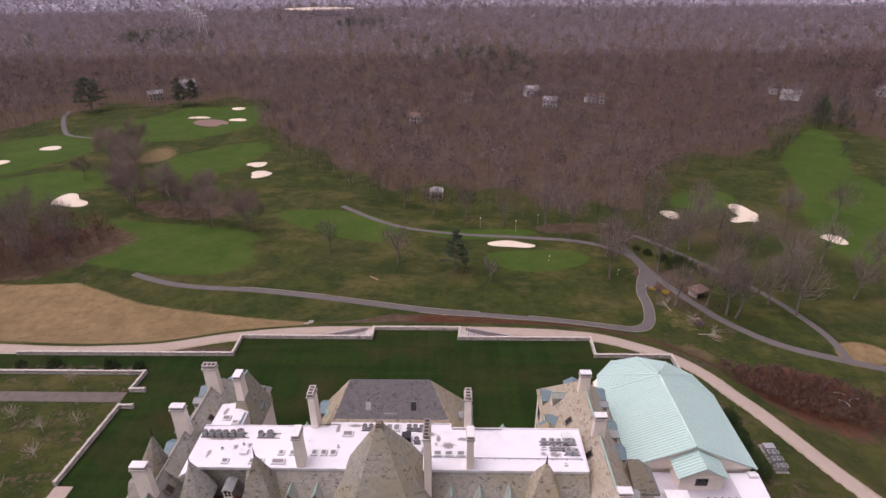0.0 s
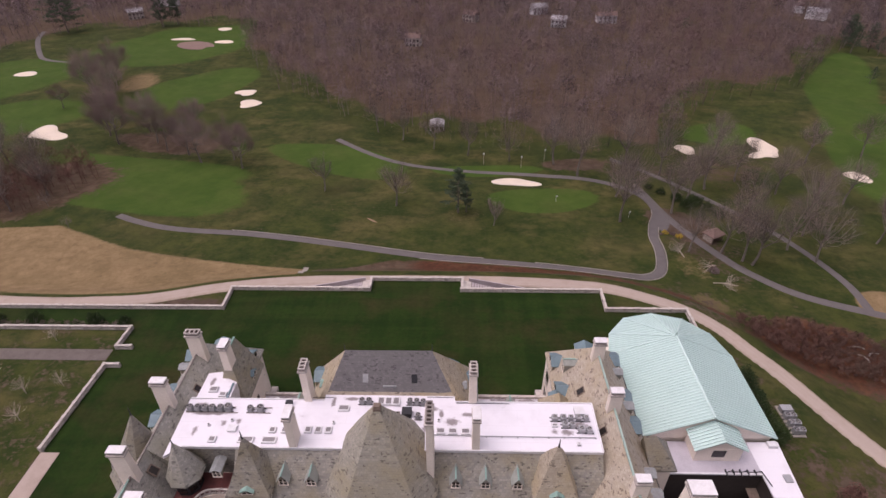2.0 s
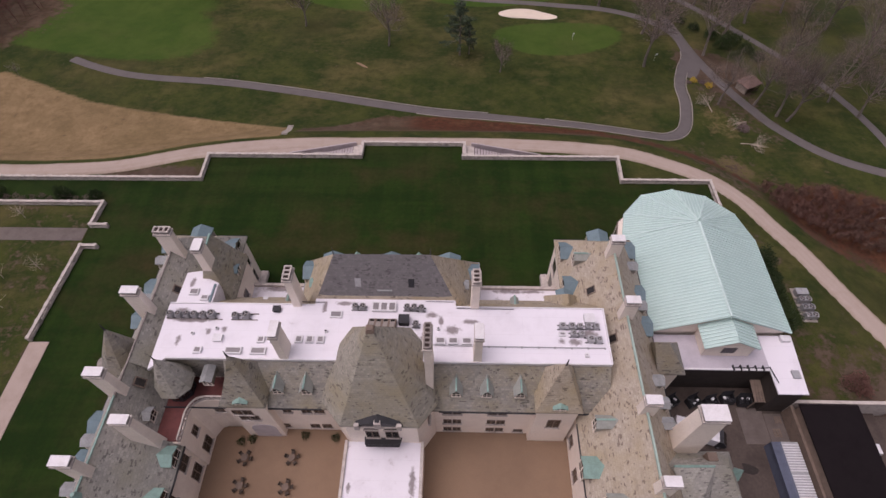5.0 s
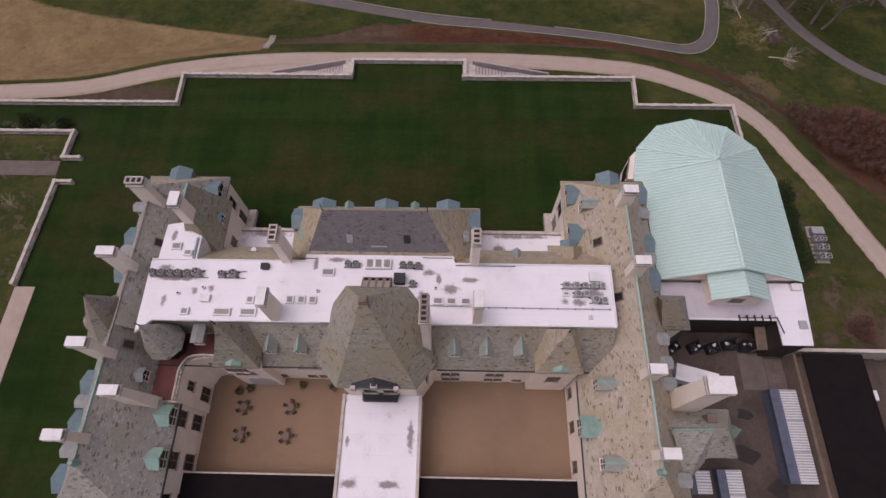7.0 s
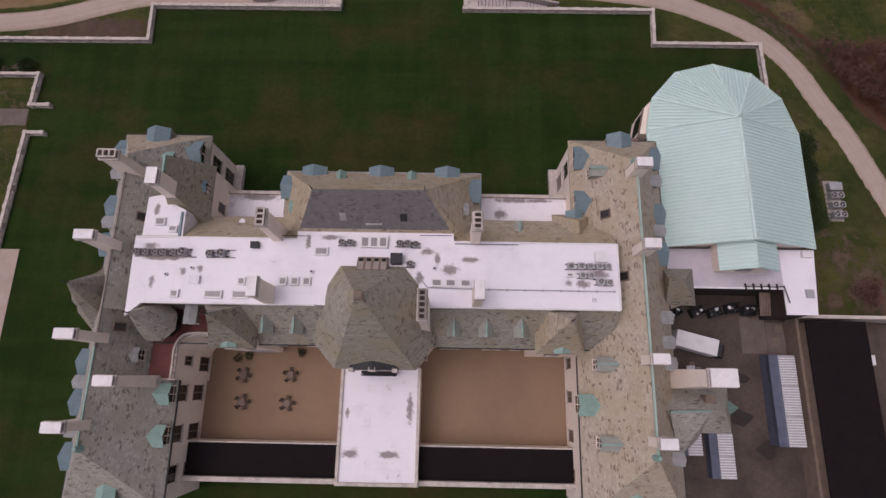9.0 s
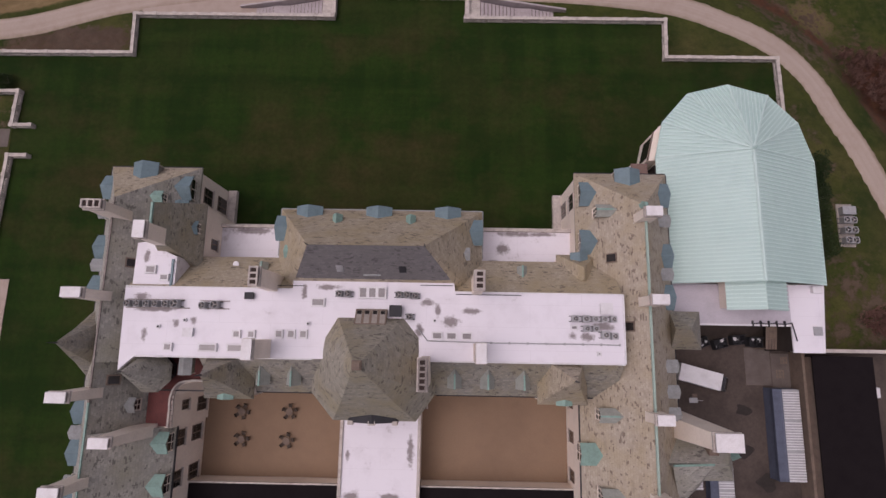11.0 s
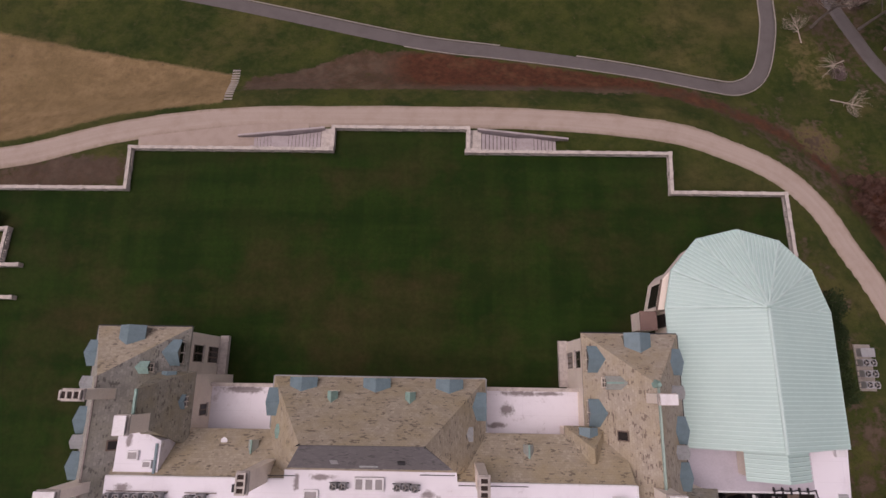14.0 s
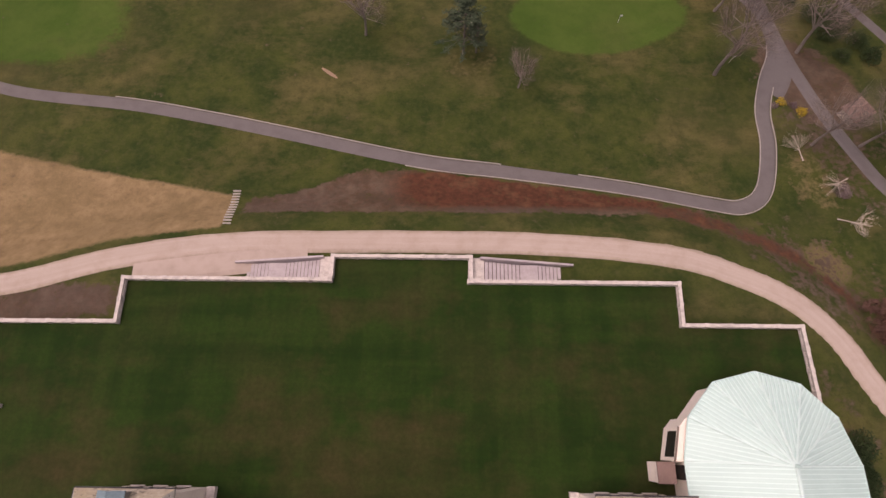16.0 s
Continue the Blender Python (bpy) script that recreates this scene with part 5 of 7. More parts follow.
RAIL = [(-95, 100.4), (-60.5, 100.5), (-43.2, 100.6), (-43.4, 107.5), (-11.0, 107.5)]
for a, b in zip(RAIL, RAIL[1:]):
    balustrade(a, b)
balustrade((-10.9, 111.4), (10.5, 111.4))
RAIL = [(10.6, 107.4), (42.9, 107.4), (42.7, 100.9), (60.3, 100.9), (60.5, 88.0)]
for a, b in zip(RAIL, RAIL[1:]):
    balustrade(a, b)
wall_bm = bmesh.new()
for a, b in zip(TERRACE[1:11], TERRACE[2:12]):
    d = (Vector(b) - Vector(a)).normalized()
    nrm = Vector((-d.y, d.x)) * 0.3
    vs = [(a[0] + s * nrm.x, a[1] + s * nrm.y, z) for s in (1, -0.3) for z in (-6, -0.02)] + [(b[0] + s * nrm.x, b[1] + s * nrm.y, z) for s in (1, -0.3) for z in (-6, -0.02)]
    tmp = bpy.data.meshes.new("tmp")
    h2 = hull(vs)
    h2.to_mesh(tmp)
    h2.free()
    wall_bm.from_mesh(tmp)
    bpy.data.meshes.remove(tmp)
structure(part("terrace_wall", wall_bm, STONE), "pale stone retaining wall below the terrace balustrade", "retaining wall")


def garden_stair(sign):
    """A long flight that drops beside the terrace wall to the gravel road."""
    t = thing("garden_stair", "worn stone garden stair with sloping side wall and landing", "stairs", (sign * 12, 109.5, 0), "garden stairs")
    m = pose(-sign * 12, -109.5, 0)
    x, z = 13.0, 0.0
    part("landing", moved(boxes((min(sign * 10.9, sign * 13), max(sign * 10.9, sign * 13), 107.9, 111.5, -6, 0.0)), m), STONE, t)
    part("wall", moved(boxes((min(sign * 10.7, sign * 12.4), max(sign * 10.7, sign * 12.4), 107.2, 107.9, -0.1, 1.05), (min(sign * 10.6, sign * 11.2), max(sign * 10.6, sign * 11.2), 107.9, 111.7, -0.1, 1.05)), m), STONE, t)
    for i in range(18):
        run = 0.64 if i != 9 else 3.0
        z -= 0.175
        a, b = sorted((sign * x, sign * (x + run)))
        # Dark strip behind each tread paints the shade between the steps.
        step = part("step", moved(boxes((a, b, 108.0, 111.0, -6, z - 0.05)), m), STEP_SHADE, t, "stone riser with its shade put into the colour")
        back = sign * (x + 0.13)
        part("tread", moved(boxes((min(back, sign * (x + run)), max(back, sign * (x + run)), 108.02, 110.98, z - 0.06, z)), m), TREAD, step)
        x += run
    e = sign * (x + 0.8)
    s0 = sign * 12.4
    part("side_wall", moved(hull([(s0, 111.14, 0.95), (s0, 111.44, 0.95), (e, 111.14, -2.3), (e, 111.44, -2.3), (s0, 111.14, -6), (s0, 111.44, -6), (e, 111.14, -6), (e, 111.44, -6)]), m), TREAD, t)


garden_stair(-1), garden_stair(1)

# stone steps down the bank
bank = thing("bank_steps", "narrow flight of pale stone steps down the grass bank", "steps", (-31, 121, -6))
for i in range(13):
    f = i / 12
    x, y = -30.6 - 1.2 * f, 118.6 + 8.4 * f
    z = land(x, y) + 0.14
    part("step", boxes((x - 0.7 + 31, x + 0.7 + 31, y - 0.13 - 121, y + 0.15 - 121, z - 0.6 + 6, z + 6)), KERB, bank)

# sunken garden walls beside the west lawn
for a, b in (((-95, 93.6), (-60.6, 93.7)), ((-60.6, 93.7), (-60.8, 88.0)), ((-60.8, 88.0), (-57.8, 88.0)), ((-57.8, 83.0), (-60.6, 83.0)), ((-60.6, 83.0), (-61.2, 64.0))):
    balustrade(a, b, group="garden balustrades", label="pale stone balustrade beside the west garden")
beds = structure(part("garden_beds", prism([(-61.4, 40), (-61.2, 93.2), (-120, 93.2), (-120, 40)][::-1], -0.3, 0.06), GROUND), "rough dry grass of the west garden", "garden ground")
dryness = beds.data.color_attributes.new("zone", "FLOAT_COLOR", "POINT")
for c in dryness.data:
    c.color = (0.0, 0.3, 0.3, 0.0)
structure(part("garden_path", boxes((-61.2, -57.9, 30, 63.6, -0.2, 0.09)), GRAVEL), "gravel garden path", "path")
structure(part("garden_path", boxes((-120, -61.5, 84.6, 87.6, -0.2, 0.1)), SLAB), "gravel garden path", "path")

# ---- bunkers ----
def bunker(cx, cy, rx, ry, deg=0.0, lobe=0.3, seed=1.0, tips=()):
    """A sand bunker with a lobed outline, dished below a grass lip."""
    n, rows = 40, 6
    c, s = math.cos(radians(deg)), math.sin(radians(deg))
    verts, faces = [], []
    for k in range(rows + 1):
        q = k / rows
        for i in range(n):
            w = 2 * math.pi * i / n
            r = (1 + lobe * math.cos(2 * w + seed) * 0.8 + lobe * 0.6 * math.cos(3 * w + seed * 2.3)) * q
            for tip in tips:
                r *= 1 + tip[1] * max(0.0, math.cos((w - radians(tip[0])) / 1.0)) ** tip[2]
            u, v = rx * r * math.cos(w), ry * r * math.sin(w)
            verts.append((u * c - v * s, u * s + v * c))
    xy = np.array(verts)
    z = land(cx + xy[:, 0], cy + xy[:, 1]) - land(cx, cy)
    q = np.repeat(np.arange(rows + 1) / rows, n)
    z = z + 0.18 + 0.5 * q ** 3 * np.clip(xy[:, 1] / ry, 0, 1) - 0.06 * (1 - q)
    z = np.where(q > 0.99, z - 0.45, z)
    for k in range(rows):
        for i in range(n):
            j = (i + 1) % n
            faces.append((k * n + i, (k + 1) * n + i, (k + 1) * n + j, k * n + j))
    me = bpy.data.meshes.new("sand_bunker")
    me.from_pydata(np.column_stack([xy, z]).tolist(), [], faces)
    me.materials.append(SAND)
    ob = new("sand_bunker", me)
    ob.location = (cx, cy, land(cx, cy))
    tagged(ob, "pale sand golf bunker with a lobed edge", "bunker", "golf bunkers")


for b in ((-172, 231, 4.2, 4.2, 0, 0.03, 0.4, ((127, 2.3, 8), (185, 1.5, 8), (-25, 1.5, 4), (-100, 0.3, 4))), (-244, 321, 7, 5, 0, 0.12, 1), (-102, 287, 6.0, 4.2, 15, 0.25, 2), (-95, 271, 6.6, 4.6, 20, 0.22, 3), (-152, 393, 7, 4.5, 0, 0.12, 1),
          (-184, 401, 9.5, 2.6, -3, 0.1, 1), (-165, 430, 6, 4, 0, 0.1, 2), (-254, 292, 5, 5, 0, 0.12, 2), (31, 184.5, 8.6, 3.6, -6, 0.2, 0.6), (102, 213, 4.2, 4.6, -45, 0.15, 1),
          (134.6, 213.6, 4.0, 4.0, 0, 0.05, 2.2, ((93, 2.2, 9), (208, 1.9, 10), (40, 0.9, 5), (-40, 0.4, 4), (150, -0.35, 8))), (159, 192, 4.6, 4.0, -40, 0.15, 1)):
    bunker(*b)
dirt = (-168, 383)
ob = part("bare_earth", hull([(dirt[0] + 14 * math.cos(a), dirt[1] + 10 * math.sin(a) - 4 * math.cos(a), land(*dirt) + 0.25) for a in np.arange(0, 6.2, 0.4)] + [(dirt[0], dirt[1], land(*dirt) - 0.4)]), SHINGLE)
structure(ob, "brown patch of bare earth by the bunkers", "earth")
for x, y in ((43, 169), (64.5, 158), (126, 233)):
    flag = thing("golf_flag", "thin white golf flagstick on the green", "flagstick", (x, y, land(x, y)), "golf flags")
    part("pole", tube(bmesh.new(), (0, 0, -0.2), (0, 0, 2.2), 0.03, 0.03, 5), WHITE_PAINT, flag)
    part("flag", boxes((0.03, 0.5, -0.015, 0.015, 1.8, 2.2)), WHITE_PAINT, flag)


# ---- trees ----
rng = np.random.default_rng(7)


def bare_tree_mesh(height, spread, seed, twigs=3000, lean=0.0):
    """Trunk and limbs as one bmesh, the fine twigs as another; root at the origin."""
    r = random.Random(seed)
    wood, fine = bmesh.new(), bmesh.new()

    def axis(z):
        return Vector((lean * z + 0.02 * height * math.sin(z * 0.35 + seed), lean * 0.4 * z + 0.015 * height * math.sin(z * 0.5), z))

    zs = [-0.3, 0.12 * height, 0.24 * height, 0.38 * height, 0.54 * height, 0.72 * height]
    rads = [0.018, 0.0135, 0.0115, 0.0085, 0.005, 0.002]
    for z0, z1, r0, r1 in zip(zs, zs[1:], rads, rads[1:]):
        tube(wood, axis(z0), axis(z1), r0 * height, r1 * height, 7)
    wide = spread * height
    ends = []
    for k in range(26):
        a = k * 2.4 + r.uniform(-0.5, 0.5)
        out = wide * math.sqrt(r.uniform(0.15, 1.0))
        top = height * (0.97 - 0.36 * (out / wide) ** 2 - 0.25 * r.random() ** 2)
        z = height * r.uniform(0.24, 0.6)
        p, e = axis(z), axis(0) + Vector((out * math.cos(a), out * math.sin(a), top))
        m = (p + e) / 2 + Vector((0.16 * out * math.cos(a), 0.16 * out * math.sin(a), -0.05 * height))
        tube(wood, p, m, 0.0046 * height, 0.003 * height, 5)
        tube(wood, m, e, 0.003 * height, 0.0008 * height, 4)
        ends += [(m, e)] * 3
        for _ in range(5):
            o = m + (e - m) * r.uniform(0, 0.8)
            q = o + (Vector((r.uniform(-1, 1), r.uniform(-1, 1), r.uniform(-0.25, 0.8))) + (e - m).normalized() * 0.6).normalized() * height * r.uniform(0.08, 0.17)
            tube(wood, o, q, 0.0015 * height, 0.0005 * height, 3)
            ends.append((o, q))
    for k in range(twigs):
        p, q = ends[r.randrange(len(ends))]
        o = p + (q - p) * r.uniform(0.05, 1.1) + Vector((r.gauss(0, 1), r.gauss(0, 1), r.gauss(0, 0.9))) * height * 0.033
        w = ((q - p).normalized() * 0.4 + Vector((r.uniform(-1, 1), r.uniform(-1, 1), r.uniform(-0.3, 1.0)))).normalized()
        e = o + w * height * r.uniform(0.025, 0.07)
        s = w.orthogonal().normalized() * height * 0.00052
        fine.faces.new((fine.verts.new(o - s), fine.verts.new(o + s), fine.verts.new(e)))
    return wood, fine


def tree_kind(label, height, spread, seed, twigs=260, bark=BARK, fine_mat=TREE_TWIGS, lean=0.0):
    t = thing("bare_tree", label, "tree", (0, 0, -500), "bare trees on the course")
    wood, fine = bare_tree_mesh(height, spread, seed, twigs, lean)
    part("trunk", wood, bark, t, uv=False)
    if twigs:
        part("crown", fine, fine_mat, t, uv=False)
    else:
        fine.free()
    return t


KINDS = [tree_kind("tall leafless tree with a grey trunk on the golf course", 21, 0.24, 3, 10000),
         tree_kind("tall leafless tree with a grey trunk on the golf course", 19, 0.30, 5, 10000),
         tree_kind("broad leafless tree with red-brown twigs on the course", 20, 0.31, 8, 15000, BARK, TWIGS_RED),
         tree_kind("small leafless tree with fine brown twigs", 8.5, 0.42, 11, 3000)]
KINDS.append(tree_kind("small leafless tree with a pale bleached trunk in the garden", 8.0, 0.4, 17, 1200, PALE_BARK))
DEAD = tree_kind("bleached fallen dead tree lying on the bank", 7.5, 0.4, 21, 0, PALE_BARK)
used = set()


def plant(kind, x, y, size=1.0, turn=0.0, tilt=0.0, z=None):
    src = KINDS[kind] if kind >= 0 else DEAD
    m = pose(x, y, (land(x, y) if z is None else z), tilt, 0, turn) @ Matrix.Scale(size, 4)
    if src not in used:
        used.add(src)
        src.matrix_basis = m
        return
    src_scale = src.scale.copy()
    src.scale = (1, 1, 1)
    copy_thing(src, m)
    src.scale = src_scale


for row in ((0, -37.4, 177, 0.8), (1, -10.5, 165, 0.95), (1, 21, 151, 0.6), (0, 61, 155, 1.0), (0, 54, 189, 1.0), (0, 79, 161, 0.95), (1, 77, 138.5, 0.75), (1, 86, 138, 0.85), (0, 90, 134, 0.85),
            (0, 92, 132, 0.9), (1, 111, 135, 0.9), (1, 106, 141, 0.8), (1, 96, 150, 0.8), (0, 101, 158, 0.9), (1, 70, 176, 0.9), (0, 64, 172, 0.8), (1, 116, 150, 0.9), (1, 122, 160, 1.0),
            (0, 88, 172, 0.9), (0, 97, 180, 0.95), (1, 110, 186, 0.9), (0, 120, 176, 0.8), (1, 84, 190, 0.9), (0, 74, 198, 1.0), (0, 47, 201, 0.95), (1, 30, 205, 0.9), (0, 14, 212, 0.9), (1, 0, 219, 0.9),
            (0, -14, 228, 0.9), (1, -26, 236, 1.0), (1, 92, 208, 0.9), (0, 108, 202, 0.9), (1, 140, 170, 0.9), (0, 150, 160, 0.8), (1, 135, 145, 0.8), (0, 146, 205, 0.8), (1, 170, 210, 0.9)):
    plant(row[0], row[1], row[2], row[3] * (1.2 if row[1] > 45 else 1.0), rng.uniform(0, 360))
for row in ((-184, 286, 1.25), (-176, 296, 1.2), (-192, 300, 1.2), (-170, 282, 1.1), (-181, 310, 1.2), (-137, 224, 1.15), (-146, 233, 1.2), (-113, 218, 1.1), (-121, 226, 1.15), (-93, 203, 1.1), (-101, 212, 1.15),
            (-73, 196, 1.0), (-80, 205, 1.0), (-129, 236, 1.1), (-188, 267, 0.7), (-153, 246, 1.0), (-160, 262, 1.0), (-108, 236, 0.9)):
    plant(2, row[0], row[1], row[2], rng.uniform(0, 360))
for row in ((-112, 149, 0.8), (-139, 160, 1.3), (-146, 168, 1.4), (-134, 172, 1.3), (-152, 158, 1.3), (-128, 163, 1.1), (-158, 178, 1.5), (-142, 182, 1.4), (-150, 192, 1.5), (-165, 192, 1.5), (-160, 166, 1.5), (-172, 204, 1.5)):
    plant(1 if row[2] > 1.2 else 3, row[0], row[1], row[2] * 0.75, rng.uniform(0, 360))
for row in ((91, 66, 1.5), (95, 60, 1.6), (90, 57, 1.3), (-75, 90, 0.6), (-66, 78, 0.55), (-72, 76, 0.6), (-80, 79, 0.6), (-69, 70, 0.6), (-77, 70, 0.6), (-86, 74, 0.6), (-70, 62, 0.6), (-80, 62, 0.6)):
    plant(4 if row[0] < 0 else 3, row[0], row[1], row[2], rng.uniform(0, 360), 0, 0.05 if row[0] < 0 else None)
for x, y, tr in ((77.5, 122.5, 70), (74, 135, 200), (81, 131, 300)):
    plant(-1, x, y, 0.9, tr, 78, land(x, y) + 0.5)


def conifer(x, y, height, label, group, broad=0.0):
    """A pine: trunk, tiers of uneven boughs and needle sprays; broad makes it a dome."""
    t = thing("pine_tree", label, "tree", (x, y, land(x, y)), group)
    r = random.Random(int(x * 7 + y))
    trunk, needles = bmesh.new(), bmesh.new()
    tube(trunk, (0, 0, -0.3), (0.2, 0, height), 0.02 * height, 0.05, 7)
    count = int(height * 3.6)
    for k in range(count):
        f = k / count
        z = height * (0.24 + 0.76 * f)
        a = k * 2.4 + r.uniform(-0.5, 0.5)
        tier = 0.55 + 0.6 * abs(math.sin(f * 11 + x))
        L = height * (0.27 * (1 - f ** 1.7) + 0.05 + broad * math.sqrt(max(0.0, 1 - (2 * f - 0.8) ** 2))) * tier * r.uniform(0.55, 1.25)
        tip = Vector((L * math.cos(a), L * math.sin(a), z + L * r.uniform(-0.05, 0.35)))
        base = Vector((0.1, 0, z))
        tube(trunk, base, tip, 0.05, 0.015, 4)
        for _ in range(46):
            o = base + (tip - base) * (0.35 + 0.7 * r.random() ** 0.7) + Vector((r.gauss(0, 1), r.gauss(0, 1), r.gauss(0, 0.5))) * height * 0.02
            w = Vector((r.uniform(-1, 1), r.uniform(-1, 1), r.uniform(-0.2, 0.7))).normalized()
            e = o + w * height * 0.04
            s = w.orthogonal().normalized() * height * 0.008
            needles.faces.new((needles.verts.new(o - s), needles.verts.new(e), needles.verts.new(o + s)))
    part("trunk", trunk, BARK, t, uv=False)
    part("crown", needles, NEEDLES, t, uv=False)


conifer(9.9, 159.6, 15.5, "dark green pine standing alone beside the green", "pines")
conifer(12.5, 160, 9, "smaller dark pine beside the green", "pines")
conifer(-278, 420, 26, "broad dark evergreen at the edge of the woods", "far evergreens", 0.3)
for x, y, h in ((-214, 436, 22), (-205, 442, 20), (252, 356, 16), (228, 298, 9), (256, 370, 16), (262, 378, 18), (270, 368, 15), (266, 352, 11)):
    conifer(x, y, h, "dark evergreen at the edge of the woods", "far evergreens")


# ---- woods, one mass of bare crowns ----
def crowns(name, places, heights, sprays, twig_len, twig_wide, material, label, seed):
    """Many bare crowns in one mesh: trunk, limbs and sprays of twigs as thin blades."""
    g = np.random.default_rng(seed)
    n = len(places)
    base = np.column_stack([places, land(places[:, 0], places[:, 1])])
    tri = []
    # trunks: two crossed blades
    for ang in (0.3, 1.87):
        s = np.array([math.cos(ang), math.sin(ang), 0]) * 0.008
        w = heights[:, None] * s
        top = base + np.column_stack([g.normal(0, 0.06, n) * heights, g.normal(0, 0.06, n) * heights, heights * 0.8])
        tri.append(np.stack([base - w, base + w, top], 1))
    # sprays in an uneven rounded crown
    m = sprays
    H = heights[:, None]
    q = g.normal(0, 1, (n, m, 3))
    q[..., 2] = np.abs(q[..., 2]) * 1.1 - 0.3
    q /= np.linalg.norm(q, axis=-1, keepdims=True)
    th = np.arctan2(q[..., 1], q[..., 0])
    lump = 1 + 0.2 * np.sin(3 * th + g.uniform(0, 6, (n, 1))) + 0.15 * np.sin(5 * th + 4 * q[..., 2] + g.uniform(0, 6, (n, 1)))
    rad = lump * (1 - 0.55 * g.random((n, m)) ** 2)
    width = H * g.uniform(0.17, 0.29, (n, 1))
    mid = np.stack([base[:, 0:1] + q[..., 0] * rad * width, base[:, 1:2] + q[..., 1] * rad * width, base[:, 2:3] + H * (0.6 + 0.38 * q[..., 2] * rad)], -1)
    d = 0.45 * q + g.normal(0, 0.6, (n, m, 3))
    d /= np.linalg.norm(d, axis=-1, keepdims=True)
    L = (H * twig_len * g.uniform(0.5, 1.5, (n, m)))[..., None]
    side = np.cross(d, q + g.normal(0, 0.35, (n, m, 3)))
    side /= np.linalg.norm(side, axis=-1, keepdims=True)
    side *= (H * twig_wide)[..., None]
    soft = q * np.array([1, 1, 0.8]) + np.array([0, 0, 0.45]) + g.normal(0, 0.12, q.shape)
    soft /= np.linalg.norm(soft, axis=-1, keepdims=True)
    flip = (np.cross(side, d) * soft).sum(-1, keepdims=True) > 0
    side = np.where(flip, side, -side)
    tri.append(np.stack([mid - d * L / 2 - side, mid - d * L / 2 + side, mid + d * L / 2], 2).reshape(-1, 3, 3))
    v = np.concatenate(tri).reshape(-1, 3)
    plain = np.zeros((2 * n, 3, 3))
    plain[:, :, 1] = -0.9
    plain[:, :, 2] = 0.43
    normals = np.concatenate([plain.reshape(-1, 3), np.repeat(soft.reshape(-1, 3), 3, axis=0)])
    me = bpy.data.meshes.new(name)
    me.vertices.add(len(v))
    me.vertices.foreach_set("co", v.astype(np.float32).ravel())
    k = len(v) // 3
    me.loops.add(len(v))
    me.loops.foreach_set("vertex_index", np.arange(len(v), dtype=np.int32))
    me.polygons.add(k)
    me.polygons.foreach_set("loop_start", np.arange(0, len(v), 3, dtype=np.int32))
    me.update(calc_edges=True)
    me.normals_split_custom_set_from_vertices(normals)
    me.materials.append(material)
    ob = new(name, me)
    tagged(ob, label, "woods", kind="stuff")
    return ob


def scatter(x0, x1, y0, y1, gap, seed, keep):
    g = np.random.default_rng(seed)
    xs, ys = np.meshgrid(np.arange(x0, x1, gap), np.arange(y0, y1, gap))
    p = np.column_stack([xs.ravel(), ys.ravel()]) + g.uniform(-0.45, 0.45, (xs.size, 2)) * gap
    return p[keep(p[:, 0], p[:, 1], g)]


def in_view(x, y, margin=40):
    return np.abs(x + y * 0.02) < 0.9 * (y + 20) + margin


near = scatter(-520, 540, 195, 620, 9.6, 3, lambda x, y, g: (woods(x, y) > 0.25) & in_view(x, y) & (g.random(len(x)) < np.clip(0.7 + (y - 215 - np.abs(x) * 0.2) / 90, 0.7, 0.97)))
crowns("bare_woods", near, np.random.default_rng(1).uniform(14, 24, len(near)), 360, 0.043, 0.0062, TWIGS, "dense leafless mauve-brown woods beyond the golf course", 5)
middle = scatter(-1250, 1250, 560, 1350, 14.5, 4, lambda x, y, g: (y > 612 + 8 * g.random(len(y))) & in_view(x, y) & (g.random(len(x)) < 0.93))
crowns("bare_woods", middle, np.random.default_rng(2).uniform(15, 27, len(middle)), 110, 0.07, 0.0145, HAZY_MID_TWIGS, "leafless woods stretching towards the horizon", 6)
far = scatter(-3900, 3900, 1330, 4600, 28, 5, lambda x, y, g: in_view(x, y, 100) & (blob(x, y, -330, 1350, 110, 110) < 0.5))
crowns("bare_woods", far, np.random.default_rng(3).uniform(20, 34, len(far)), 30, 0.16, 0.085, HAZY_FAR_TWIGS, "far leafless woods on the horizon", 7)
pines = scatter(-900, 1200, 640, 1500, 38, 9, lambda x, y, g: in_view(x, y) & (np.sin(x * 0.011 + 2) * np.sin(y * 0.009 + 1) > 0.8))
groves = scatter(-560, 460, 360, 1150, 15, 14, lambda x, y, g: np.max([blob(x, y, *b, 0.8) for b in ((-423, 830, 75, 60), (62, 545, 26, 24), (33, 640, 45, 40), (-152, 1030, 60, 60), (373, 530, 30, 20), (159, 385, 9, 9))], axis=0) > 0.35)
pines = np.concatenate([pines, groves])
crowns("evergreen_woods", pines, np.random.default_rng(4).uniform(14, 24, len(pines)), 90, 0.12, 0.012, NEEDLES, "dark evergreens scattered through the woods", 8)
under = scatter(-330, 300, 195, 460, 6.5, 12, lambda x, y, g: (woods(x, y) > 0.4) & (woods(x, y - 55) < 0.5) & in_view(x, y))
crowns("brush", under, np.random.default_rng(8).uniform(3, 8, len(under)), 60, 0.13, 0.007, TWIGS_RED, "leafless undergrowth along the edge of the woods", 12)
brush = scatter(74, 130, 78, 116, 1.35, 10, lambda x, y, g: (blob(x, y, 96, 97, 21, 8, -22, 0.2) > 0.4))
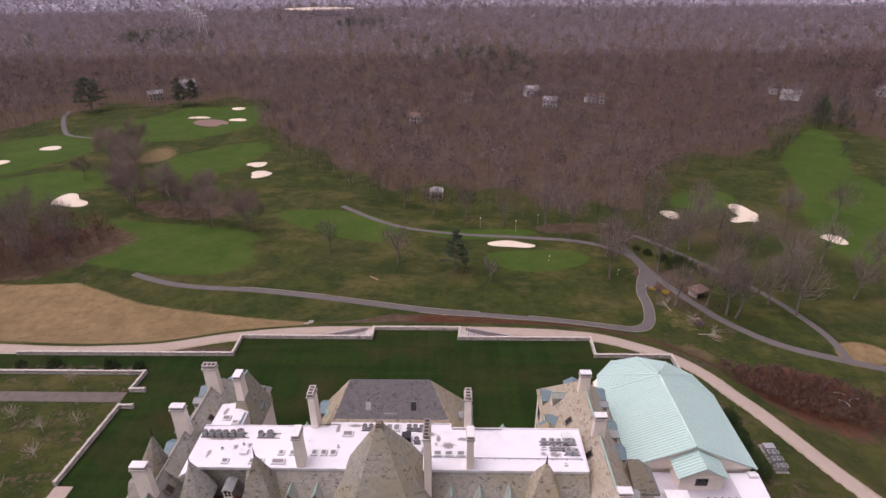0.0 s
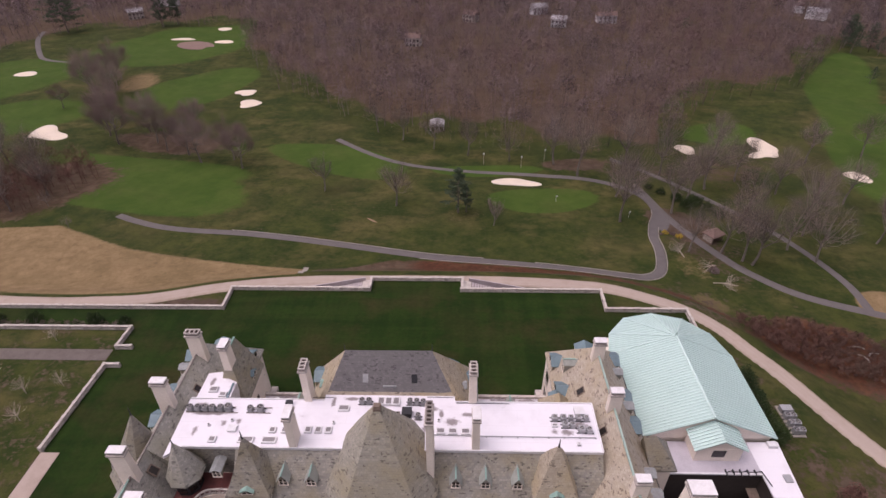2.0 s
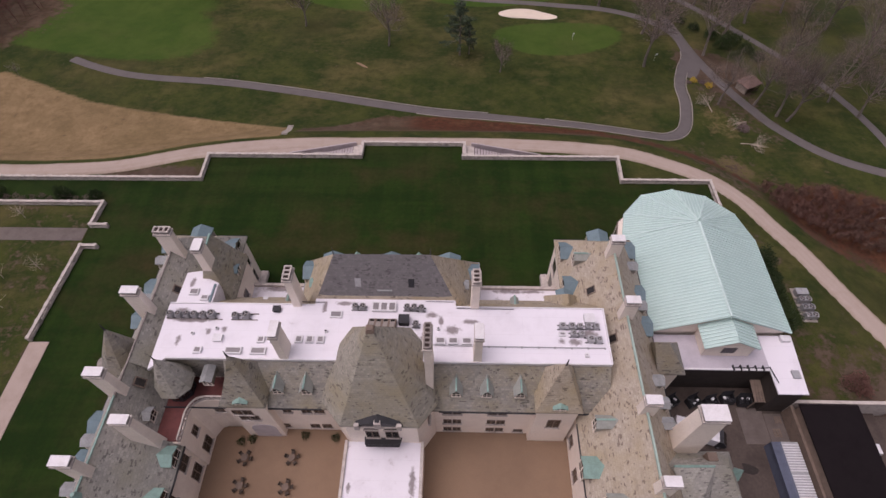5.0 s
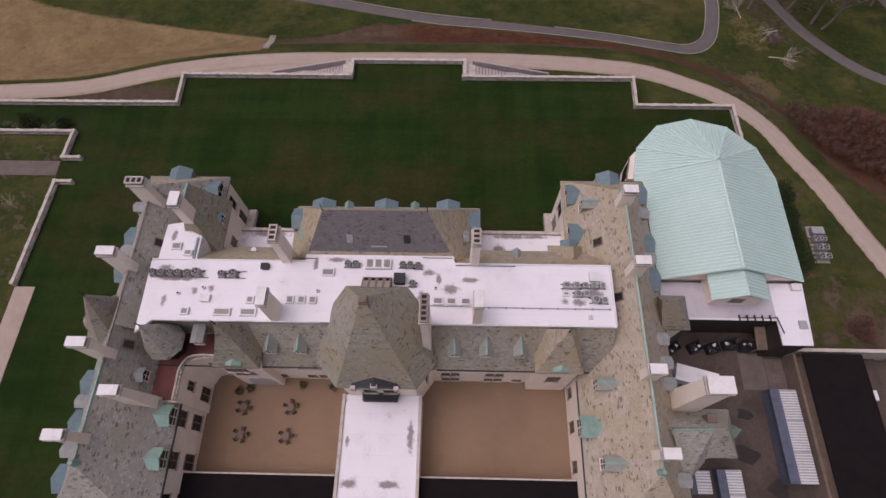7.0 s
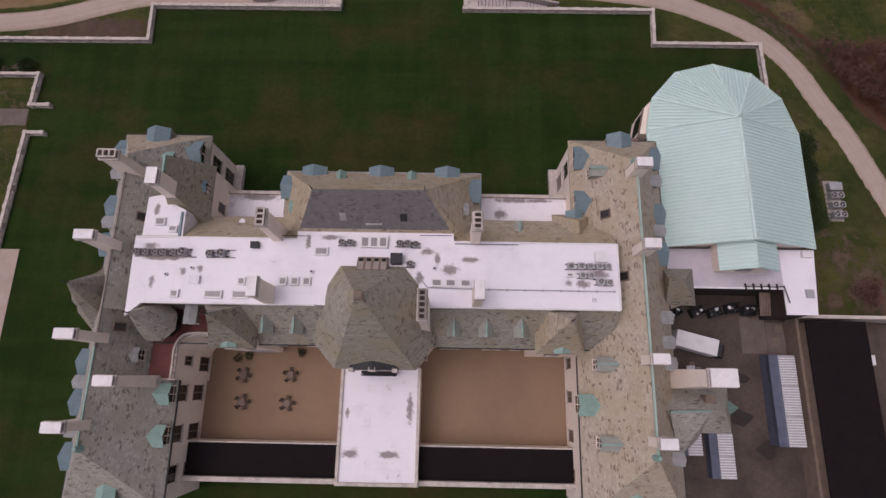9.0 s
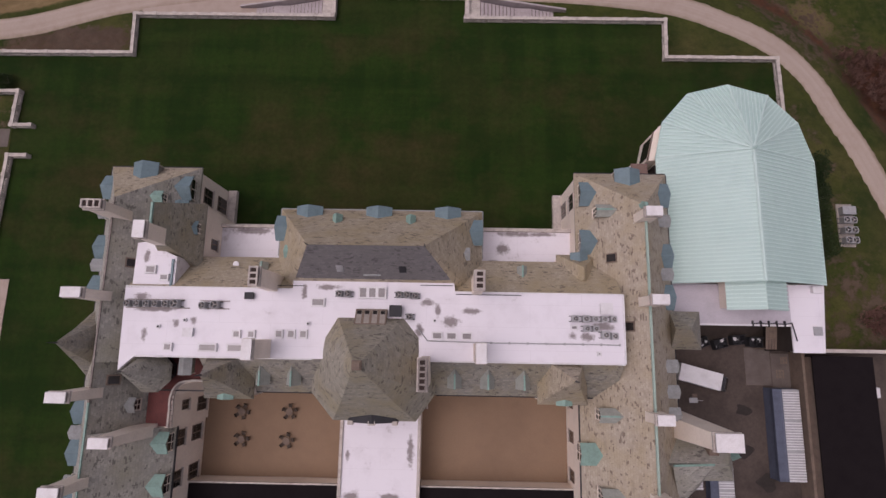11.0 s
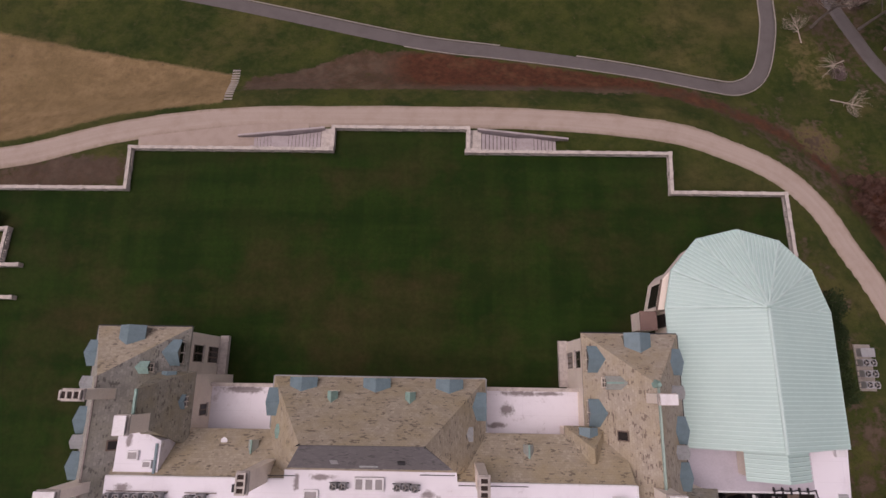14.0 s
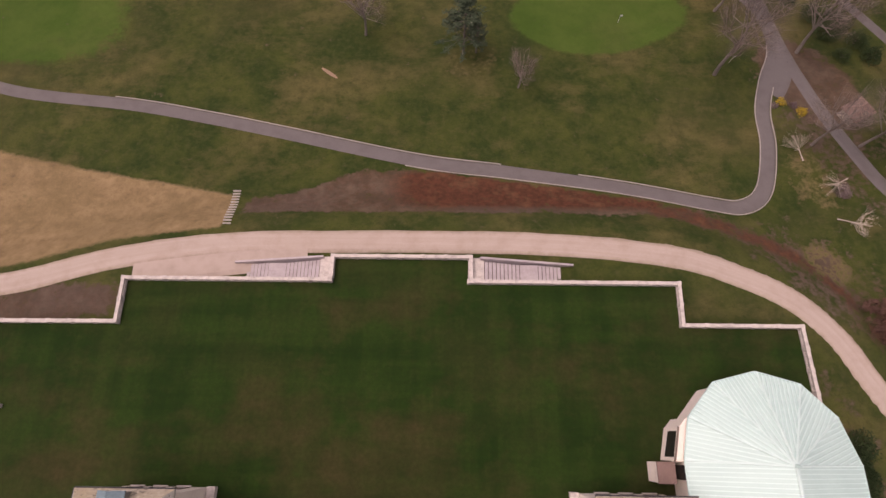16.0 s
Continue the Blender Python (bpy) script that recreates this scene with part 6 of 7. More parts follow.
crowns("brush", brush, np.random.default_rng(5).uniform(1.6, 3.6, len(brush)), 110, 0.2, 0.016, BRUSH, "tangled red-brown brush on the bank", 9)
brush = scatter(-200, -118, 150, 215, 3.4, 11, lambda x, y, g: (blob(x, y, -152, 176, 30, 22, 20) > 0.5))
crowns("brush", brush, np.random.default_rng(6).uniform(5, 11, len(brush)), 160, 0.1, 0.006, BRUSH, "leafless thicket at the edge of the dry field", 10)

# ---- roof equipment ----
FAN_GREY = worn("dull_grey_enamel", (0.30, 0.30, 0.305), (0.12, 0.115, 0.115), 2.0, 0.55, 9.0, 0.7)


def condenser(x, y, z, w=0.8, h=0.9, label="grey rooftop air conditioning unit with a round fan", group="rooftop condensers", turn=0.0, body=FAN_GREY, well=0.44):
    """An outdoor unit: cabinet with corner posts, fan ring, blades, guard spokes and skids."""
    t = thing("condenser_unit", label, "air conditioner", (x, y, z), group)
    c = w * 0.46
    part("cabinet", hull([(sx * a, sy * b, q) for sx in (-1, 1) for sy in (-1, 1) for a, b in ((c, c * 0.8), (c * 0.8, c)) for q in (0.14, h)]), body, t)
    part("fan_well", disc(bmesh.new(), 0, 0, h - 0.02, h + 0.03, w * well, 16), DARK_METAL, t)
    bm = bmesh.new()
    lo, hi = well - 0.05, well + 0.04
    rows = [[bm.verts.new((r * w * math.cos(k * math.pi / 8), r * w * math.sin(k * math.pi / 8), q)) for r, q in ((lo, h), (lo + 0.015, h + 0.1), (hi - 0.01, h + 0.1), (hi, h))] for k in range(16)]
    for p, q in zip(rows, rows[1:] + rows[:1]):
        for i in range(4):
            bm.faces.new((p[i], p[(i + 1) % 4], q[(i + 1) % 4], q[i]))
    bmesh.ops.recalc_face_normals(bm, faces=bm.faces)
    part("fan_ring", bm, body, t)
    part("hub", disc(bmesh.new(), 0, 0, h + 0.03, h + 0.08, w * 0.09, 10), body, t)
    for k in range(3):
        a = k * 2.094
        part("blade", moved(boxes((w * 0.08, w * well * 0.85, -w * 0.07, w * 0.07, h + 0.035, h + 0.05)), pose(0, 0, 0, 0, 0, math.degrees(a))), NECK, t)
    for sx in (-1, 1):
        part("skid", boxes((-w * 0.72, w * 0.72, sx * w * 0.34 - 0.05, sx * w * 0.34 + 0.05, -0.02, 0.14)), DARK_METAL, t)
    t.rotation_euler.z = radians(turn)
    return t


ROOF = 17.62
for x in (-28.5, -27.4, -26.3, -25.3, -24.1):
    condenser(x, 59.2, ROOF)
condenser(-23.0, 59.25, ROOF, 1.0, 1.0)
condenser(-19.8, 59.1, ROOF), condenser(-18.4, 59.2, ROOF, 0.95)
for x0, x1, y in ((-29.0, -21.6, 58.75), (-29.0, -22.2, 59.7), (-20.4, -16.9, 58.75), (-20.4, -16.9, 59.65)):
    t = thing("steel_rail", "dark steel rail under the roof units", "rail", (x0, y, ROOF), "unit rails")
    part("rail", boxes((0, x1 - x0, -0.05, 0.05, -0.02, 0.12)), NECK, t)
for x, y in ((-4.1, 60.7), (-3.1, 60.7), (2.8, 60.7), (3.75, 60.7), (4.7, 60.6), (4.1, 58.2)):
    condenser(x, y, ROOF, 0.78)
for x, y, w in ((23.1, 58.3, 1.05), (24.3, 58.3, 1.05), (25.35, 58.3, 0.9), (26.4, 58.3, 0.9), (27.45, 58.3, 0.9), (24.4, 57.2, 0.95), (25.4, 57.2, 0.9), (26.5, 56.5, 1.15), (27.5, 56.4, 1.0)):
    condenser(x, y, ROOF, w * 0.84, 0.8, "pale rooftop air conditioning unit with a small fan", body=STEEL, well=0.33)


def roof_skylight(x, y, w, d, z=ROOF, h=0.32, label="white framed flat roof skylight", panes=1):
    """A kerbed skylight with separate panes."""
    t = thing("skylight", label, "skylight", (x, y, z), "roof skylights")
    w, d = w * 0.85, d * 0.85
    part("frame", boxes((-w / 2, w / 2, -d / 2, d / 2, -0.02, h)), WHITE_PAINT, t)
    for i in range(panes):
        a, b = -w / 2 + w * i / panes + 0.17, -w / 2 + w * (i + 1) / panes - 0.17
        part("pane", boxes((a, b, -d / 2 + 0.17, d / 2 - 0.17, h - 0.05, h + 0.02)), PANE_GREY, t)
    return t


PANE_GREY = worn("milky_grey_pane", (0.22, 0.20, 0.205), (0.12, 0.11, 0.11), 1.0, 0.3, 5.0, 0.5, 0.5)
for x, y, w, d in ((-6.6, 59.7, 1.9, 1.2), (-15.8, 55.9, 1.1, 1.1), (-14.1, 55.9, 1.1, 1.1), (-10.9, 56.0, 1.15, 1.2), (-9.5, 56.0, 1.15, 1.2), (-8.1, 56.0, 1.15, 1.2), (7.3, 56.1, 1.5, 1.1), (8.95, 56.1, 1.5, 1.1),
                   (10.7, 56.1, 1.5, 1.1), (-19.0, 54.3, 2.5, 1.15), (-15.8, 54.3, 2.3, 1.15), (23.0, 57.3, 1.0, 0.7)):
    roof_skylight(x, y, w, d)
roof_skylight(-0.3, 60.9, 3.8, 1.6, label="long white skylight with three panes", panes=3, h=0.45)
roof_skylight(-23.6, 54.3, 1.2, 1.1), roof_skylight(25.8, 54.4, 0.6, 0.6)
roof_skylight(-26.9, 63.3, 1.5, 1.2, 17.0), roof_skylight(-25.2, 62.4, 1.3, 1.0, 17.0)
# glazed slope behind the tower
glaze = thing("sloping_skylight", "row of four weathered sloping skylight panels behind the tower", "skylight", (-0.3, 58.1, ROOF))
part("frame", hull([(-1.8, -0.9, 0), (1.8, -0.9, 0), (-1.8, 0.9, 0), (1.8, 0.9, 0), (-1.8, -0.9, 1.5), (1.8, -0.9, 1.5), (-1.8, 0.9, 0.5), (1.8, 0.9, 0.5)]), TIMBER, glaze)
for i in range(4):
    x = -1.35 + 0.9 * i
    part("pane", hull([(x - 0.3, -0.75, 1.45), (x + 0.3, -0.75, 1.45), (x - 0.3, 0.75, 0.62), (x + 0.3, 0.75, 0.62), (x - 0.3, -0.75, 1.3), (x + 0.3, -0.75, 1.3)]), KERB, glaze, "pale weathered panel")
    part("vent", hull([(x - 0.26, 0.3, 0.9), (x + 0.26, 0.3, 0.9), (x - 0.26, 0.72, 0.68), (x + 0.26, 0.72, 0.68), (x - 0.26, 0.3, 0.7), (x + 0.26, 0.72, 0.5)]), GLASS, glaze, "dark square vent")


def roof_box(name, label, category, x, y, w, d, h, material, z=ROOF):
    t = thing(name, label, category, (x, y, z))
    part("body", boxes((-w / 2, w / 2, -d / 2, d / 2, -0.02, h)), material, t)
    part("lid", boxes((-w / 2 - 0.06, w / 2 + 0.06, -d / 2 - 0.06, d / 2 + 0.06, h, h + 0.08)), material, t)


roof_box("roof_hatch", "dark metal housing on the flat roof", "roof housing", 2.5, 58.8, 1.3, 1.2, 0.9, DARK_METAL)
roof_box("roof_hatch", "low white roof hatch", "roof hatch", -21.4, 56.0, 1.1, 0.9, 0.35, WHITE_PAINT)
roof_box("roof_hatch", "low white roof hatch", "roof hatch", 26.7, 59.5, 1.3, 1.2, 0.6, WHITE_PAINT)
roof_box("roof_vent", "dark square roof vent", "roof vent", -14.6, 60.3, 0.9, 0.7, 0.5, DARK_METAL)
for x, y in ((-21.9, 57.4), (-7.6, 57.2), (7.0, 57.8), (-24.9, 56.6)):
    t = thing("roof_drain", "round white roof vent pipe", "vent pipe", (x, y, ROOF), "roof vent pipes")
    part("pipe", disc(bmesh.new(), 0, 0, -0.02, 0.35, 0.22, 12), WHITE_PAINT, t)
    part("mouth", disc(bmesh.new(), 0, 0, 0.34, 0.37, 0.13, 10), DARK_METAL, t)
pipe = thing("roof_pipe", "grey gas pipe on small supports across the roof", "pipe", (13, 55.4, ROOF))
part("pipe", tube(bmesh.new(), (0, 0, 0.15), (15.2, 0, 0.15), 0.06, 0.06, 6), STEEL, pipe)
part("pipe", tube(tube(bmesh.new(), (-8.0, 1.6, 0.15), (-6.8, 0.1, 0.15), 0.06, 0.06, 6), (-6.8, 0.1, 0.15), (0, 0, 0.15), 0.06, 0.06, 6), STEEL, pipe)
for i in range(8):
    part("support", boxes((0.4 + i * 2.1, 0.62 + i * 2.1, -0.14, 0.14, -0.02, 0.09)), STEEL, pipe)
for x0, x1, y in ((-12.0, -8.4, 61.6), (5.2, 9.0, 61.9), (9.4, 17.0, 60.9)):
    t = thing("roof_pipe", "thin dark pipe along the roof edge", "pipe", (x0, y, ROOF), "edge pipes")
    part("pipe", tube(bmesh.new(), (0, 0, 0.1), (x1 - x0, 0, 0.1), 0.045, 0.045, 5), DARK_METAL, t)
dish = thing("satellite_dish", "small white dish on the garden side slope", "satellite dish", (-18.3, 64.6, 13.0))
part("dish", hull(ring(12, 0.4, 0.5) + ring(12, 0.15, 0.3)), WHITE_PAINT, dish)
part("post", tube(bmesh.new(), (0, 0, -0.4), (0, 0, 0.35), 0.05, 0.05, 5), STEEL, dish)

# rooflights set in the wing slopes
for x, y, s in ((-29.6, 57.6, -1), (-30.2, 50.4, -1), (28.6, 66.0, 1), (29.9, 57.6, 1), (-29.9, 64.2, -1)):
    z = 10.45 + (abs(x) - 25.2) * 7.75 / 6.5
    m = pose(x, y, z + 0.04, 0, -49 * s, 0)
    f = part("skylight", moved(boxes((-0.75, 0.75, -0.6, 0.6, -0.1, 0.1)), m), TIMBER, house)
    part("pane", moved(boxes((-0.6, 0.6, -0.45, 0.45, 0.06, 0.13)), m), GLASS, f)

# ---- courtyard pots ----
def shrub(x, y, z, r, h, material, label, group, n=520, name="shrub", category="shrub"):
    """A leafy or twiggy bush of many small blades on short stems."""
    t = thing(name, label, category, (x, y, z), group)
    g = random.Random(int(x * 13 + y * 7))
    stems, leaves = bmesh.new(), bmesh.new()
    for i in range(7):
        a = i * 0.9 + g.random()
        tube(stems, (0, 0, -0.05), (0.7 * r * math.cos(a), 0.7 * r * math.sin(a), h * 0.7), 0.03, 0.012, 4)
    for _ in range(n):
        d = Vector((g.gauss(0, 1), g.gauss(0, 1), abs(g.gauss(0, 1)))).normalized()
        q = g.uniform(0.45, 1.0) * (1 + 0.2 * math.sin(3 * math.atan2(d.y, d.x) + x))
        o = Vector((d.x * r * q, d.y * r * q, h * 0.15 + d.z * h * 0.85 * q))
        w = (d + Vector((g.uniform(-1, 1), g.uniform(-1, 1), g.uniform(-1, 1)))).normalized() * r * 0.16
        s = w.orthogonal().normalized() * r * 0.05
        leaves.faces.new((leaves.verts.new(o - s), leaves.verts.new(o + s), leaves.verts.new(o + w)))
    part("stem", stems, BARK, t, uv=False)
    part("foliage", leaves, material, t, uv=False)
    return t


CHAIR = worn("brown_metal", (0.085, 0.064, 0.052), (0.04, 0.03, 0.025), 1.5)
for x, y in ((-20.2, 45.3), (-13.5, 45.4), (-20.0, 41.6), (-13.7, 41.5)):
    t = thing("courtyard_table", "brown round courtyard table with dark chairs drawn up", "table", (x, y, COURT), "courtyard tables")
    part("tabletop", disc(bmesh.new(), 0, 0, 0.7, 0.76, 0.5, 14), TIMBER, t)
    part("pedestal", disc(bmesh.new(), 0, 0, -0.02, 0.7, 0.08, 8), DARK_METAL, t)
    for i in range(5):
        a = 2 * math.pi * i / 5 + x
        c = thing("courtyard_chair", "brown metal courtyard chair", "chair", (x + 0.82 * math.cos(a), y + 0.82 * math.sin(a), COURT), "courtyard chairs")
        c.rotation_euler.z = a
        part("seat", boxes((-0.24, 0.24, -0.24, 0.24, 0.42, 0.47)), CHAIR, c)
        part("backrest", boxes((0.2, 0.25, -0.24, 0.24, 0.47, 0.9)), CHAIR, c)
        for sx in (-0.2, 0.2):
            for sy in (-0.2, 0.2):
                part("leg", boxes((sx - 0.02, sx + 0.02, sy - 0.02, sy + 0.02, -0.01, 0.42)), CHAIR, c)
for x, y in ((-12.2, 48.6), (-7.8, 48.4), (-21.3, 47.6), (-19.8, 48.0)):
    shrub(x, y, COURT, 0.7, 0.9, SHRUB, "dark clipped shrub against the courtyard wall", "court shrubs")

# ---- service yard ----
truck = thing("box_truck", "white box truck parked askew in the yard", "truck", (45.7, 51.0, -2.5))
truck.rotation_euler.z = radians(-14.5)
part("cargo_box", boxes((-3.6, 2.5, -1.2, 1.2, 0.9, 3.0)), WHITE_PAINT, truck)
part("cab", hull([(2.55, -1.05, 0.5), (4.1, -1.05, 0.5), (2.55, 1.05, 0.5), (4.1, 1.05, 0.5), (2.55, -1.0, 2.3), (3.3, -1.0, 2.3), (2.55, 1.0, 2.3), (3.3, 1.0, 2.3), (4.1, -1.05, 1.3), (4.1, 1.05, 1.3)]), DARK_METAL, truck)
part("windscreen", hull([(3.38, -0.9, 2.2), (3.38, 0.9, 2.2), (4.0, -0.9, 1.45), (4.0, 0.9, 1.45), (3.45, -0.9, 2.25), (3.45, 0.9, 2.25), (4.06, -0.9, 1.5), (4.06, 0.9, 1.5)]), GLASS, truck)
part("chassis", boxes((-3.5, 3.9, -0.45, 0.45, 0.5, 0.9)), DARK_METAL, truck)
for x in (-2.2, 3.2):
    for y in (-0.98, 0.98):
        wheel = part("wheel", tube(bmesh.new(), (x, y - 0.15, 0.45), (x, y + 0.15, 0.45), 0.45, 0.45, 14), DARK_METAL, truck)
        part("rim", tube(bmesh.new(), (x, y - 0.17, 0.45), (x, y + 0.17, 0.45), 0.22, 0.22, 10), STEEL, wheel)
for i, (x, y) in enumerate(((43.2, 55.9), (46.5, 56.0), (49.2, 55.9), (51.9, 56.5), (54.4, 56.2))):
    d = thing("dumpster", "black open waste container filled with pale rubbish", "waste container", (x, y, -2.5), "yard dumpsters")
    d.rotation_euler.z = radians((28, 22, 14, 6, -5)[i])
    part("bin", boxes((-0.95, 0.95, -0.7, -0.62, 0.1, 1.3), (-0.95, 0.95, 0.62, 0.7, 0.1, 1.5), (-0.95, -0.87, -0.62, 0.62, 0.1, 1.4), (0.87, 0.95, -0.62, 0.62, 0.1, 1.4), (-0.87, 0.87, -0.62, 0.62, 0.1, 0.2)), DARK_METAL, d)
    part("lid", hull([(-0.95, 0.65, 1.5), (0.95, 0.65, 1.5), (-0.95, 0.75, 2.3), (0.95, 0.75, 2.3), (-0.95, 0.7, 1.5), (0.95, 0.8, 2.3)]), DARK_METAL, d)
    g = random.Random(i)
    for k in range(9):
        a, b, c = g.uniform(-0.7, 0.7), g.uniform(-0.45, 0.45), g.uniform(0.15, 0.3)
        part("rubbish_bag", hull([(a + c * math.cos(u) * g.uniform(0.7, 1), b + c * math.sin(u) * g.uniform(0.7, 1), 0.9 + v) for u in np.arange(0, 6.2, 1.0) for v in (0, 0.25 * g.random() + 0.1)]), WHITE_PAINT if (k + i) % 3 == 0 else DARK_METAL, d)
structure(part("yard_slab", boxes((53.2, 57.0, 49.9, 55.4, -2.6, -2.47)), SLAB), "pale worn concrete slab in the yard", "slab")
structure(part("yard_slab", boxes((57.1, 59.8, 46.5, 54.6, -2.6, -2.475)), SLAB), "pale worn concrete slab in the yard", "slab")
structure(part("service_yard", boxes((69.0, 84.0, 26, 54.6, -6, -2.9)), YARD), "dark asphalt beside the garage", "yard")
for x, y, r in ((52.4, 46.3, 1.1), (51.6, 40.7, 1.6), (55.2, 36.2, 1.4)):
    oil = bmesh.new()
    rim_pts = [oil.verts.new((x + r * (1 + 0.3 * math.sin(3 * a + x)) * math.cos(a), y + 0.8 * r * (1 + 0.25 * math.sin(2 * a + y)) * math.sin(a), -2.492)) for a in np.arange(24) * math.pi / 12]
    oil.faces.new(rim_pts)
    structure(part("oil_stain", oil, OIL), "dark oil stain on the yard asphalt", "stain")
pick = thing("hand_cart", "small pale hand cart beside the truck", "cart", (45.0, 47.6, -2.5))
part("bed", boxes((-0.6, 0.6, -0.35, 0.35, 0.35, 0.5)), STEEL, pick)
part("handle", tube(bmesh.new(), (0.6, 0, 0.45), (1.2, 0, 0.9), 0.04, 0.04, 5), STEEL, pick)
for k in (-0.4, 0.4):
    part("wheel", tube(bmesh.new(), (-0.2, k - 0.05, 0.2), (-0.2, k + 0.05, 0.2), 0.2, 0.2, 10), DARK_METAL, pick)
clutter = thing("pipe_run", "dark iron pipes and brackets along the flat roof edge", "pipes", (50.5, 58.6, 5.0))
for k in range(5):
    part("pipe", tube(bmesh.new(), (k * 1.05, 0.1 * (k % 2), 0.25), (k * 1.05 + 1.3, 0.25 - 0.2 * (k % 2), 0.3), 0.07, 0.07, 6), DARK_METAL, clutter)
    part("bracket", boxes((k * 1.1, k * 1.1 + 0.1, -0.35, 0.5, -0.02, 0.4)), DARK_METAL, clutter)
part("pipe", tube(bmesh.new(), (5.4, 0.2, 0.3), (5.9, -2.2, 0.3), 0.08, 0.08, 6), DARK_METAL, clutter)
# Sloping planks on posts, added in place of the extension's boarded west wall.
plank_wall = thing("boarded_wall_stand_in", "dark planks standing in for the extension's boarded west wall", "shelter", (56.6, 57.0, -2.5))
for i in range(9):
    part("plank", hull([(-1.9 + i * 0.43, -1.8, 3.1), (-1.5 + i * 0.43, -1.8, 3.1), (-1.9 + i * 0.43, 1.6, 3.6), (-1.5 + i * 0.43, 1.6, 3.6), (-1.9 + i * 0.43, -1.8, 3.2), (-1.5 + i * 0.43, 1.6, 3.7)]), TIMBER, plank_wall)
for x in (-1.8, 1.8):
    part("post", boxes((x - 0.08, x + 0.08, -1.75, -1.6, 0, 3.1)), TIMBER, plank_wall)


def long_shed(x0, x1, y0, y1, z1, label, seams=26):
    """A low shed: dark side, pitched corrugated white roof in sheets."""
    t = thing("storage_shed", label, "shed", ((x0 + x1) / 2, (y0 + y1) / 2, -2.5), "yard sheds")
    w, d, h = (x1 - x0) / 2, (y1 - y0) / 2, z1 + 2.5
    part("body", boxes((-w, w, -d, d, 0, h - 0.15)), SHED_BLUE, t)
    n = max(2, int((y1 - y0) / 3.2))
    for i in range(n):
        a, b = -d + 2 * d * i / n, -d + 2 * d * (i + 1) / n - 0.03
        # Grey valleys under white ribs put the rib shading into the colours.
        sheet = part("roof_sheet", boxes((-w * 0.28, w + 0.1, a, b, h - 0.15, h)), STEEL, t)
        k = int((b - a) / 0.36)
        bm = bmesh.new()
        for j in range(k):
            c = a + 0.18 + j * 0.36
            box(bm, -w * 0.28, w + 0.1, c - 0.07, c + 0.07, h, h + 0.06)
        tagged(part("ribs", bm, WHITE_PAINT, sheet), kind="stuff")
    part("roof_edge", hull([(-w, -d, h - 0.6), (-w * 0.28, -d, h - 0.05), (-w, d, h - 0.6), (-w * 0.28, d, h - 0.05), (-w, -d, h - 0.75), (-w, d, h - 0.75), (-w * 0.28, -d, h - 0.2), (-w * 0.28, d, h - 0.2)]), SHED_BLUE, t)


SHED_BLUE = worn("faded_blue_steel", (0.10, 0.115, 0.16), (0.05, 0.055, 0.08), 0.8, 0.6)
long_shed(55.6, 59.2, 36.9, 49.6, 0.0, "long low shed with a ribbed white roof and blue side")
long_shed(42.0, 45.0, 35.4, 38.4, -0.9, "small white-roofed storage shed")
long_shed(46.2, 49.4, 32.4, 38.6, -0.9, "small white-roofed storage shed")
garage = thing("garage_building", "low stone garage with a black felt roof", "garage", (64.5, 42, -2.5))
part("wall", boxes((-4.2, 4.0, -18, 12.2, 0, 4.6)), TIMBER, garage)
part("flat_roof", boxes((-4.4, 4.2, -18.2, 12.4, 4.6, 4.8)), BLACK_ROOF, garage, "black felt flat roof")
structure(part("yard_wall", boxes((59.9, 60.4, 24, 54.8, -2.5, 0.4)), TIMBER), "weathered stone wall beside the service yard", "wall")
structure(part("yard_wall", boxes((60.2, 76, 54.9, 55.4, -4, 1.4)), STONE), "weathered stone wall beside the service yard", "wall")
for x, y, w, d, h, mat, lab in ((70.6, 53.0, 2.2, 2.4, 1.4, SHED_BLUE, "grey covered trailer beside the garage"), (71.2, 49.2, 2.0, 1.7, 2.2, WHITE_PAINT, "white covered cart beside the garage"), (70.8, 45.2, 1.6, 1.2, 1.2, STEEL, "pale stack of boards beside the garage"), (71.0, 42.2, 1.3, 1.0, 1.0, STEEL, "pale stack of boards beside the garage")):
    t = thing("covered_cart", lab, "cart", (x, y, land(x, y)))
    part("cover", hull([(sx * w / 2, sy * d / 2, 0.35) for sx in (-1, 1) for sy in (-1, 1)] + [(sx * w * 0.4, sy * d * 0.42, h) for sx in (-1, 1) for sy in (-1, 1)]), mat, t)
    part("base", boxes((-w / 2, w / 2, -d / 2, d / 2, -0.3, 0.35)), DARK_METAL, t)
for x, y, w in ((58.3, 51.6, 1.2), (45.4, 48.1, 0.7), (59.0, 53.6, 1.0)):
    t = thing("pallet", "weathered wooden pallet on the yard", "pallet", (x, y, -2.5), "pallets")
    for i in range(6):
        part("slat", boxes((-w / 2, w / 2, -w / 2 + i * w / 5.4, -w / 2 + i * w / 5.4 + 0.1, 0.1, 0.14)), TIMBER, t)
    for s in (-1, 0, 1):
        part("bearer", boxes((s * w * 0.42 - 0.04, s * w * 0.42 + 0.04, -w / 2, w / 2, -0.01, 0.1)), TIMBER, t)

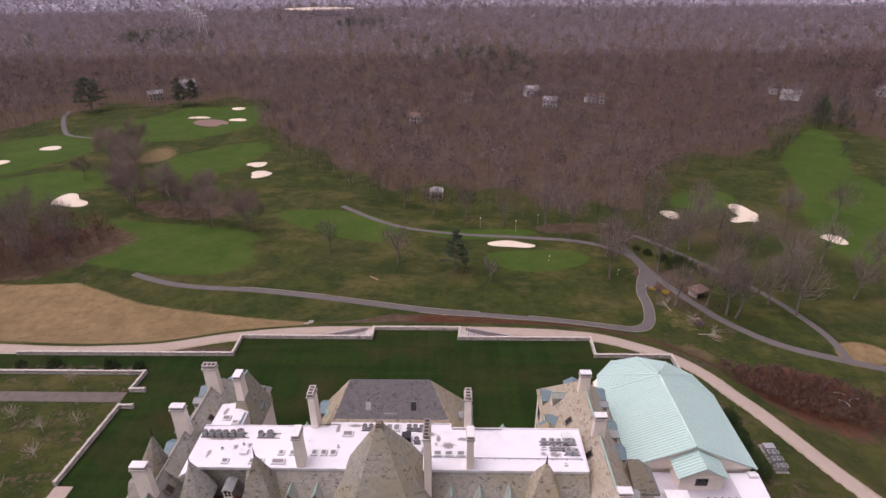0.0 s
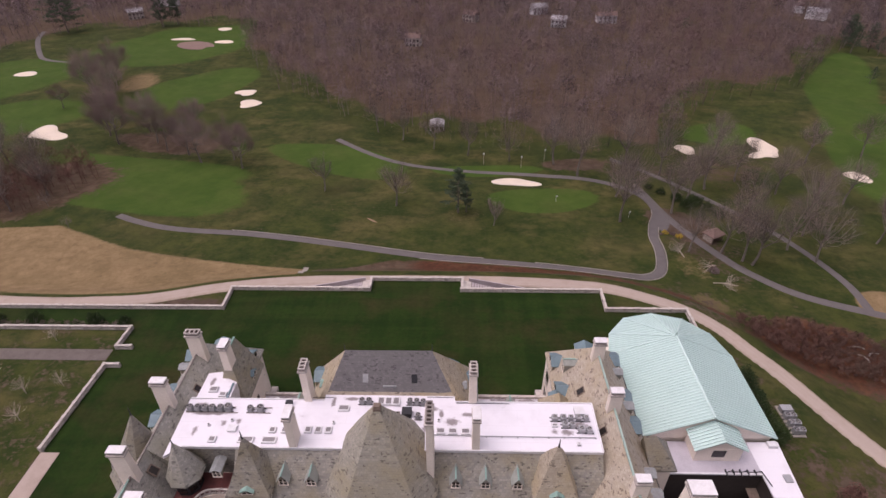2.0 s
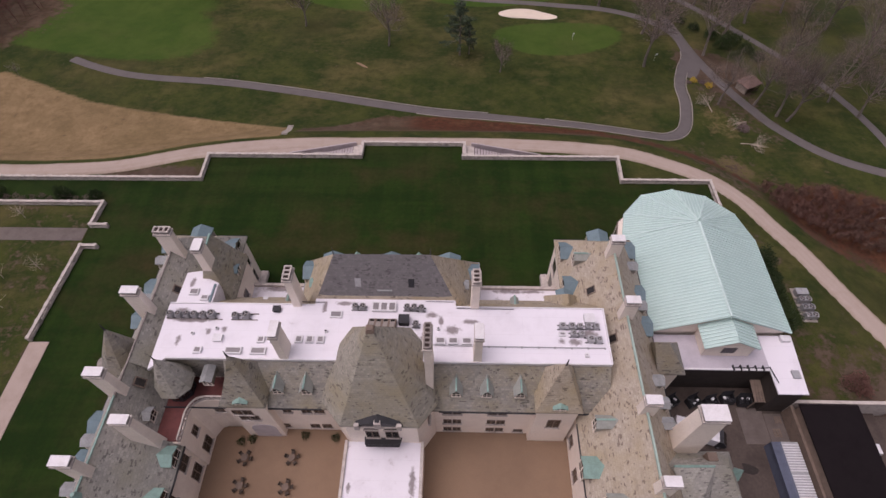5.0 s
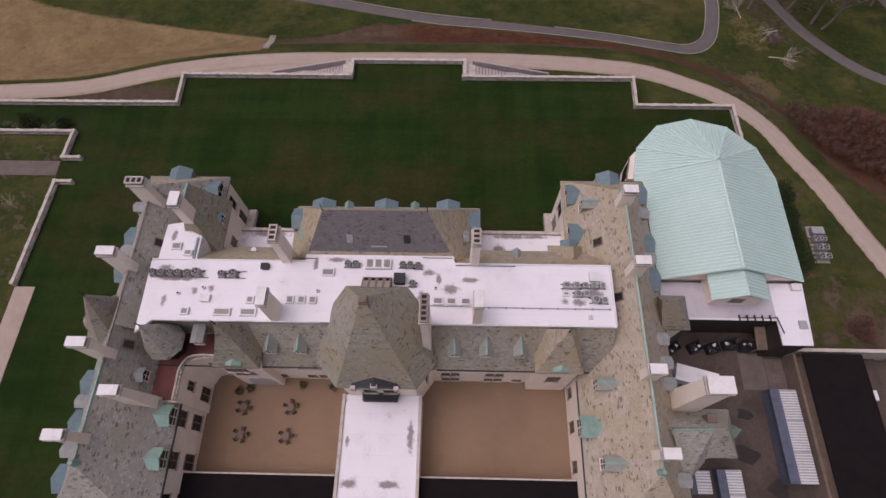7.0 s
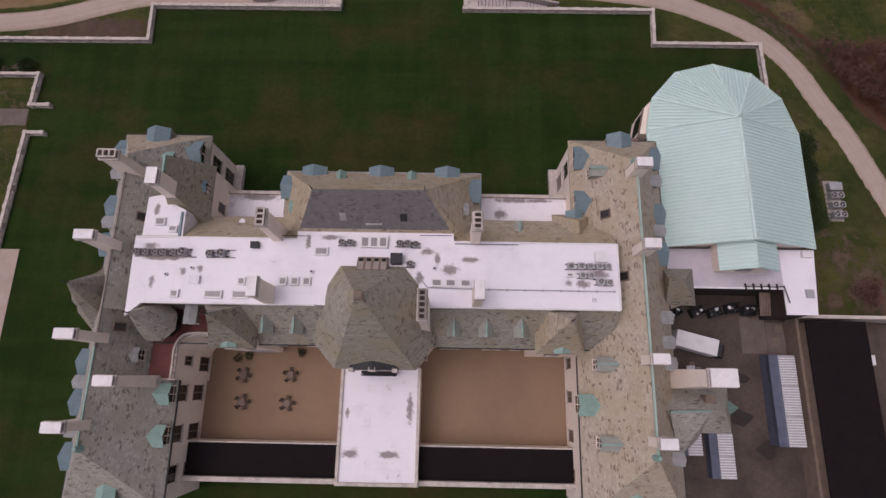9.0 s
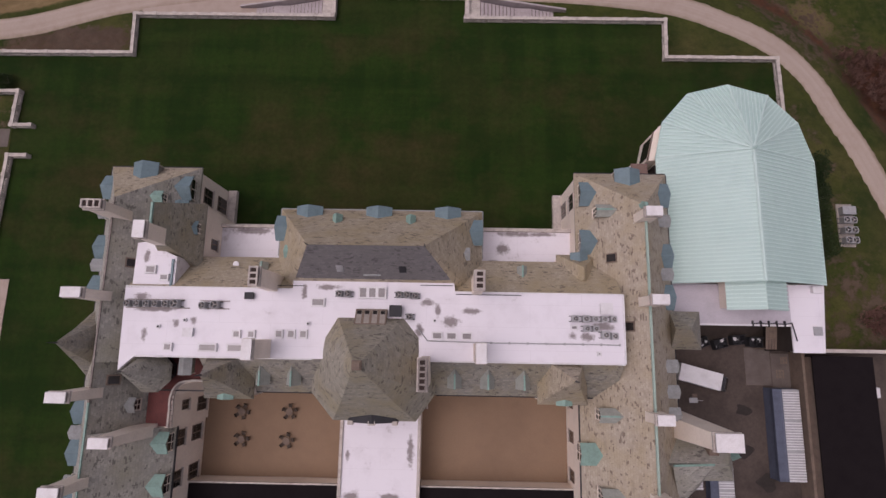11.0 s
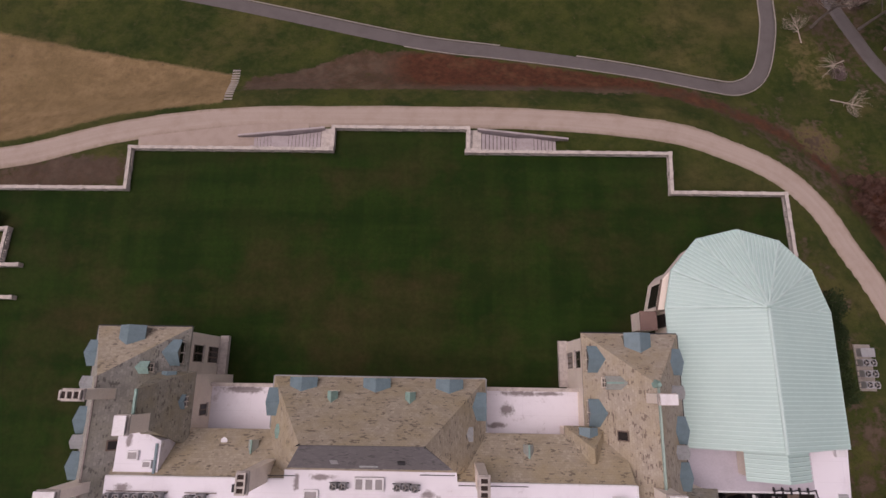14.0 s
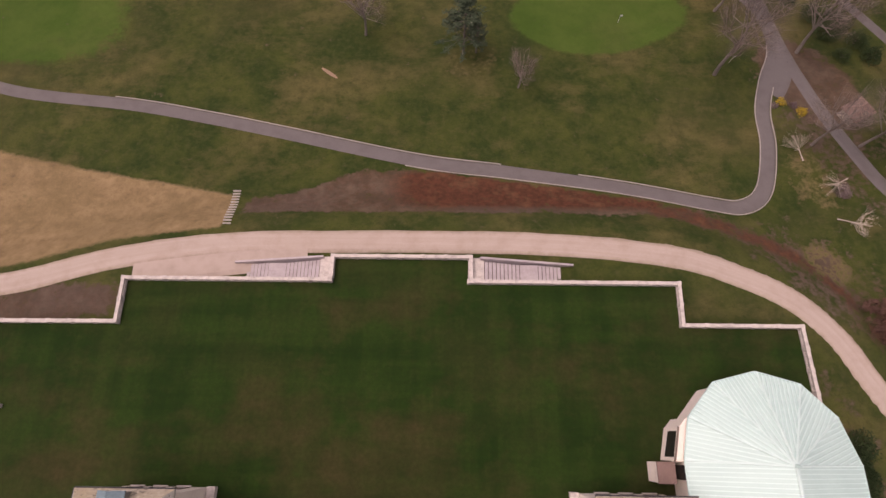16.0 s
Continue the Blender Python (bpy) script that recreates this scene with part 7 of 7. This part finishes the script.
# condenser bank and hedge beside the hall
bank_z = land(71, 75) + 0.05
for i in range(4):
    for j in range(2):
        if i == 3:
            roof_box("vent_box", "grey louvred ventilation box on a pad", "ventilator", 70.8 + j * 1.06, 72.2 + 1.62 * i - 0.1, 0.9, 1.2, 1.0, STEEL, bank_z + 0.12)
        else:
            condenser(70.8 + j * 1.06, 72.2 + 1.62 * i, bank_z + 0.12, 1.12, 1.1, "grey ground-level air conditioning unit beside the hall", "ground condensers", body=STEEL)
structure(part("concrete_pad", boxes((70.1, 72.55, 71.3, 78.2, bank_z - 0.6, bank_z + 0.12)), KERB), "concrete pad under the condensers", "pad")
for i in range(13):
    y = 70.5 + i * 1.15
    shrub(66.0 + 0.9 * math.sin(i * 1.7), y, land(66, y) - 0.05, 1.9 + 0.4 * math.sin(i * 2.3), 3.4 + 0.6 * math.cos(i), SHRUB, "dense dark green shrub beside the hall", "hall hedge", 900)
for i in range(6):
    shrub(63.3, 68 + i * 3.1, land(63.3, 70) - 0.05, 1.1, 1.6, SHRUB, "low dark green shrub beside the hall", "hall hedge", 420)

shrub(74.1, 59.8, land(74.1, 59.8), 2.3, 2.0, BRUSH, "round leafless shrub on the grass", "round shrubs", 900)

# west garden shrubs
for x, y, r in ((-83, 95.8, 1.7), (-69.6, 95.6, 1.7), (-63.0, 95.4, 1.4), (-91, 96, 1.2)):
    shrub(x, y, 0.0, r, 1.6 * r, SHRUB, "dark evergreen shrub behind the garden wall", "garden evergreens", 900)
for i in range(16):
    x = -92 + i * 1.8
    shrub(x, 95.2 + 0.4 * math.sin(i * 2.1), 0.0, 0.8, 0.9, TWIGS_RED, "low leafless brown shrub behind the garden wall", "garden shrubs", 260)

# shrubs, shelter and lamp on the course
for x, y, r, mat in ((71.3, 147.4, 0.8, TWIGS), (72.8, 148.2, 1.0, YELLOW), (75.0, 147.4, 0.9, TWIGS), (76.3, 145.9, 1.1, YELLOW)):
    shrub(x, y, land(x, y), r, 1.1 * r, mat, "rounded yellow shrub at the path fork" if mat is YELLOW else "rounded grey shrub at the path fork", "fork shrubs", 600)
for x, y, r in ((86, 166, 2.6), (89, 168, 2.8), (92, 164, 2.4), (84, 171, 2.2), (80, 175, 1.8), (77, 179, 1.6), (74, 184, 1.5), (79.7, 128.2, 1.4), (94, 160, 2.2), (88, 160, 1.8)):
    shrub(x, y, land(x, y), r, 1.3 * r, SHRUB if r != 1.4 else TWIGS, "dark rhododendron clump among the trees", "course shrubs", 800)
sx, sy = 86.0, 145.2
shelter = thing("golf_shelter", "small brown shingled shelter with an open front", "shelter", (sx, sy, land(sx, sy)))
shelter.rotation_euler.z = radians(28)
part("roof", hull([(-2.6, -2.1, 2.3), (2.6, -2.1, 2.3), (2.6, 2.1, 2.3), (-2.6, 2.1, 2.3), (-0.9, 0, 3.9), (0.9, 0, 3.9), (-2.6, -2.1, 2.15), (2.6, -2.1, 2.15), (2.6, 2.1, 2.15), (-2.6, 2.1, 2.15)]), SHINGLE, shelter)
for x in (-2.2, 2.2):
    for y in (-1.7, 1.7):
        part("post", boxes((x - 0.09, x + 0.09, y - 0.09, y + 0.09, -0.4, 2.2)), TIMBER, shelter)
for i in range(6):
    part("slat", boxes((-2.25, -2.19, -1.6, 1.6, 0.15 + i * 0.3, 0.35 + i * 0.3)), PALE_BARK, shelter)
part("bench", boxes((-1.9, 1.9, 1.1, 1.6, 0.4, 0.48)), TIMBER, shelter)
for x, y in ((34.2, 198.4), (44, 205), (20, 203)):
    t = thing("lamp_post", "slim pale lamp post by the path", "lamp post", (x, y, land(x, y)), "path lamps")
    part("post", tube(bmesh.new(), (0, 0, -0.3), (0, 0, 4.2), 0.09, 0.06, 6), PALE_BARK, t)
    part("lantern", tube(bmesh.new(), (0, 0, 4.2), (0, 0, 4.7), 0.2, 0.28, 8), WHITE_PAINT, t)
sand = part("bare_patch", hull([(-17.5 + 1.6 * math.cos(a) - 0.8 * math.sin(a), 154.9 + 1.0 * math.sin(a) - 0.9 * math.cos(a), land(-17.5, 154.9) + 0.16) for a in np.arange(0, 6.2, 0.5)] + [(-17.5, 154.9, land(-17.5, 154.9) - 0.3)]), GRAVEL_COURT)
structure(sand, "small worn patch of pale soil in the grass", "bare soil")

# kerbs beside the cart path
line = smooth_line(CART, 1.0)
d = np.gradient(line, axis=0)
d /= np.linalg.norm(d, axis=1)[:, None]
nrm = np.stack([-d[:, 1], d[:, 0]], 1)
for side, a, b in ((1.5, 40, 118), (1.5, 132, 200), (-1.5, 100, 190)):
    pts = line + nrm * side
    bm = bmesh.new()
    for p, q in zip(pts[a:b], pts[a + 1:b + 1]):
        tube(bm, (*p, land(*p) + 0.07), (*q, land(*q) + 0.07), 0.11, 0.11, 4)
    structure(part("kerb", bm, KERB), "pale stone kerb along the cart path", "kerb")
for x, y, tr in ((101, 98.5, 30), (104, 96.5, 60), (99.5, 96, -20)):
    t = thing("stone_edging", "low curved stone edging on the slope", "stone edging", (x, y, land(x, y)), "stone edgings")
    t.rotation_euler.z = radians(tr)
    bm = bmesh.new()
    for i in range(8):
        a, b = i * 0.2, (i + 1) * 0.2
        tube(bm, (1.8 * math.cos(a), 1.8 * math.sin(a), 0.1), (1.8 * math.cos(b), 1.8 * math.sin(b), 0.1), 0.2, 0.2, 5)
    part("stone_row", bm, KERB, t)

# ---- houses among the woods ----
def far_house(x, y, w, d, turn, wall, roof_mat, label):
    """A two-storey house with windows, gabled roof and chimney, seen from afar."""
    t = thing("far_house", label, "house", (x, y, land(x, y) - 0.5), "houses in the woods")
    w, d = w * 0.72, d * 0.72
    t.rotation_euler.z = radians(turn)
    body = part("wall", boxes((-w / 2, w / 2, -d / 2, d / 2, -3, 6)), wall, t)
    rf = part("roof", hull([(-w / 2 - 0.5, -d / 2 - 0.5, 6), (w / 2 + 0.5, -d / 2 - 0.5, 6), (-w / 2 - 0.5, d / 2 + 0.5, 6), (w / 2 + 0.5, d / 2 + 0.5, 6), (-w / 2 - 0.5, 0, 6 + d * 0.36), (w / 2 + 0.5, 0, 6 + d * 0.36)]), roof_mat, t)
    part("chimney", boxes((w * 0.2, w * 0.2 + 1.1, -0.5, 0.5, 6, 7.6 + d * 0.36)), SHINGLE, rf)
    for i in range(4):
        for z in (1.4, 4.2):
            c = -w / 2 + w * (i + 0.5) / 4
            part("window", boxes((c - 0.6, c + 0.6, -d / 2 - 0.06, -d / 2 + 0.1, z - 0.7, z + 0.8)), GLASS, body)


FAR_ROOF = worn("pale_grey_shingle", (0.42, 0.40, 0.42), (0.25, 0.24, 0.25), 0.5)
rh = random.Random(4)
for x, y, w, d, tr, wm, rm in ((74, 470, 17, 10, 20, WHITE_PAINT, FAR_ROOF), (84, 430, 15, 9, -15, WHITE_PAINT, FAR_ROOF), (121, 441, 20, 9, 5, CAP, SHINGLE), (-246, 515, 26, 12, 10, CAP, FAR_ROOF), (-252, 470, 16, 10, 30, STONE, FAR_ROOF),
                               (-20, 384, 14, 9, -10, STONE, SHINGLE), (20, 455, 15, 10, -30, STONE, SHINGLE)):
    far_house(x, y, w, d, tr, wm, rm, "pale two-storey house among bare trees")
for k in range(10):
    a = rh.random()
    x, y = (rh.uniform(265, 420), rh.uniform(420, 560)) if a < 0.45 else ((rh.uniform(-470, -330), rh.uniform(410, 520)) if a < 0.7 else (rh.uniform(-150, 420), rh.uniform(1050, 1300)))
    far_house(x, y, rh.uniform(12, 20), rh.uniform(8, 11), rh.uniform(0, 180), STONE if k % 2 else CAP, FAR_ROOF if k % 3 else SHINGLE, "pale two-storey house among bare trees")
pav = thing("golf_pavilion", "small pale timber pavilion at the wood's edge", "pavilion", (0.5, 240, land(0.5, 240)))
part("roof", hull([(-3.4, -2.6, 3), (3.4, -2.6, 3), (3.4, 2.6, 3), (-3.4, 2.6, 3), (-1, 0, 5), (1, 0, 5)]), FAR_ROOF, pav)
for x in (-3, -1, 1, 3):
    part("post", boxes((x - 0.15, x + 0.15, -2.3, -2.0, -0.3, 3)), WHITE_PAINT, pav)
part("wall", boxes((-3, 3, 1.8, 2.1, -0.3, 3)), WHITE_PAINT, pav)
# power line and a pale field far off
for k in range(9):
    f = k / 8
    x, y = -378 - 330 * f, 880 + 610 * f
    t = thing("power_pylon", "pale steel power line pylon above the woods", "pylon", (x, y, land(x, y)), "power line")
    bm = bmesh.new()
    for sx in (-1, 1):
        tube(bm, (sx * 2.5, 0, -1), (sx * 0.7, 0, 40), 0.6, 0.4, 4)
    part("mast", bm, CAP, t)
    for z in (30, 36):
        part("crossarm", boxes((-7, 7, -0.4, 0.4, z, z + 0.9)), CAP, t)
fld = hull([(-320 + 85 * math.cos(a), 1400 + 60 * math.sin(a), land(-320, 1400) + 14) for a in np.arange(0, 6.2, 0.4)] + [(-320, 1400, land(-320, 1400) - 5)])
structure(part("far_field", fld, SAND), "pale sandy clearing far off in the woods", "clearing")
